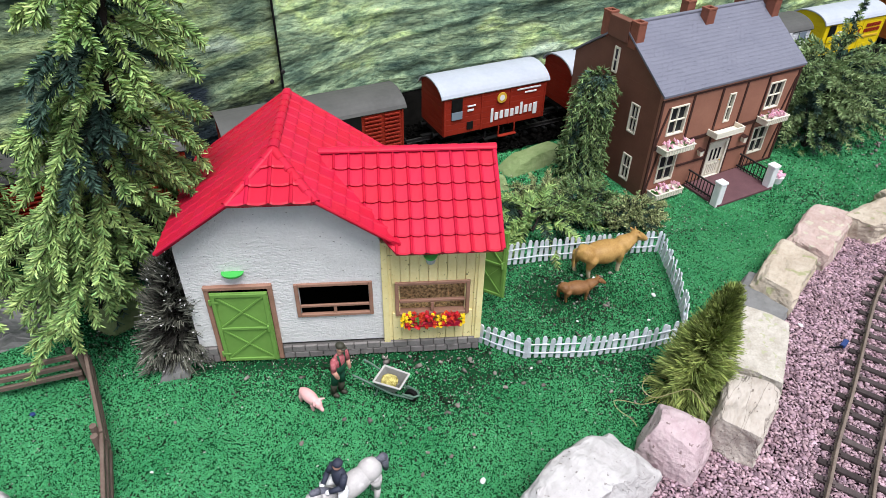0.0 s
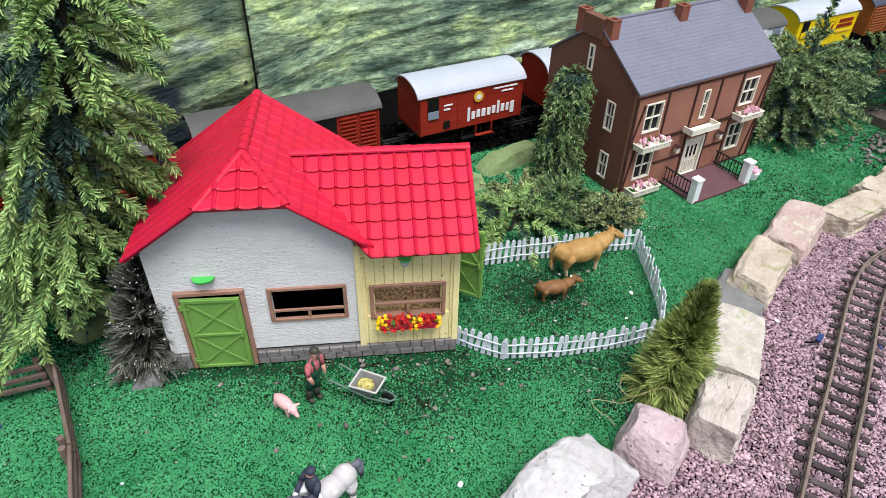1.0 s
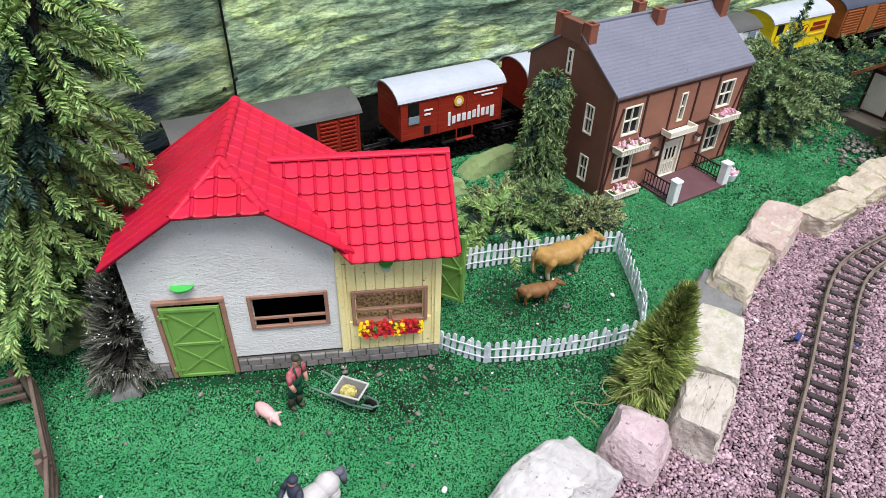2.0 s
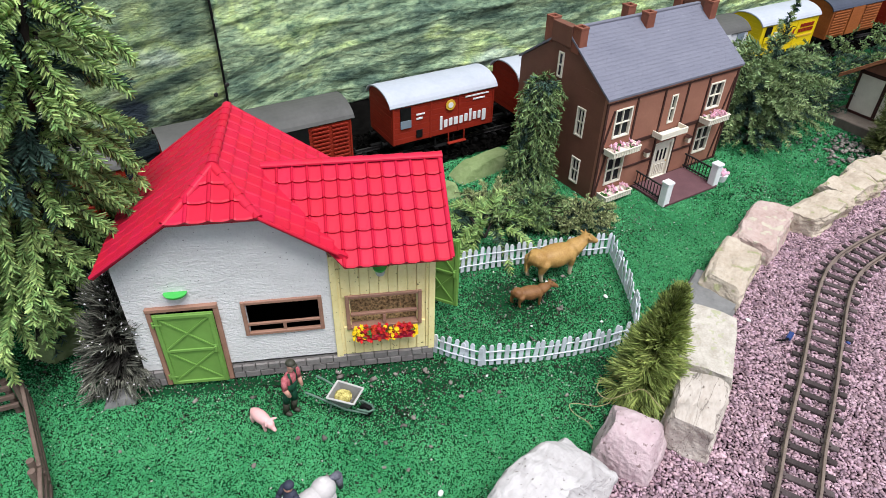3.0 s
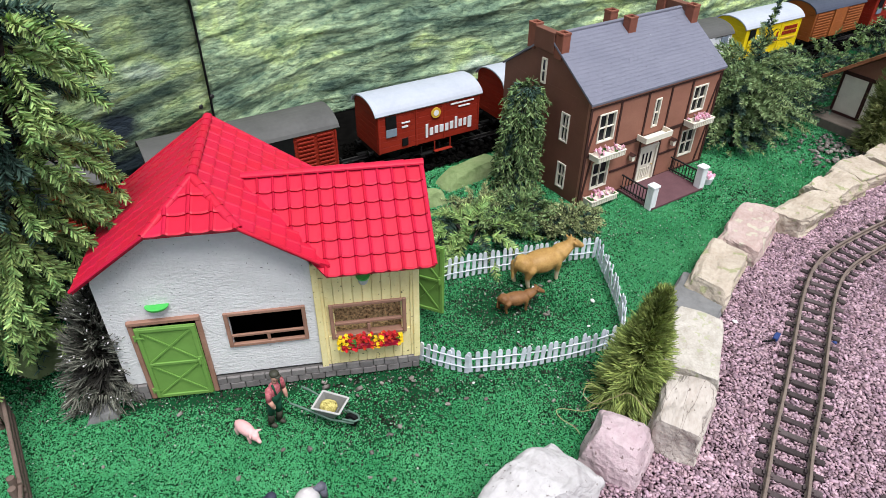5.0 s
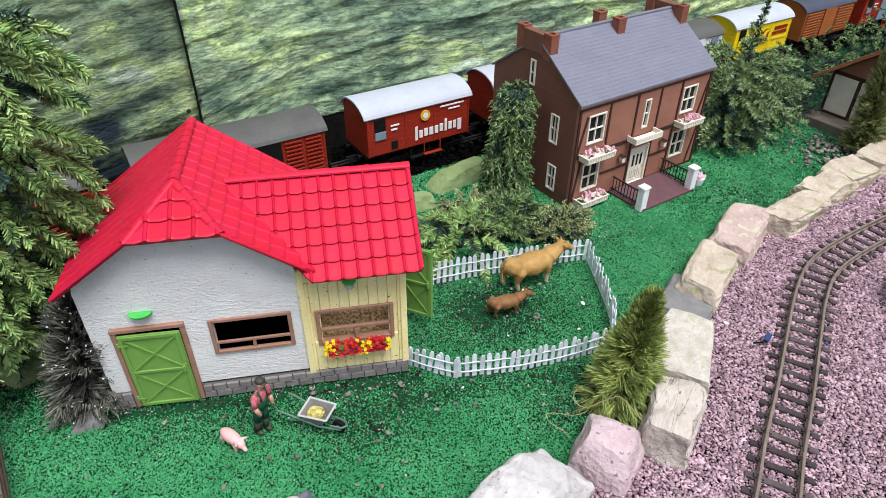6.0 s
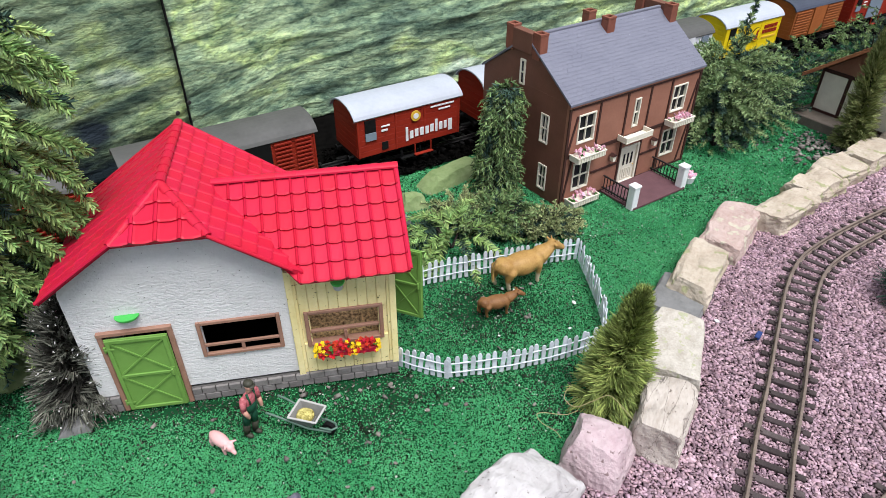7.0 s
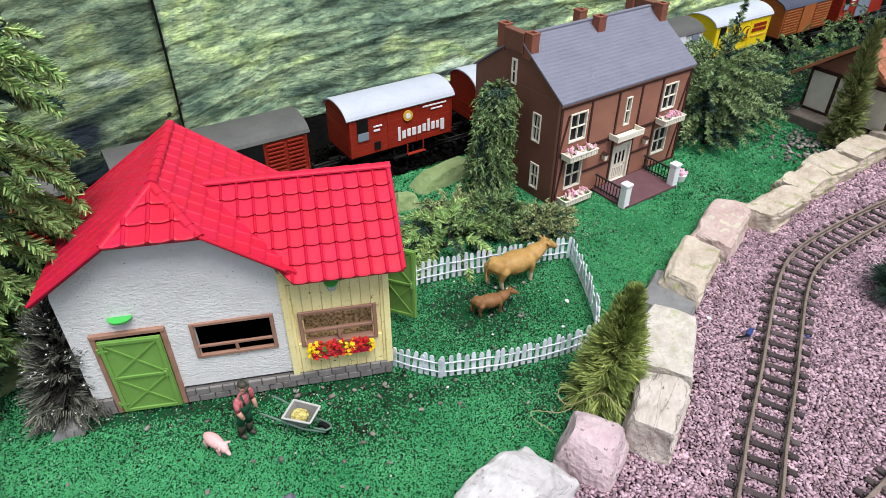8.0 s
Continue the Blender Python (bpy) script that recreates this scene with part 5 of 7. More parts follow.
def chassis(w, L):
    bm = bmesh.new()
    bx(bm, (0.004, -0.042, 0.036), (L - 0.004, 0.042, 0.045), 0, 0.001)
    for s in (-1, 1):
        for x in (L * 0.2, L * 0.8):
            prism(bm, [(x - 0.016, 0.036), (x + 0.016, 0.036), (x + 0.006, 0.024), (x - 0.006, 0.024)], "y", s * 0.030, s * 0.034)
        bx(bm, (L * 0.40, s * 0.048 - 0.005, 0.018), (L * 0.62, s * 0.048 + 0.005, 0.021), 0, 0.0005)
        bx(bm, (L * 0.41, s * 0.046 - 0.002, 0.021), (L * 0.425, s * 0.046 + 0.002, 0.037))
        bx(bm, (L * 0.595, s * 0.046 - 0.002, 0.021), (L * 0.61, s * 0.046 + 0.002, 0.037))
    ch = part("chassis", bm, BLACK, w, "black underframe with footboards")
    for e in (0, 1):
        x, d = (L, 1) if e else (0, -1)
        bm = bmesh.new()
        bx(bm, (x + d * 0.001, -0.042, 0.036), (x - d * 0.006, 0.042, 0.046), 0, 0.0005)
        for s in (-1, 1):
            cyl(bm, (x, s * 0.028, 0.041), (x + d * 0.012, s * 0.028, 0.041), 0.003, n=8)
            cyl(bm, (x + d * 0.011, s * 0.028, 0.041), (x + d * 0.0135, s * 0.028, 0.041), 0.0062, n=12)
        part("buffer_beam", bm, BLACK, ch)
        bm = bmesh.new()
        bx(bm, (x, -0.004, 0.028), (x + d * 0.026, 0.004, 0.032), 0, 0.0006)
        part("coupling", bm, BLACK, ch)
    wheelset(w, L * 0.2)
    wheelset(w, L * 0.8)


def curved_roof(w, L, z, m, label, half=0.056, rise=0.024, over=0.006):
    bm = bmesh.new()
    n = 14
    rings = []
    for x in (-over, L + over):
        up = [bm.verts.new((x, half * math.sin(a), z + rise * (math.cos(a * 1.0) - math.cos(1.35)) / (1 - math.cos(1.35)))) for a in [-1.35 + 2.7 * i / n for i in range(n + 1)]]
        dn = [bm.verts.new((v.co.x, v.co.y * 0.965, v.co.z - 0.0026)) for v in up]
        rings.append((up, dn))
    (u0, d0), (u1, d1) = rings
    for i in range(n):
        bm.faces.new((u0[i], u0[i + 1], u1[i + 1], u1[i]))
        bm.faces.new((d0[i + 1], d0[i], d1[i], d1[i + 1]))
        bm.faces.new((u0[i + 1], u0[i], d0[i], d0[i + 1]))
        bm.faces.new((u1[i], u1[i + 1], d1[i + 1], d1[i]))
    bm.faces.new((u0[0], u1[0], d1[0], d0[0]))
    bm.faces.new((u1[n], u0[n], d0[n], d1[n]))
    return part("roof", bm, m, w, label)


def van(x, L, body_m, roof_m, label, style, planks=7):
    """A closed goods van; style says what its side carries."""
    w = thing("goods_wagon", train_pose(x), label, "railway wagon", "wagons of the goods train")
    chassis(w, L)
    z0, z1, hy = 0.045, 0.128, 0.050
    bm = bmesh.new()
    prism(bm, [(-hy, z0), (hy, z0), (hy, z1)] + [(hy * math.sin(a), z1 + 0.021 * (math.cos(a) - math.cos(1.3)) / (1 - math.cos(1.3))) for a in (1.1, 0.7, 0.35, 0, -0.35, -0.7, -1.1)] + [(-hy, z1)], "x", 0, L)
    body = part("body", bm, body_m, w)
    h = (z1 - z0) / planks
    for i in range(planks):
        for s in (-1, 1):
            bm = bmesh.new()
            bx(bm, (0.0015, s * hy - 0.0008, z0 + i * h + 0.0003), (L - 0.0015, s * hy + 0.0008, z0 + (i + 1) * h - 0.0003), 0, 0.0003)
            part("plank", bm, body_m, body)
        for e in (0, L):
            bm = bmesh.new()
            bx(bm, (e - 0.0008, -hy + 0.003, z0 + i * h + 0.0006), (e + 0.0008, hy - 0.003, z0 + (i + 1) * h - 0.0006), 0, 0.0003)
            part("plank", bm, body_m, body)
    for k in (0.0, 0.36, 0.64, 1.0):
        xx = min(max(L * k, 0.002), L - 0.002)
        for s in (-1, 1):
            bm = bmesh.new()
            bx(bm, (xx - 0.0018, s * hy - 0.0022, z0), (xx + 0.0018, s * hy + 0.0022, z1), 0, 0.0004)
            part("post", bm, body_m, body)
    curved_roof(w, L, z1 - 0.002, roof_m, "curved wagon roof")
    y = -hy - 0.0022

    def plate(a, b, c, d, m, name="panel", dy=0.0):
        bm = bmesh.new()
        flat = 0.0 if name in ("lettering_bar", "marking", "placard") else 0.0008
        bx(bm, (L * a, y - 0.0004 - flat - dy, z0 + (z1 - z0) * c), (L * b, y + 0.001 - dy, z0 + (z1 - z0) * d), 0, 0.0004)
        return part(name, bm, m, body)
    if style in ("beer", "greydoor", "coffee"):
        plate(0.07, 0.17, 0.48, 0.92, BLACK, "cabin_window")
        plate(0.07, 0.17, 0.40, 0.60, GREY_DOOR if style != "coffee" else body_m, "cabin_door", 0.0006)
        plate(0.22, 0.28, 0.55, 0.60, WHITE, "marking")
        plate(0.22, 0.30, 0.66, 0.70, WHITE, "marking")
        plate(0.22, 0.28, 0.08, 0.28, BLACK, "placard")
    if style in ("beer", "greydoor", "coffee"):
        bm = bmesh.new()
        bx(bm, (L * 0.52, y - 0.010, z0 - 0.021), (L * 0.70, y - 0.002, z0 - 0.0185), 0, 0.0004)
        for k in (0.53, 0.69):
            bx(bm, (L * k - 0.0012, y - 0.0045, z0 - 0.0185), (L * k + 0.0012, y - 0.002, z0 + 0.002), 0, 0.0003)
        part("step", bm, body_m, body, "footstep under the sliding door")
    if style == "greydoor":
        plate(0.36, 0.66, 0.04, 0.97, GREY_DOOR, "sliding_door", 0.0012)
    if style == "beer":
        for a, b, c, d in ((0.45, 0.475, 0.14, 0.50), (0.49, 0.525, 0.18, 0.38), (0.54, 0.575, 0.20, 0.40), (0.59, 0.63, 0.20, 0.40), (0.645, 0.68, 0.20, 0.40), (0.695, 0.73, 0.22, 0.42), (0.745, 0.77, 0.20, 0.52), (0.785, 0.82, 0.22, 0.42), (0.835, 0.865, 0.22, 0.42), (0.88, 0.92, 0.14, 0.44)):
            plate(a, b, c, d, WHITE, "lettering_bar")
        for a, b, c, d in ((0.70, 0.94, 0.84, 0.88), (0.78, 0.90, 0.74, 0.78)):
            plate(a, b, c, d, WHITE, "lettering_bar")
        bm = bmesh.new()
        cyl(bm, (L * 0.55, y - 0.002, z0 + 0.062), (L * 0.55, y, z0 + 0.062), 0.011, n=16)
        part("emblem", bm, GOLD, body, "round gold emblem")
        bm = bmesh.new()
        cyl(bm, (L * 0.55, y - 0.0026, z0 + 0.062), (L * 0.55, y - 0.0018, z0 + 0.062), 0.006, n=16)
        part("emblem_core", bm, WHITE, body)
    if style == "coffee":
        bm = bmesh.new()
        cyl(bm, (L * 0.56, y - 0.0018, z0 + 0.045), (L * 0.56, y, z0 + 0.045), 0.019, n=24)
        part("emblem_ring", bm, BLACK, body)
        bm = bmesh.new()
        cyl(bm, (L * 0.56, y - 0.0024, z0 + 0.045), (L * 0.56, y - 0.0012, z0 + 0.045), 0.0175, n=24)
        part("emblem", bm, body_m, body)
        bm = bmesh.new()
        prism(bm, [(L * 0.53, z0 + 0.030), (L * 0.59, z0 + 0.032), (L * 0.585, z0 + 0.050), (L * 0.60, z0 + 0.058), (L * 0.56, z0 + 0.055)], "y", y - 0.003, y - 0.0022)
        part("emblem_figure", bm, WAGON_RED, body)
        for i in range(5):
            plate(0.70 + i * 0.05, 0.74 + i * 0.05, 0.66, 0.78, WAGON_RED, "lettering_bar")
            plate(0.68 + i * 0.055, 0.725 + i * 0.055, 0.50, 0.62, WAGON_RED, "lettering_bar")
        plate(0.69, 0.95, 0.34, 0.40, GOLD, "lettering_bar")
    if style == "open":
        # black plate on the closed side, standing in for the dark interior
        plate(0.56, 0.74, 0.02, 0.97, BLACK, "open_doorway", 0.0008)
        plate(0.36, 0.56, 0.02, 0.97, body_m, "sliding_door", 0.0012)
        for i in range(9):
            for a, b in ((0.03, 0.34), (0.38, 0.54), (0.76, 0.86), (0.88, 0.975)):
                plate(a, b, 0.10 + i * 0.095, 0.14 + i * 0.095, body_m, "louvre", 0.0012)
    if style == "milk":
        plate(0.34, 0.66, 0.03, 0.97, body_m, "sliding_door", 0.001)
        plate(0.45, 0.56, 0.80, 0.90, WAGON_RED, "lettering_bar", 0.002)
        plate(0.44, 0.58, 0.58, 0.70, GREY_DOOR, "lettering_bar", 0.002)
        plate(0.46, 0.55, 0.34, 0.48, BLUE, "lettering_bar", 0.002)
        plate(0.07, 0.2, 0.70, 0.92, GREY_DOOR, "vent")
        plate(0.8, 0.93, 0.70, 0.92, GREY_DOOR, "vent")
    if style == "louvre":
        plate(0.38, 0.62, 0.03, 0.97, body_m, "sliding_door", 0.001)
        for i in range(9):
            for a, b in ((0.03, 0.34), (0.40, 0.60), (0.66, 0.97)):
                plate(a, b, 0.10 + i * 0.095, 0.14 + i * 0.095, body_m, "louvre", 0.0012)
    return w


van(-0.625, 0.28, WAGON_RED, ROOF_GREY, "red louvred goods van with a grey roof", "louvre")
van(-0.300, 0.325, WAGON_RED, ROOF_GREY, "red goods van with a grey roof and an open sliding door", "open")
van(0.082, 0.235, WAGON_RED, ROOF_SILVER, "red brewery van with a silver roof and white lettering", "beer")
van(0.362, 0.235, WAGON_RED, ROOF_SILVER, "red goods van with a silver roof and a grey door", "greydoor")
van(0.635, 0.17, WAGON_RED, ROOF_GREY, "short red goods van with a grey roof", "louvre")
van(0.845, 0.20, WAGON_WHITE, ROOF_GREY, "white dairy van with a dark grey roof", "milk")
van(1.085, 0.235, WAGON_YELLOW, ROOF_SILVER, "yellow coffee van with a silver roof and red emblem", "coffee")
van(1.365, 0.235, WAGON_ORANGE, ROOF_BLUE, "orange-brown goods van with a blue-grey roof", "louvre")
van(1.645, 0.25, WAGON_RED, ROOF_SILVER, "red goods van with a silver roof", "greydoor")


# ---- printed landscape cloth behind the railway ----
CLOTH = [(-1.6, 0.58), (-0.9, 0.905), (-0.55, 1.075), (-0.40, 1.185), (-0.31, 1.255), (-0.245, 1.305), (-0.05, 1.475), (0.2, 1.585), (0.5, 1.70), (1.0, 1.89), (1.8, 2.20), (3.0, 2.67)]


def cloth_material():
    m = mat("printed_landscape_cloth", (0.10, 0.16, 0.06), (0.20, 0.26, 0.14), 3, 0.8)
    nt = m.node_tree
    N, L = nt.nodes, nt.links
    b = N["Principled BSDF"]
    tc = N.new("ShaderNodeTexCoord")
    mp = N.new("ShaderNodeMapping")
    mp.inputs["Scale"].default_value = (0.8, 1.7, 1.0)
    mp.inputs["Rotation"].default_value = (0.0, 0.0, -0.10)
    L.new(tc.outputs["UV"], mp.inputs[0])

    def tex(scale, detail, rough=0.6, dist=0.0):
        n = N.new("ShaderNodeTexNoise")
        n.inputs["Scale"].default_value, n.inputs["Detail"].default_value = scale, detail
        n.inputs["Roughness"].default_value, n.inputs["Distortion"].default_value = rough, dist
        L.new(mp.outputs[0], n.inputs["Vector"])
        return n.outputs[0]

    def ramp(src, stops):
        r = N.new("ShaderNodeValToRGB")
        r.color_ramp.elements[0].position, r.color_ramp.elements[0].color = stops[0][0], (*stops[0][1], 1)
        r.color_ramp.elements[1].position, r.color_ramp.elements[1].color = stops[-1][0], (*stops[-1][1], 1)
        for p, c in stops[1:-1]:
            e = r.color_ramp.elements.new(p)
            e.color = (*c, 1)
        L.new(src, r.inputs[0])
        return r.outputs[0]
    fields = ramp(tex(4.2, 4, 0.5, 0.8), [(0.32, (0.10, 0.160, 0.135)), (0.42, (0.25, 0.36, 0.24)), (0.50, (0.44, 0.57, 0.36)), (0.57, (0.58, 0.74, 0.34)), (0.68, (0.54, 0.66, 0.52))])
    woods = ramp(tex(17.0, 9, 0.72, 0.5), [(0.34, (0.24, 0.33, 0.36)), (0.49, (0.84, 0.87, 0.84)), (0.64, (1.28, 1.24, 1.10))])
    mx = N.new("ShaderNodeMixRGB")
    mx.blend_type = "MULTIPLY"
    mx.inputs[0].default_value = 1.0
    L.new(fields, mx.inputs[1])
    L.new(woods, mx.inputs[2])
    # small printed trees and hedges
    specks = ramp(tex(62.0, 6, 0.75, 0.3), [(0.38, (0.40, 0.50, 0.52)), (0.50, (0.98, 0.98, 0.97)), (0.64, (1.22, 1.20, 1.14))])
    mx2 = N.new("ShaderNodeMixRGB")
    mx2.blend_type = "MULTIPLY"
    mx2.inputs[0].default_value = 0.8
    L.new(mx.outputs[0], mx2.inputs[1])
    L.new(specks, mx2.inputs[2])
    # a printed belt of dark trees along the foot of the landscape
    sep = N.new("ShaderNodeSeparateXYZ")
    L.new(tc.outputs["UV"], sep.inputs[0])
    wob = N.new("ShaderNodeMath")
    wob.operation = "MULTIPLY_ADD"
    L.new(tex(9.0, 7, 0.7), wob.inputs[0])
    wob.inputs[1].default_value = -0.17
    L.new(sep.outputs["Y"], wob.inputs[2])
    fade = N.new("ShaderNodeMath")
    fade.operation = "MULTIPLY_ADD"
    L.new(sep.outputs["X"], fade.inputs[0])
    fade.inputs[1].default_value, fade.inputs[2].default_value = 0.55, 0.24
    both = N.new("ShaderNodeMath")
    L.new(wob.outputs[0], both.inputs[0])
    low = N.new("ShaderNodeMath")
    low.operation = "MAXIMUM"
    low.inputs[1].default_value = 0.035
    L.new(fade.outputs[0], low.inputs[0])
    L.new(low.outputs[0], both.inputs[1])
    belt = ramp(both.outputs[0], [(0.0, (0.0, 0.0, 0.0)), (0.05, (1, 1, 1))])
    dark = N.new("ShaderNodeMixRGB")
    L.new(belt, dark.inputs[0])
    dark.inputs[1].default_value = (0.012, 0.022, 0.028, 1)
    L.new(mx2.outputs[0], dark.inputs[2])
    # a printed blue-black wood on the left-hand cloth
    off = N.new("ShaderNodeMapping")
    off.vector_type = "TEXTURE"
    off.inputs["Location"].default_value = (-0.840, 0.120, 0.0)
    off.inputs["Rotation"].default_value = (0.0, 0.0, 0.25)
    off.inputs["Scale"].default_value = (0.165, 0.150, 1.0)
    L.new(tc.outputs["UV"], off.inputs[0])
    ln = N.new("ShaderNodeVectorMath")
    ln.operation = "LENGTH"
    L.new(off.outputs[0], ln.inputs[0])
    rag = N.new("ShaderNodeMath")
    rag.operation = "MULTIPLY_ADD"
    L.new(tex(14.0, 7, 0.7), rag.inputs[0])
    rag.inputs[1].default_value = 0.75
    L.new(ln.outputs["Value"], rag.inputs[2])
    wood = ramp(rag.outputs[0], [(0.46, (0.0, 0.0, 0.0)), (0.70, (1, 1, 1))])
    blue = N.new("ShaderNodeMixRGB")
    L.new(wood, blue.inputs[0])
    blue.inputs[1].default_value = (0.030, 0.045, 0.060, 1)
    L.new(dark.outputs[0], blue.inputs[2])
    # the left-hand cloth is a duller print
    dull = N.new("ShaderNodeMapRange")
    dull.inputs["From Min"].default_value, dull.inputs["From Max"].default_value = -0.62, -0.50
    dull.inputs["To Min"].default_value = 0.66
    L.new(sep.outputs["X"], dull.inputs[0])
    faded = N.new("ShaderNodeMixRGB")
    faded.blend_type, faded.inputs[0].default_value = "MULTIPLY", 1.0
    L.new(blue.outputs[0], faded.inputs[1])
    L.new(dull.outputs[0], faded.inputs[2])
    L.new(faded.outputs[0], b.inputs["Base Color"])
    bp = N.new("ShaderNodeBump")
    bp.inputs["Strength"].default_value, bp.inputs["Distance"].default_value = 1.0, 0.016
    mw = N.new("ShaderNodeMapping")
    mw.inputs["Scale"].default_value = (1.0, 2.3, 1.0)
    mw.inputs["Rotation"].default_value = (0.0, 0.0, -0.06)
    L.new(tc.outputs["UV"], mw.inputs[0])
    wr = N.new("ShaderNodeTexNoise")
    wr.inputs["Scale"].default_value, wr.inputs["Detail"].default_value, wr.inputs["Roughness"].default_value = 26.0, 7, 0.66
    L.new(mw.outputs[0], wr.inputs["Vector"])
    L.new(wr.outputs[0], bp.inputs["Height"])
    L.new(bp.outputs[0], b.inputs["Normal"])
    b.inputs["Roughness"].default_value = 0.75
    b.inputs["Specular IOR Level"].default_value = 0.15
    return m


CLOTH_MAT = cloth_material()


def cloth(name, x0, x1, n, label, lap=0.0, shift=0.0):
    """A hanging sheet with shallow diagonal creases, along the line CLOTH."""
    xs = np.linspace(x0, x1, n)
    zs = np.concatenate([np.linspace(-0.01, 0.62, 130), np.linspace(0.65, 1.25, 10)])
    cx, cy = [p[0] for p in CLOTH], [p[1] for p in CLOTH]
    v, uv = [], []
    run = np.concatenate([[0], np.cumsum(np.hypot(np.diff(xs), np.diff(np.interp(xs, cx, cy))))]) + x0
    for z in zs:
        for x, s in zip(xs, run):
            y = np.interp(x, cx, cy)
            w = 0.010 * noise.noise((s * 3, z * 9 - s * 2, 1.0)) + 0.007 * noise.noise((s * 5, z * 40 - s * 6, 4.0)) + 0.0022 * noise.noise((s * 22, z * 90, 8.0))
            for k in range(6):
                c = 0.03 + 0.075 * k + 0.015 * math.sin(s * 2.1 + k) + (0.10 if k % 2 else -0.03) * s
                w -= 0.006 * math.exp(-abs(z - c) / 0.006)
            v.append((x, y + w + lap, z))
            uv.append((s + shift, z))
    i = (np.arange(len(zs) - 1)[:, None] * n + np.arange(n - 1)[None, :]).reshape(-1, 1)
    ob = soup(name, np.array(v), i + np.array([0, 1, n + 1, n]), CLOTH_MAT)
    loops = np.zeros(len(ob.data.loops), np.int32)
    ob.data.loops.foreach_get("vertex_index", loops)
    layer = ob.data.uv_layers.new(name="cloth")
    layer.data.foreach_set("uv", np.array(uv, np.float32)[loops].ravel())
    ob.data.polygons.foreach_set("use_smooth", [True] * len(ob.data.polygons))
    so = ob.modifiers.new("thickness", "SOLIDIFY")
    so.thickness = 0.0015
    return tagged(ob, label, "backdrop", kind="structure")


cloth("backdrop_left", -1.6, -0.225, 130, "creased cloth printed with a dim green landscape", lap=0.014, shift=-0.6)
cloth("backdrop_right", -0.2405, 2.6, 300, "creased cloth printed with a green hill landscape", lap=-0.004)
# black tube added to draw the dark line where the cloths meet
bm = bmesh.new()
tube(bm, [(-0.2425 + 0.002 * math.sin(z * 9), float(np.interp(-0.2425, [p[0] for p in CLOTH], [p[1] for p in CLOTH])) - 0.006, z) for z in np.linspace(-0.01, 1.2, 40)], 0.0024, 6)
tagged(new("seam_cord", to_mesh("seam_cord", bm, BLACK)), "added black line down the joint of the two cloths", "cord", kind="structure")
for x, z in ((-0.258, 0.112), (-0.236, 0.125), (-0.258, 0.42), (-0.236, 0.43)):
    bm = bmesh.new()
    y = float(np.interp(x, [p[0] for p in CLOTH], [p[1] for p in CLOTH])) - 0.012
    bmesh.ops.create_cone(bm, cap_ends=True, segments=14, radius1=0.005, radius2=0.0035, depth=0.002, matrix=pose(0, 0, 0, 90, 0, 0))
    single("grommet", bm, IRON, pose(x, y, z, 0, 0, 40), "small dark metal grommet in the cloth", "grommet")


# ---- plants ----
class Bush:
    """Gathers stems and needles, then links them as trunk and crown of one plant."""

    def __init__(self, seed):
        self.rng = np.random.default_rng(seed)
        self.v, self.f, self.mi, self.n = [], [], [], 0
        self.stems = bmesh.new()

    def needles(self, base, way, length, width, mi=0):
        v, f = needle_arrays(np.asarray(base), unit(np.asarray(way)), length, width, self.rng)
        self.v.append(v)
        self.f.append(f + self.n)
        self.n += len(v)
        self.mi.append(np.full(len(f), mi))

    def spray(self, start, way, length, droop, nl, nw, count, spread=0.85, mi=0, flat=0.8, stem=0.0012, lead=0.6):
        """One twig with needles on all sides, bending down by droop along its length."""
        r = self.rng
        start, way = np.asarray(start, float), unit(np.asarray(way, float))
        t = np.sort(r.uniform(0.02, 1.0, count))
        bend = np.array([0, 0, -1.0])
        pos = start + way * (t * length)[:, None] + bend * (droop * length * t ** 2)[:, None]
        tang = unit(way + bend * (2 * droop * t)[:, None])
        side = unit(np.cross(tang, np.array([0, 0, 1.0]) + r.normal(0, 0.05, 3)))
        up = np.cross(side, tang)
        a = r.uniform(0, 2 * math.pi, count)
        out = side * np.cos(a)[:, None] + up * (np.sin(a) * flat)[:, None]
        d = tang * lead + unit(out) * spread + r.normal(0, 0.12, (count, 3))
        self.needles(pos, d, nl * r.uniform(0.7, 1.15, count) * (1 - 0.35 * t), np.full(count, nw), mi)
        if stem:
            end = start + way * length + bend * droop * length
            mid = start + way * length * 0.5 + bend * droop * length * 0.25
            cyl(self.stems, start, mid, stem, stem * 0.8, 4, 0, False)
            cyl(self.stems, mid, end, stem * 0.8, stem * 0.4, 4, 0, False)

    def done(self, name, m, mats, label, category="tree", group="", trunk=None):
        t = thing(name, m, label, category, group)
        if trunk:
            cyl(self.stems, (0, 0, -0.01), (0, 0, trunk[0]), trunk[1], trunk[1] * 0.35, 8)
        part("trunk", self.stems, BARK, t, "brown stem and twigs")
        soup("crown", np.concatenate(self.v), np.concatenate(self.f), mats, t, np.concatenate(self.mi))
        return t


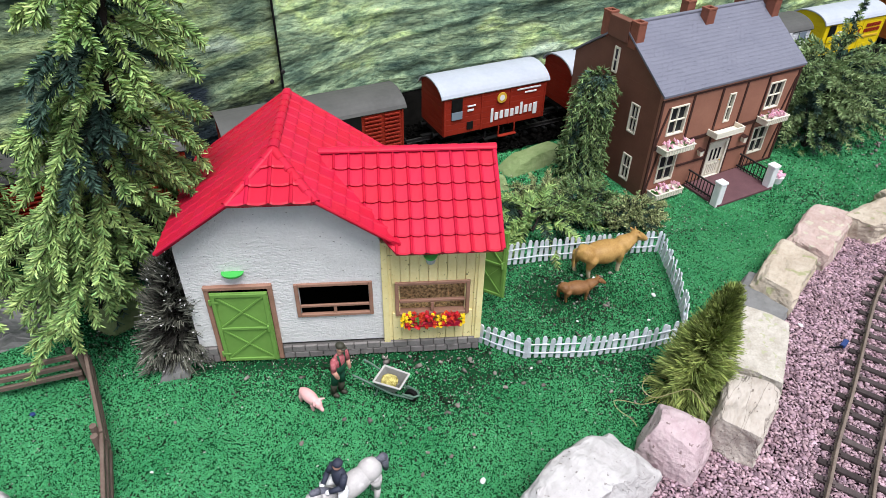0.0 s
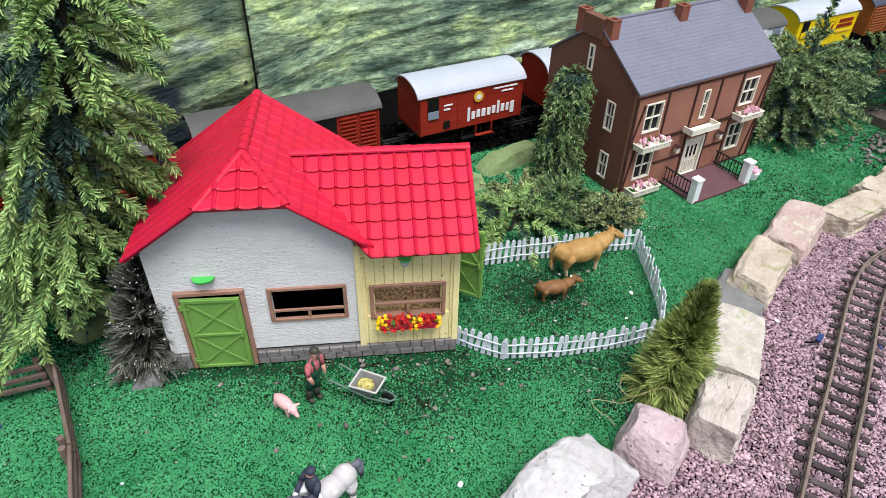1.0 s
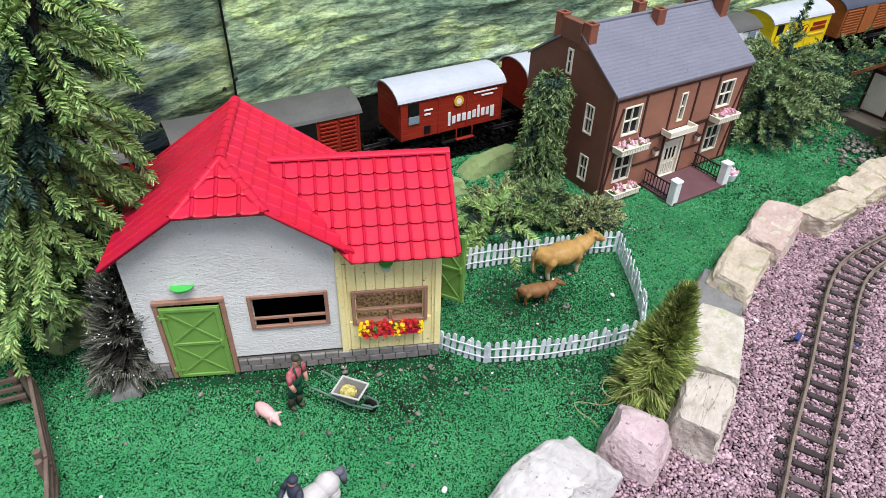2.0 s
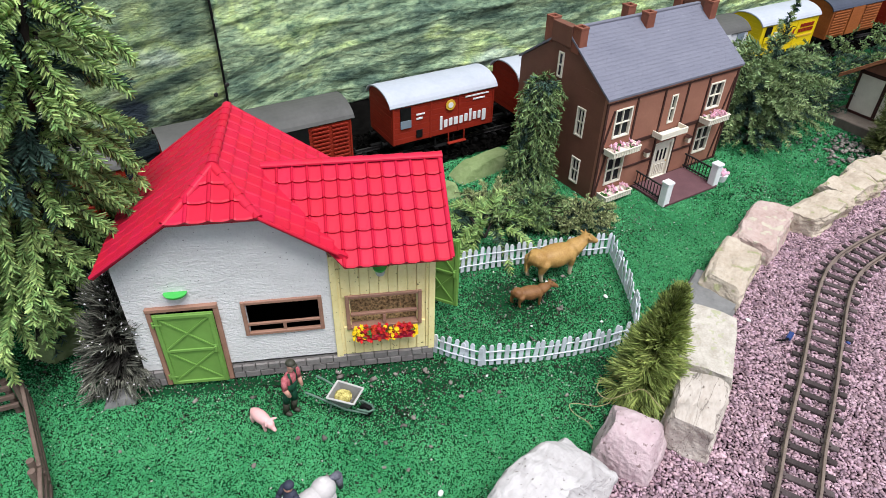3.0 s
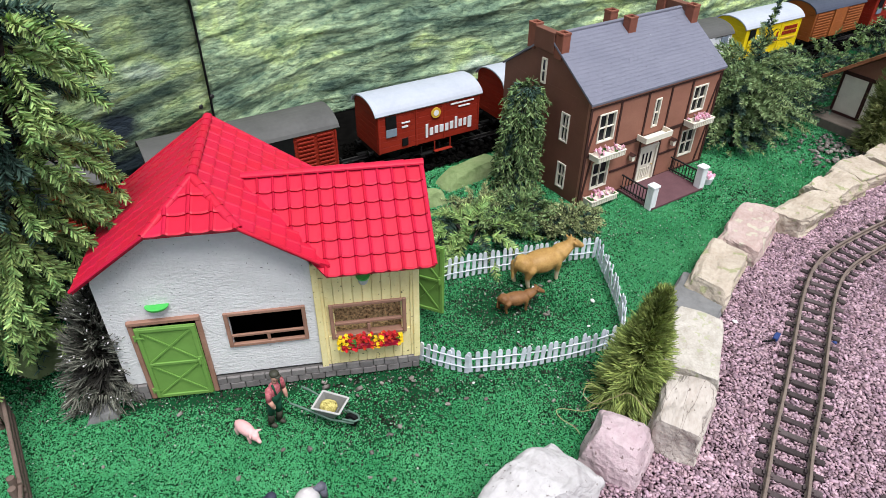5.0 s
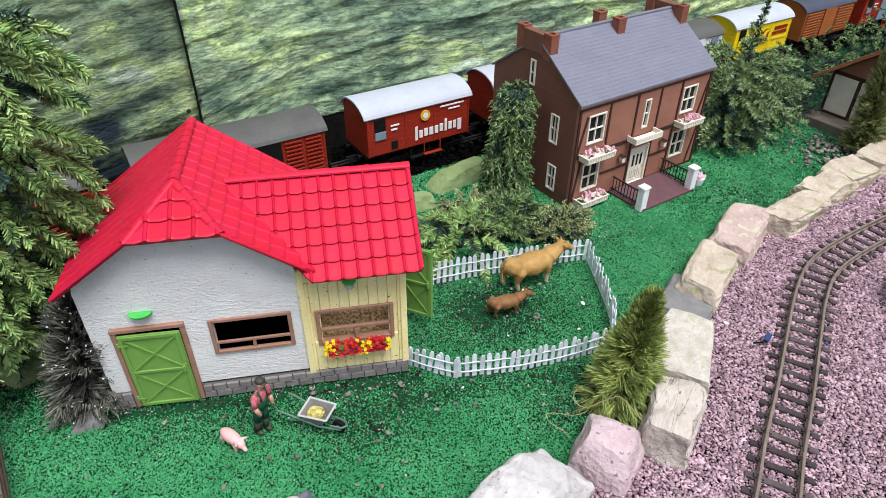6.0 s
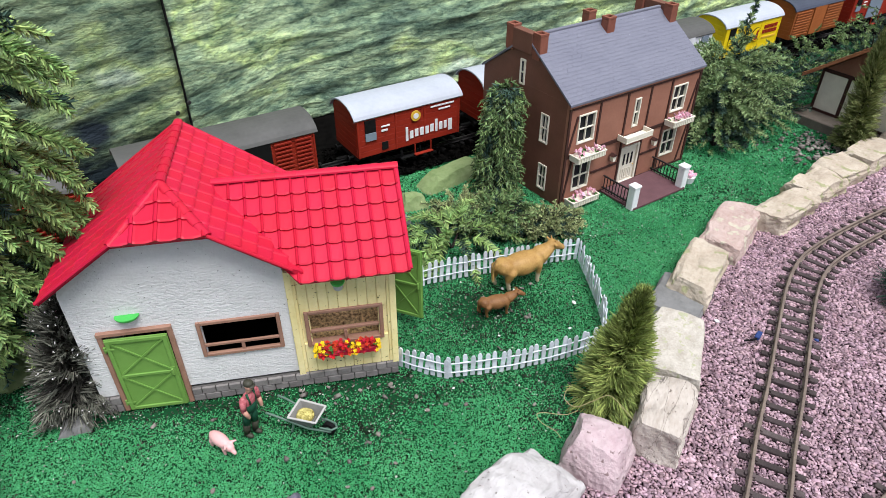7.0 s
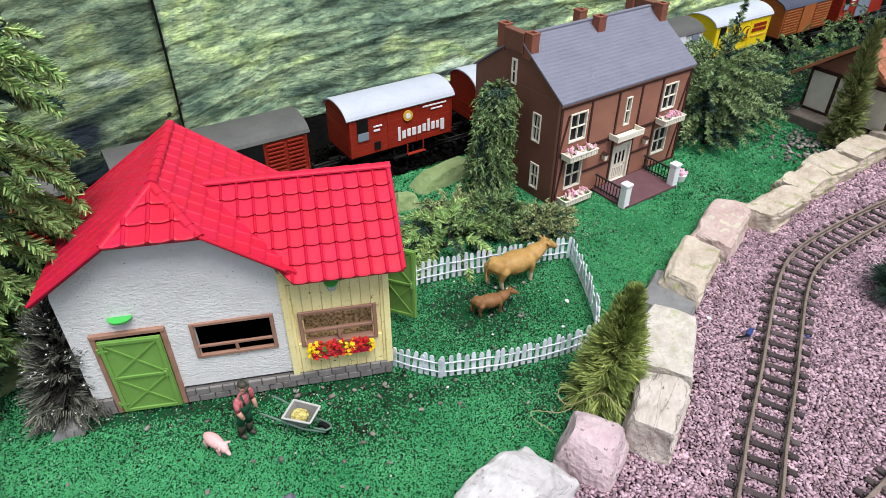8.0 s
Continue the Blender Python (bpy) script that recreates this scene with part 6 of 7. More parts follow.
def garland_spruce(x, y, height, lean, seed, tiers, reach, mats, label, nl=0.0140, nw=0.0026, dense=3600, dark=0.09, clear=None):
    """An artificial spruce of wire branches: each a thick garland of needles that leaves the leaning stem and hangs outwards.
    reach: branch length at the foot and at the top. clear: a plan direction and length, to keep clear of a wall."""
    b = Bush(seed)
    r = b.rng
    for i in range(tiers):
        k = i / (tiers - 1)
        z = 0.128 + (height - 0.142) * k
        n = 9 if k < 0.8 else 7
        for j in range(n):
            a = 2 * math.pi * (j + r.uniform(-0.28, 0.28)) / n + i * 0.9
            out = np.array([math.cos(a), math.sin(a), 0.0])
            L = (reach[0] + (reach[1] - reach[0]) * k ** 0.9) * r.uniform(0.78, 1.12)
            if clear and math.cos(a) > 0.1:
                L = min(L, clear + 0.02 * math.sin(a))
            way = out + np.array([0, 0, r.uniform(-0.85, -0.30) + 0.35 * k])
            start = np.array([lean[0] * z / height, lean[1] * z / height, z])
            droop = r.uniform(0.10, 0.34)
            mi = 1 if r.uniform() < dark else 0
            b.spray(start + out * 0.012, way, L, droop, nl, nw, int(dense * L), mi=mi, stem=0.0019, flat=1.0, spread=0.95, lead=0.85)
            wn = way / np.linalg.norm(way)
            for q in range(2 if L > 0.09 else 1):
                t = r.uniform(0.38, 0.75)
                s0 = start + out * 0.012 + wn * t * L + np.array([0, 0, -droop * L * t * t])
                sd = np.cross(wn, (0, 0, 1)) * (1 if q else -1)
                Lt = L * r.uniform(0.30, 0.46)
                b.spray(s0, wn * 0.8 + sd * 0.75 + np.array([0, 0, r.uniform(-0.9, -0.3)]), Lt, droop, nl, nw, int(dense * Lt), mi=mi, stem=0.0013, flat=1.0, spread=0.95, lead=0.85)
    # short dark twigs round the stem: the crown's inner shade as colour
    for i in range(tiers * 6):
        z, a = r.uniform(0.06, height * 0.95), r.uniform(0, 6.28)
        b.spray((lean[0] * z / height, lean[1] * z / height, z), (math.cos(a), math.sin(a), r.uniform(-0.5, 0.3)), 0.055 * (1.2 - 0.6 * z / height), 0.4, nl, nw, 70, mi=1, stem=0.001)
    for i in range(10):
        b.spray((lean[0] * (0.93 + 0.005 * i), lean[1], height * (0.93 + 0.006 * i)), (math.cos(i * 2.1), math.sin(i * 2.1), 0.2), 0.05, 0.3, nl, nw, 120, mi=i % 3 == 0, stem=0.001)
    cyl(b.stems, (0, 0, -0.01), (*lean, height), 0.011, 0.004, 9)
    return b.done("spruce", pose(x, y, 0), mats, label)


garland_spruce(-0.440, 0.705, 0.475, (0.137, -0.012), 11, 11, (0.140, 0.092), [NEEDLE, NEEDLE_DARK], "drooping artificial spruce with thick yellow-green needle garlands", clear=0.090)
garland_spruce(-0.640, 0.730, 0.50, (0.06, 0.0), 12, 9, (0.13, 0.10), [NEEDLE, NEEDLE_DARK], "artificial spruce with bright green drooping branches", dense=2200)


def bristle_cone(name, x, y, height, radius, lean, seed, mats, label, count, nl, nw, rise=0.55, power=0.75, tuft=26, sag=0.5, flecks=0):
    """A bottle-brush conifer: tufts of bristles set all round a wire stem, pointing outwards and up, the lowest ones sagging."""
    b = Bush(seed)
    r = b.rng
    n = count // tuft
    k = np.repeat(r.uniform(0, 1, n) ** 1.25, tuft)
    a = np.repeat(r.uniform(0, 2 * math.pi, n), tuft)
    u = np.repeat(r.uniform(0.10, 0.80, n), tuft)
    lift = np.repeat(r.normal(0, 0.28, n), tuft)
    turn = np.repeat(r.normal(0, 0.35, n), tuft)
    count = n * tuft
    R = radius * (1 - k) ** power + 0.002
    ax = np.stack([lean[0] * k + np.cos(a) * R * u, lean[1] * k + np.sin(a) * R * u, height * k + rise * R * u * 0.4], 1)
    ax = ax + r.normal(0, 0.0022, (count, 3))
    ax[:, 2] = np.maximum(ax[:, 2], 0.003)
    way = np.stack([np.cos(a + turn), np.sin(a + turn), rise + 1.6 * k ** 2 - sag * (1 - k) ** 3 + lift], 1) + np.array([lean[0], lean[1], 0]) * 2
    way = unit(way) + r.normal(0, 0.15, (count, 3))
    # bristles near the stem take mats[1], mostly the copy coloured as shaded
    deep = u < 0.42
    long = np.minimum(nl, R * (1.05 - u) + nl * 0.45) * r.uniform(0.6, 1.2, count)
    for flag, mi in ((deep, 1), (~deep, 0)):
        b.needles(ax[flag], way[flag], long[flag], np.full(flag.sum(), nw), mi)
    if flecks:
        pick = r.choice(np.nonzero(~deep)[0], flecks)
        tips = ax[pick] + unit(way[pick]) * (long[pick] * r.uniform(0.6, 1.0, flecks))[:, None]
        b.needles(tips, r.normal(size=(flecks, 3)), r.uniform(0.0014, 0.0030, flecks), r.uniform(0.0018, 0.0030, flecks), 2)
    cyl(b.stems, (0, 0, -0.005), (lean[0], lean[1], height), 0.004, 0.001, 7)
    return b.done(name, pose(x, y, 0), mats, label)


bristle_cone("bristle_bush", 0.337, 0.515, 0.152, 0.046, (0.034, 0.026), 31, [NEEDLE_OLIVE, OLIVE_SHADED], "olive-green bristle bush leaning among the edging stones", 18000, 0.020, 0.0015, rise=0.55, power=0.78, tuft=20, sag=1.3)
bristle_cone("dusty_bush", -0.322, 0.640, 0.165, 0.055, (0.022, 0.0), 32, [NEEDLE_GREY, GREY_SHADED, PEBBLE_WHITE], "dusty grey-brown little conifer beside the barn", 9000, 0.017, 0.0017, rise=0.25, power=0.5, tuft=16, sag=0.7, flecks=420)
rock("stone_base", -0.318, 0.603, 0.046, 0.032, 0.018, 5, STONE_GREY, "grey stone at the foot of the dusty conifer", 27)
bristle_cone("slim_conifer", 1.140, 1.088, 0.262, 0.040, (-0.006, 0.01), 33, [OLIVE_DULL, OLIVE_SHADED], "slim olive conifer beside the cottage", 12000, 0.015, 0.0018, power=0.7, tuft=12)
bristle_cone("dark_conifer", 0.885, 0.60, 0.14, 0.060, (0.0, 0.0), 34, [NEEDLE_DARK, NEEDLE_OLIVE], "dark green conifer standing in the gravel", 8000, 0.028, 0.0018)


def shrub(name, x, y, sx, sy, sz, seed, mats, label, twigs, nl, nw, count, angle=0.0, length=0.05, droop=0.25, dark=0.25, up=0.5, flat=0.8, leader=0.0):
    """A loose shrub: twigs fanning out of a low dome."""
    b = Bush(seed)
    r = b.rng
    for i in range(twigs):
        a, rr = r.uniform(0, 2 * math.pi), math.sqrt(r.uniform(0, 1)) * 0.8
        px, py = math.cos(a) * rr * sx, math.sin(a) * rr * sy
        h = sz * math.sqrt(max(0.05, 1 - rr * rr)) * r.uniform(0.10, 0.95)
        way = np.array([math.cos(a) * (0.3 + rr), math.sin(a) * (0.3 + rr), up * r.uniform(0.2, 1.6)])
        # inner twigs take mats[1], mostly dark needles that imitate shade within
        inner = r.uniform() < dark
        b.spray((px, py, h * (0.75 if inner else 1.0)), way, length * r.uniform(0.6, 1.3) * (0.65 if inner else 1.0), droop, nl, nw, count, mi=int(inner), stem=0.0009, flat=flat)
    if leader:
        for i in range(26):
            t = i / 25
            b.spray((-0.02 + 0.02 * t, -0.03, sz * 0.7 + (leader - sz * 0.7) * t), (math.cos(i * 2.4), math.sin(i * 2.4), 0.5 + t), 0.030 * (1.15 - t), 0.1, nl * 0.7, nw, 34, mi=i % 2, stem=0.001)
    for i in range(6):
        a = r.uniform(0, 6.28)
        cyl(b.stems, (0, 0, -0.005), (math.cos(a) * sx * 0.5, math.sin(a) * sy * 0.5, sz * 0.6), 0.003, 0.001, 5)
    return b.done(name, pose(x, y, 0, 0, 0, angle), mats, label, "shrub")


# column of greenery against the house, low shrubs between paddock and house
b = Bush(41)
r2 = b.rng
for i in range(520):
    k = r2.uniform(0, 1)
    z = 0.012 + 0.205 * k
    a = r2.uniform(0, 6.28)
    R = 0.044 * (1 - 0.42 * k)
    # about a third are dark inner twigs, shading the column by colour
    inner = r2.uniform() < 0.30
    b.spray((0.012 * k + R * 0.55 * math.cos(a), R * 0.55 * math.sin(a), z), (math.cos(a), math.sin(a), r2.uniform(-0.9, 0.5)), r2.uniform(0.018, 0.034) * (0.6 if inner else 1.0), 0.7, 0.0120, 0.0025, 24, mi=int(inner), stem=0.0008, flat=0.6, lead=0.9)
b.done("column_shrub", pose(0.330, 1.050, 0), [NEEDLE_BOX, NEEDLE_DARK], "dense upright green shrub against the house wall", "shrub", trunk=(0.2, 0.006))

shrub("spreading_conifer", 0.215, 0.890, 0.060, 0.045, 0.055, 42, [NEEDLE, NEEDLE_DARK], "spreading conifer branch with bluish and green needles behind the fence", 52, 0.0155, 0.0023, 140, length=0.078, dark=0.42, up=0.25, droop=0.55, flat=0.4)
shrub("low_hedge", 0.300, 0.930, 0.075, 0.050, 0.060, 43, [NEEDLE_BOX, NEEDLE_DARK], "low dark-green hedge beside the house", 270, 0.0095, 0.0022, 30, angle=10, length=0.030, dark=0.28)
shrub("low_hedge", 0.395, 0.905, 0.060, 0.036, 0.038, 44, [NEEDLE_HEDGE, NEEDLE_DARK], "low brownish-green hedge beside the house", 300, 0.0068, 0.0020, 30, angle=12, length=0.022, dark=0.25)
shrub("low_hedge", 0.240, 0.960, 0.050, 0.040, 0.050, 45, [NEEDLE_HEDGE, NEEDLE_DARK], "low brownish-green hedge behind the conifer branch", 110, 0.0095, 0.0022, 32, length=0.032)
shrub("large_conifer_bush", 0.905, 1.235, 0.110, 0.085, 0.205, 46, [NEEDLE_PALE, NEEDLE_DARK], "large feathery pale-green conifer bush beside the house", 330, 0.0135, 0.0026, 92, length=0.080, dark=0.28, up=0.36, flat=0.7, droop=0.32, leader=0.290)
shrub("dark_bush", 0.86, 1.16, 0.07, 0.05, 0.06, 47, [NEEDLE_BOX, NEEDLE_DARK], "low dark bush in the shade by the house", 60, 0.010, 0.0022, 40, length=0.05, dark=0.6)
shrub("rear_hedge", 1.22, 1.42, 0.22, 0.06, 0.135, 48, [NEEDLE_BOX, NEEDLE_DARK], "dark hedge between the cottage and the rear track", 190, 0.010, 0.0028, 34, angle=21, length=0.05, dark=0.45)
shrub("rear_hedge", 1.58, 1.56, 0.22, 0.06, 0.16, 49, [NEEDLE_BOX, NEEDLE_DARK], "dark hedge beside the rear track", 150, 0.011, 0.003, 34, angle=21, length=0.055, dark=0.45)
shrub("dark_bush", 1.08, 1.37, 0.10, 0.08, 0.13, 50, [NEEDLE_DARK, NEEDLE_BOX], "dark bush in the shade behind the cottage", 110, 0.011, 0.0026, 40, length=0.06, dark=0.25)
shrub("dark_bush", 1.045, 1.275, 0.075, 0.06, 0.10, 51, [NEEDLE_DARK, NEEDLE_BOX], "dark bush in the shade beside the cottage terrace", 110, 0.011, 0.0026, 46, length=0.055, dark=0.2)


# ---- white picket fence round the paddock ----
def picket_mesh():
    bm = bmesh.new()
    w, h = 0.0030, 0.037
    prism(bm, [(-w, 0), (w, 0), (w, h - 0.003), (w * 0.5, h), (-w * 0.5, h), (-w, h - 0.003)], "y", -0.0008, 0.0008)
    return to_mesh("picket", bm, FENCE_WHITE)


PICKET = picket_mesh()


def picket_fence(pts, label, seed, step=0.0128, lean=6, tall=1.0):
    f = thing("picket_fence", Matrix.Identity(4), label, "fence", "white fences of the paddock")
    r = random.Random(seed)
    line, heads = smooth_line(pts, step)
    for p, d in zip(line, heads):
        piece("picket", PICKET, f, pose(p.x, p.y, r.uniform(-0.001, 0.001), r.uniform(-lean, lean) * 0.6, r.uniform(-lean, lean), math.degrees(math.atan2(d.y, d.x)) + r.uniform(-8, 8)) @ Matrix.Diagonal((1, 1, tall * r.uniform(0.95, 1.05), 1)))
    for z in (0.010 * tall, 0.026 * tall):
        bm = bmesh.new()
        tube(bm, [Vector((p.x, p.y, z + r.uniform(-0.0006, 0.0006))) + Vector((d.y, -d.x, 0)) * 0.0012 for p, d in zip(line, heads)], 0.0010, 6)
        part("wire_rail", bm, FENCE_WHITE, f, "thin white rail")
    return f


picket_fence([(0.088, 0.628), (0.115, 0.610), (0.141, 0.596), (0.150, 0.594)], "short white plastic picket fence by the barn corner", 1, 0.0094, 8)
picket_fence([(0.150, 0.594), (0.224, 0.592), (0.300, 0.598), (0.360, 0.610)], "white plastic picket fence along the paddock", 2, 0.0099, 6)
picket_fence([(0.372, 0.615), (0.388, 0.650), (0.402, 0.720), (0.412, 0.812)], "weathered white picket fence down the paddock side", 3, 0.0100, 9)
picket_fence([(0.128, 0.783), (0.165, 0.797), (0.26, 0.806), (0.34, 0.812), (0.412, 0.816)], "white plastic picket fence behind the cows", 4, 0.0105, 4, 1.15)


# ---- brown ranch fence ----
def ranch_fence(a, b, label, seed, post_h=0.052):
    a, b = Vector((*a, 0)), Vector((*b, 0))
    d = (b - a).normalized()
    n = Vector((-d.y, d.x, 0))
    f = thing("ranch_fence", Matrix.Identity(4), label, "fence", "brown ranch fences")
    for p in (a, b):
        bm = bmesh.new()
        cyl(bm, p + Vector((0, 0, -0.005)), p + Vector((0, 0, post_h)), 0.0042, 0.0040, 10)
        part("post", bm, RANCH, f, "round brown post")
    ang = math.degrees(math.atan2(d.y, d.x))
    for i, z in enumerate((0.014, 0.029, 0.044)):
        bm = bmesh.new()
        bx(bm, (-0.006, -0.0022, -0.0035), ((b - a).length + 0.006, 0.0022, 0.0035), 0, 0.0008)
        part("rail", bm, RANCH, f, m=Matrix.Translation(a + n * 0.006 + Vector((0, 0, z))) @ pose(0, 0, 0, 0, (i - 1) * 0.5, ang))
    return f


ranch_fence((-0.437, 0.602), (-0.66, 0.545), "weathered brown three-rail toy fence", 1)
ranch_fence((-0.423, 0.597), (-0.368, 0.480), "weathered brown three-rail toy fence", 2)
ranch_fence((-0.362, 0.466), (-0.318, 0.335), "weathered brown three-rail toy fence", 3)


# ---- toy animals and figures, each one plain mesh ----
def limb(bm, pts, radii, mi=0, n=8):
    """A chain of tapered rounds."""
    for (p, q), (r0, r1) in zip(zip(pts, pts[1:]), zip(radii, radii[1:])):
        cyl(bm, p, q, r0, r1, n, mi)
    for p, r0 in zip(pts, radii):
        ell(bm, p, (r0, r0, r0), mi=mi, sub=1)


def smooth_toy(ob, voxel):
    re = ob.modifiers.new("fuse", "REMESH")
    re.mode, re.voxel_size, re.use_smooth_shade = "VOXEL", voxel, True
    sm = ob.modifiers.new("soften", "SMOOTH")
    sm.factor, sm.iterations = 0.5, 4
    return ob


def cattle(x, y, angle, s, m, label, name):
    """A standing cow with a deep belly, a level back and a lowered muzzle; s is its length from chest to rump."""
    bm = bmesh.new()
    ell(bm, (0.02 * s, 0, 0.52 * s), (0.47 * s, 0.21 * s, 0.215 * s), sub=3)
    ell(bm, (0.0, 0, 0.46 * s), (0.32 * s, 0.21 * s, 0.20 * s), sub=3)
    ell(bm, (-0.38 * s, 0, 0.56 * s), (0.18 * s, 0.18 * s, 0.19 * s), sub=2)
    ell(bm, (-0.44 * s, 0, 0.68 * s), (0.08 * s, 0.13 * s, 0.05 * s), sub=2)
    ell(bm, (0.36 * s, 0, 0.56 * s), (0.17 * s, 0.155 * s, 0.20 * s), sub=2)
    limb(bm, [(0.38 * s, 0, 0.60 * s), (0.52 * s, 0, 0.67 * s), (0.62 * s, 0, 0.73 * s)], [0.175 * s, 0.130 * s, 0.098 * s])
    limb(bm, [(0.62 * s, 0, 0.77 * s), (0.72 * s, 0, 0.71 * s), (0.83 * s, 0, 0.63 * s)], [0.105 * s, 0.092 * s, 0.066 * s])
    ell(bm, (0.85 * s, 0, 0.62 * s), (0.060 * s, 0.070 * s, 0.052 * s), sub=2)
    ell(bm, (-0.20 * s, 0, 0.27 * s), (0.10 * s, 0.09 * s, 0.06 * s), sub=2)
    for e in (-1, 1):
        ell(bm, (0.62 * s, e * 0.12 * s, 0.82 * s), (0.035 * s, 0.075 * s, 0.028 * s), (20 * e, 0, 0), sub=1)
        limb(bm, [(0.64 * s, e * 0.05 * s, 0.86 * s), (0.65 * s, e * 0.085 * s, 0.92 * s)], [0.024 * s, 0.014 * s])
        f, h = 0.34 * s + e * 0.06 * s, -0.40 * s - e * 0.07 * s
        limb(bm, [(f, e * 0.11 * s, 0.46 * s), (f + 0.01 * s, e * 0.11 * s, 0.24 * s)], [0.085 * s, 0.048 * s])
        limb(bm, [(f + 0.01 * s, e * 0.11 * s, 0.24 * s), (f, e * 0.11 * s, 0.05 * s)], [0.048 * s, 0.038 * s])
        limb(bm, [(h + 0.03 * s, e * 0.12 * s, 0.48 * s), (h - 0.03 * s, e * 0.12 * s, 0.25 * s)], [0.115 * s, 0.052 * s])
        limb(bm, [(h - 0.03 * s, e * 0.12 * s, 0.25 * s), (h, e * 0.12 * s, 0.05 * s)], [0.050 * s, 0.040 * s])
        for p in (f, h):
            ell(bm, (p + 0.012 * s, e * 0.115 * s, 0.028 * s), (0.052 * s, 0.045 * s, 0.030 * s), sub=1)
    limb(bm, [(-0.54 * s, 0, 0.66 * s), (-0.585 * s, 0.02 * s, 0.46 * s)], [0.03 * s, 0.020 * s])
    limb(bm, [(-0.585 * s, 0.02 * s, 0.46 * s), (-0.575 * s, 0.02 * s, 0.22 * s)], [0.020 * s, 0.036 * s])
    bmesh.ops.transform(bm, matrix=Matrix.Diagonal((1, 1.12, 0.88, 1)), verts=bm.verts)
    return smooth_toy(single(name, bm, m, pose(x, y, 0.0, 0, 0, angle), label, "toy animal", "toy farm animals"), 0.022 * s)


cattle(0.300, 0.772, 15, 0.086, TAN, "tan plastic toy cow standing in the paddock", "toy_cow")
cattle(0.243, 0.708, 5, 0.050, CALF, "small brown plastic toy calf beside the cow", "toy_calf")
cattle(-0.446, 0.372, -100, 0.072, HORSE, "white and brown plastic toy animal behind the ranch fence", "toy_cow")


def pig(x, y, angle, s):
    bm = bmesh.new()
    ell(bm, (0, 0, 0.46 * s), (0.50 * s, 0.22 * s, 0.24 * s), sub=3)
    ell(bm, (0.46 * s, 0, 0.42 * s), (0.20 * s, 0.16 * s, 0.17 * s), sub=2)
    limb(bm, [(0.56 * s, 0, 0.36 * s), (0.72 * s, 0, 0.28 * s)], [0.10 * s, 0.070 * s])
    for e in (-1, 1):
        limb(bm, [(0.44 * s, e * 0.12 * s, 0.54 * s), (0.58 * s, e * 0.24 * s, 0.60 * s)], [0.06 * s, 0.035 * s])
        limb(bm, [(0.28 * s, e * 0.11 * s, 0.32 * s), (0.30 * s, e * 0.11 * s, 0.03 * s)], [0.085 * s, 0.055 * s])
        limb(bm, [(-0.32 * s, e * 0.12 * s, 0.32 * s), (-0.34 * s, e * 0.12 * s, 0.03 * s)], [0.10 * s, 0.055 * s])
    limb(bm, [(-0.48 * s, 0, 0.54 * s), (-0.56 * s, 0.03 * s, 0.58 * s)], [0.02 * s, 0.015 * s])
    return smooth_toy(single("toy_pig", bm, PIG, pose(x, y, 0.0, 0, 0, angle), "pink plastic toy pig sniffing the lawn", "toy animal", "toy farm animals"), 0.03 * s)


pig(-0.139, 0.535, -46, 0.035)


def farmer(x, y, angle):
    """A plain little figure in shirt and overalls."""
    bm = bmesh.new()
    for e in (-1, 1):
        limb(bm, [(0.000, e * 0.0042, 0.036), (0.002 + 0.002 * e, e * 0.0050, 0.018)], [0.0058, 0.0046], 1)
        limb(bm, [(0.002 + 0.002 * e, e * 0.0050, 0.018), (0.002 + 0.002 * e, e * 0.0052, 0.003)], [0.0044, 0.0038], 2)
        ell(bm, (0.006 + 0.002 * e, e * 0.0054, 0.0024), (0.0062, 0.0034, 0.0026), mi=2, sub=2)
        limb(bm, [(0, e * 0.0105, 0.0575), (0.003, e * 0.0135, 0.046)], [0.0042, 0.0036], 0)
        limb(bm, [(0.003, e * 0.0135, 0.046), (0.009, e * 0.0115, 0.038)], [0.0030, 0.0026], 3)
        cyl(bm, (0.006, e * 0.0045, 0.050), (0.0015, e * 0.0055, 0.0625), 0.0016, n=6, mi=1)
    ell(bm, (0, 0, 0.050), (0.0072, 0.0105, 0.0130), mi=0, sub=2)
    ell(bm, (0.0012, 0, 0.043), (0.0078, 0.0102, 0.0098), mi=1, sub=2)
    limb(bm, [(0, 0, 0.062), (0.0006, 0, 0.066)], [0.0034, 0.0034], 3)
    ell(bm, (0.001, 0, 0.0705), (0.0056, 0.0050, 0.0062), mi=3, sub=2)
    ell(bm, (0.0, 0, 0.0738), (0.0062, 0.0058, 0.0040), mi=4, sub=2)
    ell(bm, (0.0052, 0, 0.0728), (0.0040, 0.0042, 0.0009), mi=4, sub=2)
    return single("toy_figure", bm, [SHIRT, OVERALL, BOOT, SKIN, BOOT], pose(x, y, 0, 0, 8, 0) @ pose(0, 0, 0, 0, 0, angle) @ Matrix.Diagonal((1.0, 1.02, 1.14, 1)), "plain toy figure in red shirt and green overalls on the lawn", "figurine", smooth=True)


farmer(-0.108, 0.553, -35)


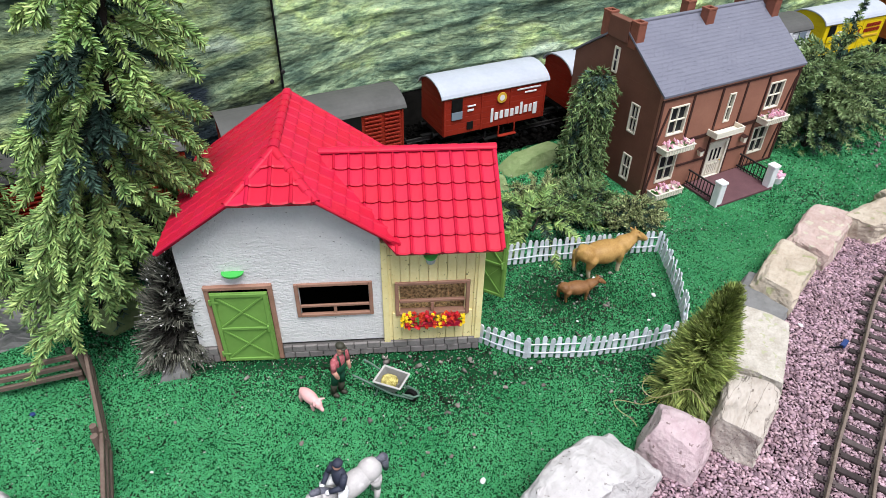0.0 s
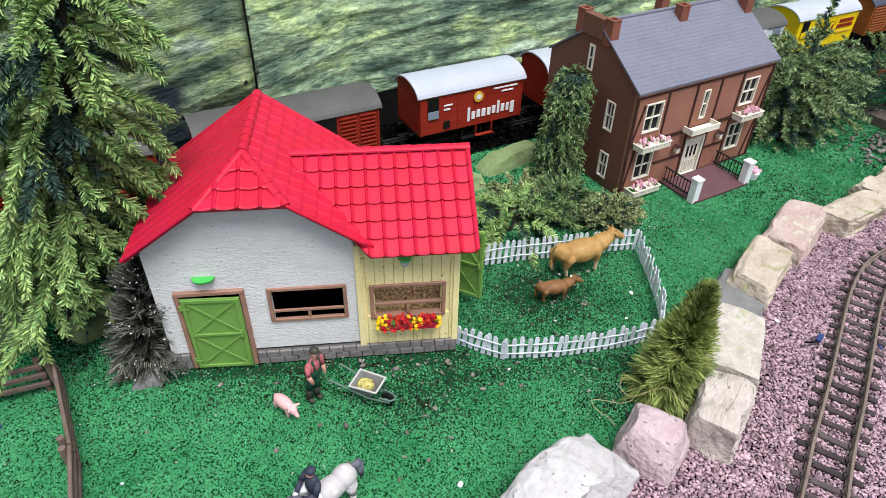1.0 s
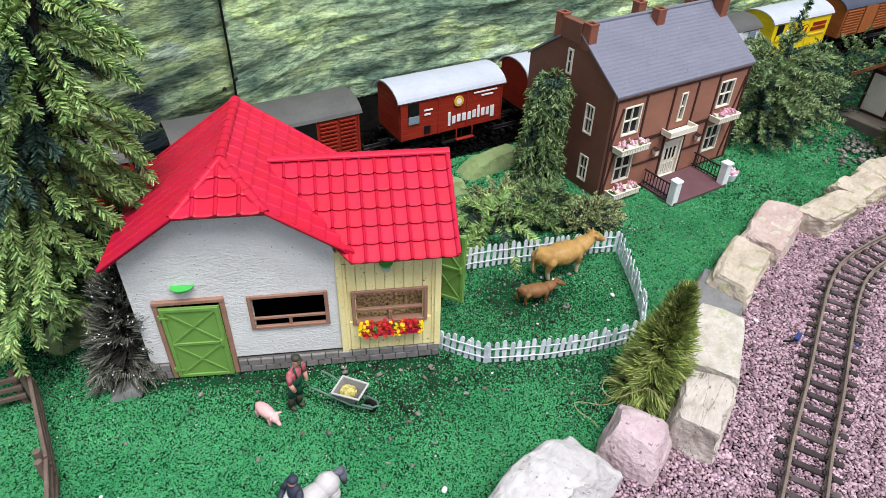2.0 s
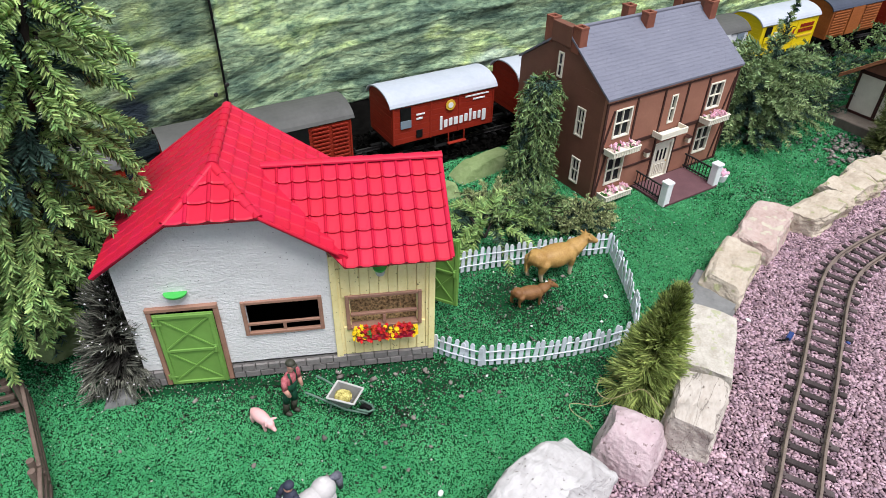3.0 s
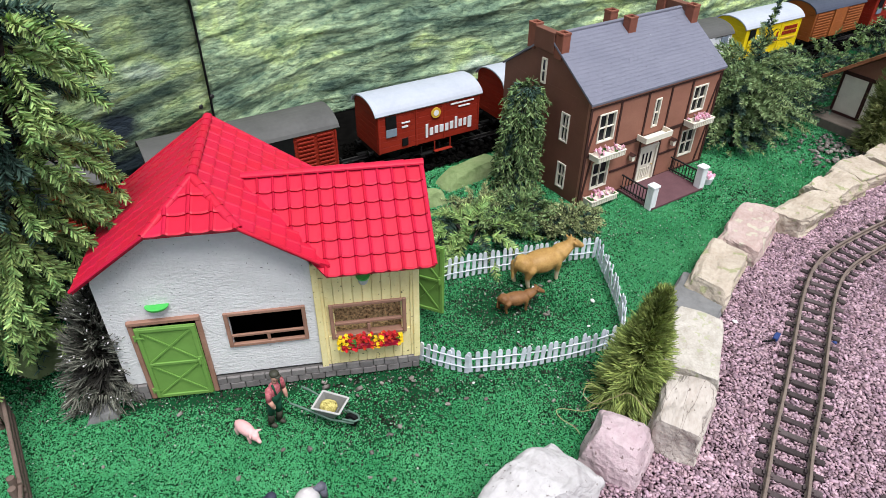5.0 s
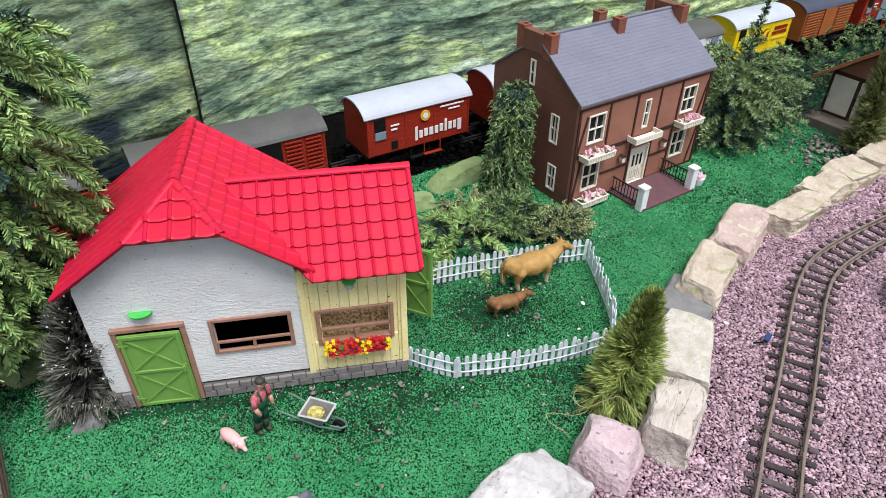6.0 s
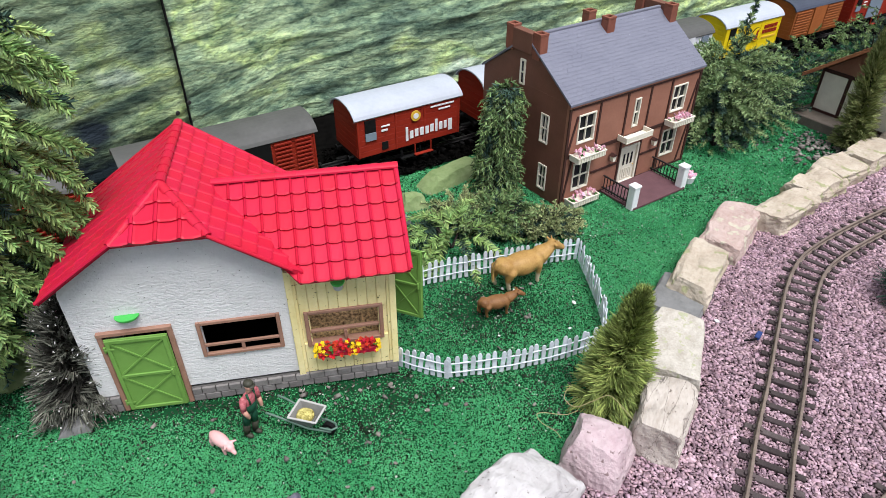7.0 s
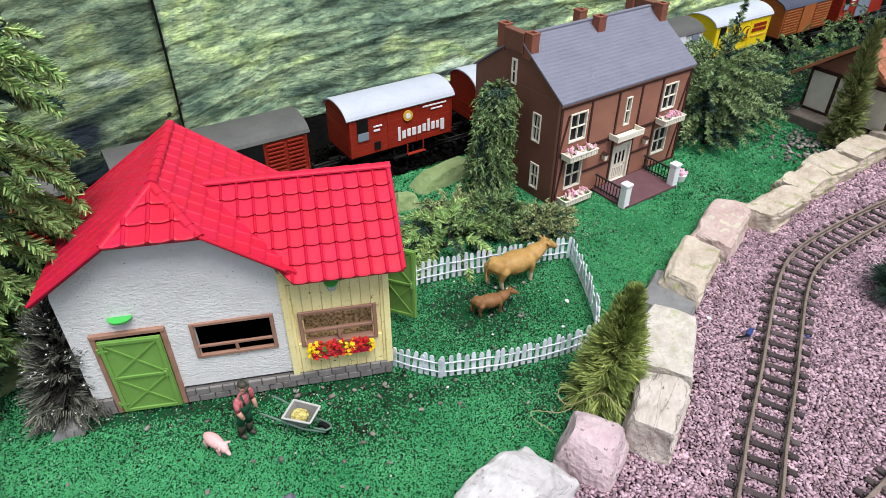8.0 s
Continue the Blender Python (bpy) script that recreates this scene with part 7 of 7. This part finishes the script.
def horse(x, y, angle, s):
    bm = bmesh.new()
    ell(bm, (0, 0, 0.80 * s), (0.46 * s, 0.20 * s, 0.21 * s), sub=3)
    ell(bm, (-0.34 * s, 0, 0.84 * s), (0.22 * s, 0.20 * s, 0.21 * s), sub=3)
    ell(bm, (0.34 * s, 0, 0.82 * s), (0.18 * s, 0.17 * s, 0.22 * s), sub=2)
    limb(bm, [(0.40 * s, 0, 0.92 * s), (0.62 * s, 0, 1.12 * s), (0.74 * s, 0, 1.20 * s)], [0.16 * s, 0.10 * s, 0.08 * s])
    limb(bm, [(0.74 * s, 0, 1.20 * s), (0.95 * s, 0, 1.02 * s)], [0.085 * s, 0.05 * s])
    for e in (-1, 1):
        limb(bm, [(0.32 * s, e * 0.10 * s, 0.68 * s), (0.38 * s + 0.05 * e * s, e * 0.10 * s, 0.36 * s), (0.34 * s + 0.06 * e * s, e * 0.10 * s, 0.03 * s)], [0.09 * s, 0.05 * s, 0.05 * s])
        limb(bm, [(-0.36 * s, e * 0.11 * s, 0.74 * s), (-0.46 * s + 0.05 * e * s, e * 0.11 * s, 0.40 * s), (-0.42 * s + 0.06 * e * s, e * 0.11 * s, 0.03 * s)], [0.13 * s, 0.055 * s, 0.05 * s])
    limb(bm, [(-0.52 * s, 0, 0.95 * s), (-0.64 * s, 0, 0.90 * s), (-0.68 * s, 0, 0.55 * s)], [0.05 * s, 0.085 * s, 0.05 * s], 1)
    limb(bm, [(0.42 * s, 0, 1.06 * s), (0.60 * s, 0, 1.24 * s), (0.72 * s, 0, 1.30 * s)], [0.05 * s, 0.06 * s, 0.05 * s], 1)
    return single("toy_horse", bm, [HORSE, MANE], pose(x, y, 0, 0, 0, angle), "dapple-grey plastic toy horse with dark mane and tail", "toy animal", "toy farm animals", smooth=True)


HX0, HY0, HANG, HSZ = -0.080, 0.386, 218, 0.064
horse(HX0, HY0, HANG, HSZ)


def rider(x, y, angle, z):
    bm = bmesh.new()
    ell(bm, (0, 0, z + 0.018), (0.0080, 0.0110, 0.0170), mi=0, sub=2)
    ell(bm, (0.001, 0, z + 0.0395), (0.0052, 0.0048, 0.0060), mi=2, sub=2)
    ell(bm, (0.0, 0, z + 0.0430), (0.0062, 0.0060, 0.0046), mi=0, sub=2)
    for e in (-1, 1):
        limb(bm, [(0.0, e * 0.0105, z + 0.029), (0.006, e * 0.0135, z + 0.018), (0.018, e * 0.006, z + 0.014)], [0.0042, 0.0036, 0.0028], 0)
        ell(bm, (0.0195, e * 0.0055, z + 0.0140), (0.0036, 0.0032, 0.0030), mi=1, sub=1)
        limb(bm, [(0.002, e * 0.009, z + 0.006), (0.012, e * 0.0185, z - 0.006)], [0.0064, 0.0048], 1)
        limb(bm, [(0.012, e * 0.0185, z - 0.006), (0.007, e * 0.0195, z - 0.026)], [0.0046, 0.0036], 0)
    return single("toy_rider", bm, [NAVY, WHITE, SKIN], pose(x, y, z * 0.1, 0, 0, angle) @ Matrix.Scale(0.90, 4), "plain toy rider in navy jacket and white breeches on the horse", "figurine", smooth=True)


rider(HX0 + 0.014 * math.cos(radians(HANG)), HY0 + 0.014 * math.sin(radians(HANG)), HANG, 0.0625)


# ---- wheelbarrow ----
wb = thing("wheelbarrow", pose(-0.037, 0.547, 0.0, 0, 0, -29) @ Matrix.Scale(0.90, 4), "toy wheelbarrow with beige tray full of straw and green frame", "wheelbarrow")
bm = bmesh.new()
top = [(-0.019, -0.0165, 0.031), (0.021, -0.0150, 0.033), (0.021, 0.0150, 0.033), (-0.019, 0.0165, 0.031)]
low = [(-0.011, -0.0105, 0.014), (0.010, -0.0095, 0.014), (0.010, 0.0095, 0.014), (-0.011, 0.0105, 0.014)]
to, lo = [bm.verts.new(p) for p in top], [bm.verts.new(p) for p in low]
ti = [bm.verts.new((p[0] * 0.90 + 0.0001, p[1] * 0.89, p[2])) for p in top]
li = [bm.verts.new((p[0] * 0.88, p[1] * 0.86, p[2] + 0.0014)) for p in low]
for i in range(4):
    j = (i + 1) % 4
    bm.faces.new((lo[i], lo[j], to[j], to[i]))
    bm.faces.new((ti[i], ti[j], li[j], li[i]))
    bm.faces.new((to[i], to[j], ti[j], ti[i]))
bm.faces.new(lo[::-1])
bm.faces.new(li)
tray = part("tray", bm, BARROW, wb, "beige-grey plastic tray")
bm = bmesh.new()
for i in range(4):
    cyl(bm, top[i], top[(i + 1) % 4], 0.0015, n=8)
    ell(bm, top[i], (0.0015, 0.0015, 0.0015), sub=1)
part("rim", bm, BARROW_RIM, tray, "pale rolled rim")
bm = bmesh.new()
g = bmesh.ops.create_icosphere(bm, subdivisions=3, radius=1.0)
for v in bm.verts:
    v.co = Vector((v.co.x * 0.0125 - 0.003, v.co.y * 0.0110, 0.023 + max(-0.004, v.co.z * 0.008))) * 1.0
    v.co += noise.noise_vector(v.co * 500) * 0.0016
part("straw", bm, STRAW, wb, "heap of yellow straw")
for e in (-1, 1):
    bm = bmesh.new()
    limb(bm, [(-0.052, e * 0.016, 0.028), (-0.040, e * 0.0155, 0.026), (0.006, e * 0.0115, 0.0125), (0.036, e * 0.006, 0.0105)], [0.0016, 0.0016, 0.0016, 0.0014])
    limb(bm, [(-0.014, e * 0.0130, 0.0165), (-0.018, e * 0.0150, 0.0012)], [0.0014, 0.0014])
    part("handle", bm, BARROW_GREEN, wb, "grey-green tubular handle")
bm = bmesh.new()
limb(bm, [(0.022, -0.008, 0.016), (0.038, -0.006, 0.015), (0.043, 0.0, 0.015), (0.038, 0.006, 0.015), (0.022, 0.008, 0.016)], [0.0014] * 5)
part("bumper", bm, BARROW_GREEN, wb)
bm = bmesh.new()
cyl(bm, (0.031, -0.0028, 0.0095), (0.031, 0.0028, 0.0095), 0.0095, n=20)
wheel = part("wheel", bm, BLACK, wb, "black wheel")
bm = bmesh.new()
cyl(bm, (0.031, -0.0034, 0.0095), (0.031, 0.0034, 0.0095), 0.0045, n=14)
part("hub", bm, BARROW_GREEN, wheel)


# ---- half-timbered cottage by the far edge ----
cot = thing("cottage", pose(1.229, 1.067, 0.02, 0, 0, 20.5), "white half-timbered cottage with a brown tiled roof", "house")
bm = bmesh.new()
bx(bm, (0.0, 0.0, 0), (0.30, 0.20, 0.095))
part("wall", bm, CREAM, cot, "cream plaster wall")
bm = bmesh.new()
prism(bm, [(0.0, 0.0952), (0.20, 0.0952), (0.10, 0.17)], "x", 0.001, 0.299)
part("gable", bm, HOUSE_WALL, cot, "brown boarded gable")
for lo3, hi3 in (((-0.002, -0.002, 0), (0.30, 0.004, 0.006)), ((-0.002, -0.002, 0.092), (0.30, 0.004, 0.100)), ((-0.002, -0.002, 0.006), (0.006, 0.006, 0.092)), ((0.085, -0.002, 0.006), (0.093, 0.004, 0.092)), ((0.19, -0.002, 0.006), (0.198, 0.004, 0.092)),
                 ((-0.002, 0.006, 0.0), (0.004, 0.2, 0.006)), ((-0.002, 0.006, 0.092), (0.004, 0.2, 0.100)), ((-0.002, 0.065, 0.006), (0.004, 0.073, 0.092)), ((-0.002, 0.13, 0.006), (0.004, 0.138, 0.092)), ((-0.002, 0.194, 0.006), (0.004, 0.2, 0.092))):
    bm = bmesh.new()
    bx(bm, lo3, hi3, 0, 0.0006)
    part("timber", bm, TIMBER, cot)
for s in (-1, 1):
    bm = bmesh.new()
    e, top_z = 0.10 + s * 0.128, 0.178
    a = [bm.verts.new(p) for p in ((-0.03, 0.10, top_z), (0.33, 0.10, top_z), (0.33, e, 0.082), (-0.03, e, 0.082))]
    c = [bm.verts.new(v.co - Vector((0, 0, 0.006))) for v in a]
    bm.faces.new(a)
    bm.faces.new(c[::-1])
    for i in range(4):
        bm.faces.new((a[i], a[(i + 1) % 4], c[(i + 1) % 4], c[i]))
    rf = part("roof", bm, BROWN_ROOF, cot, "brown tiled roof slope")
    up = Vector((0, 0.10 - e, top_z - 0.082))
    m0 = slope_pose((-0.03, e, 0.082), (1, 0, 0), up) if s < 0 else slope_pose((0.33, e, 0.082), (-1, 0, 0), up)
    bmt = bmesh.new()
    w, h = 0.36 / 18, up.length / 8
    bx(bmt, (0.0004, -0.001, 0.0002), (w - 0.0004, h, 0.0022), 0, 0.0006)
    me = to_mesh("roof_tile", bmt, BROWN_ROOF)
    for i in range(18):
        for j in range(8):
            piece("roof_tile", me, rf, m0 @ pose(i * w, j * h, 0.001, -4, 0, 0))
bm = bmesh.new()
bx(bm, (-0.05, -0.065, -0.03), (0.36, 0.22, -0.0005), 0, 0.002)
part("terrace", bm, PAVE, cot, "brown-grey paved terrace")


# ---- small litter on lawn and gravel ----
def pebble(x, y, s, m, label, seed, z=0.0):
    bm = bmesh.new()
    bmesh.ops.create_icosphere(bm, subdivisions=2, radius=1.0)
    for v in bm.verts:
        d = 1 + 0.25 * noise.noise(v.co * 1.6 + Vector((seed, 0, 0)))
        v.co = Vector((v.co.x * s * d, v.co.y * s * 0.75 * d, v.co.z * s * 0.5 * d + s * 0.3))
    single("pebble", bm, m, pose(x, y, z - 0.001, 0, 0, seed * 37), label, "pebble", "pebbles on the lawn")


r = random.Random(12)
for i, (x, y) in enumerate(((-0.096, 0.509), (-0.145, 0.478), (-0.062, 0.451), (0.060, 0.475), (0.003, 0.454), (0.030, 0.447), (-0.005, 0.425), (0.045, 0.52),
                            (0.11, 0.545), (0.135, 0.55), (0.16, 0.545), (0.10, 0.57), (-0.30, 0.52), (0.03, 0.595), (0.055, 0.60), (0.07, 0.597), (0.20, 0.655), (0.285, 0.69), (0.255, 0.735), (0.315, 0.765))):
    pebble(x, y, r.uniform(0.0024, 0.0042), PEBBLE, "small dull brown-grey pebble on the lawn", i + 1)
for i, (x, y, s) in enumerate(((0.062, 0.412, 0.0042), (0.366, 0.708, 0.0042), (0.558, 0.628, 0.0042), (-0.31, 0.452, 0.0022), (0.15, 0.575, 0.0022), (0.285, 0.755, 0.0030), (0.268, 0.762, 0.0028), (0.235, 0.66, 0.0022), (0.34, 0.655, 0.0026))):
    pebble(x, y, s, PEBBLE_WHITE, "small white stone chip", i + 60)
pebble(-0.475, 0.545, 0.004, BLUE, "small blue plastic scrap on the lawn", 82)
pebble(0.672, 0.560, 0.0035, BLUE, "small blue plastic scrap in the gravel", 81, 0.004)
clip = thing("wire_joiner", pose(0.592, 0.580, 0.006, 0, 0, 40), "small blue plastic wire joiner beside the track", "connector")
bm = bmesh.new()
bx(bm, (-0.008, -0.0035, 0), (0.008, 0.0035, 0.006), 0, 0.001)
part("sleeve", bm, BLUE, clip, "blue plastic sleeve")
bm = bmesh.new()
limb(bm, [(-0.008, 0, 0.003), (-0.016, 0.004, 0.004), (-0.020, 0.012, 0.001)], [0.0014] * 3)
part("wire", bm, BLACK, clip)


def dry_stalk(pts, label):
    P = [Vector(pts[0])] + [Vector(p) for p in pts] + [Vector(pts[-1])]
    line = []
    for a, b, c, d in zip(P, P[1:], P[2:], P[3:]):
        for k in range(8):
            t = k / 8
            line.append(0.5 * (2 * b + (c - a) * t + (2 * a - 5 * b + 4 * c - d) * t * t + (3 * b - a - 3 * c + d) * t ** 3))
    bm = bmesh.new()
    tube(bm, line + [P[-1]], 0.0005, 5)
    single("dry_stalk", bm, STALK, Matrix.Identity(4), label, "stalk", "dry stalks by the bush")


STALK = mat("dry_straw_stalk", (0.42, 0.36, 0.20), (0.32, 0.26, 0.14), 80, 0.7)
dry_stalk([(0.300, 0.540, 0.012), (0.285, 0.527, 0.016), (0.279, 0.512, 0.018), (0.288, 0.498, 0.020), (0.306, 0.492, 0.034), (0.322, 0.486, 0.046), (0.333, 0.471, 0.040), (0.345, 0.458, 0.026)], "thin dry stalk curling from the bush over the stones")
dry_stalk([(0.292, 0.500, 0.010), (0.275, 0.500, 0.006), (0.252, 0.506, 0.008), (0.240, 0.504, 0.010), (0.243, 0.494, 0.006), (0.256, 0.480, 0.004), (0.260, 0.470, 0.002)], "thin dry stalk looped on the lawn")
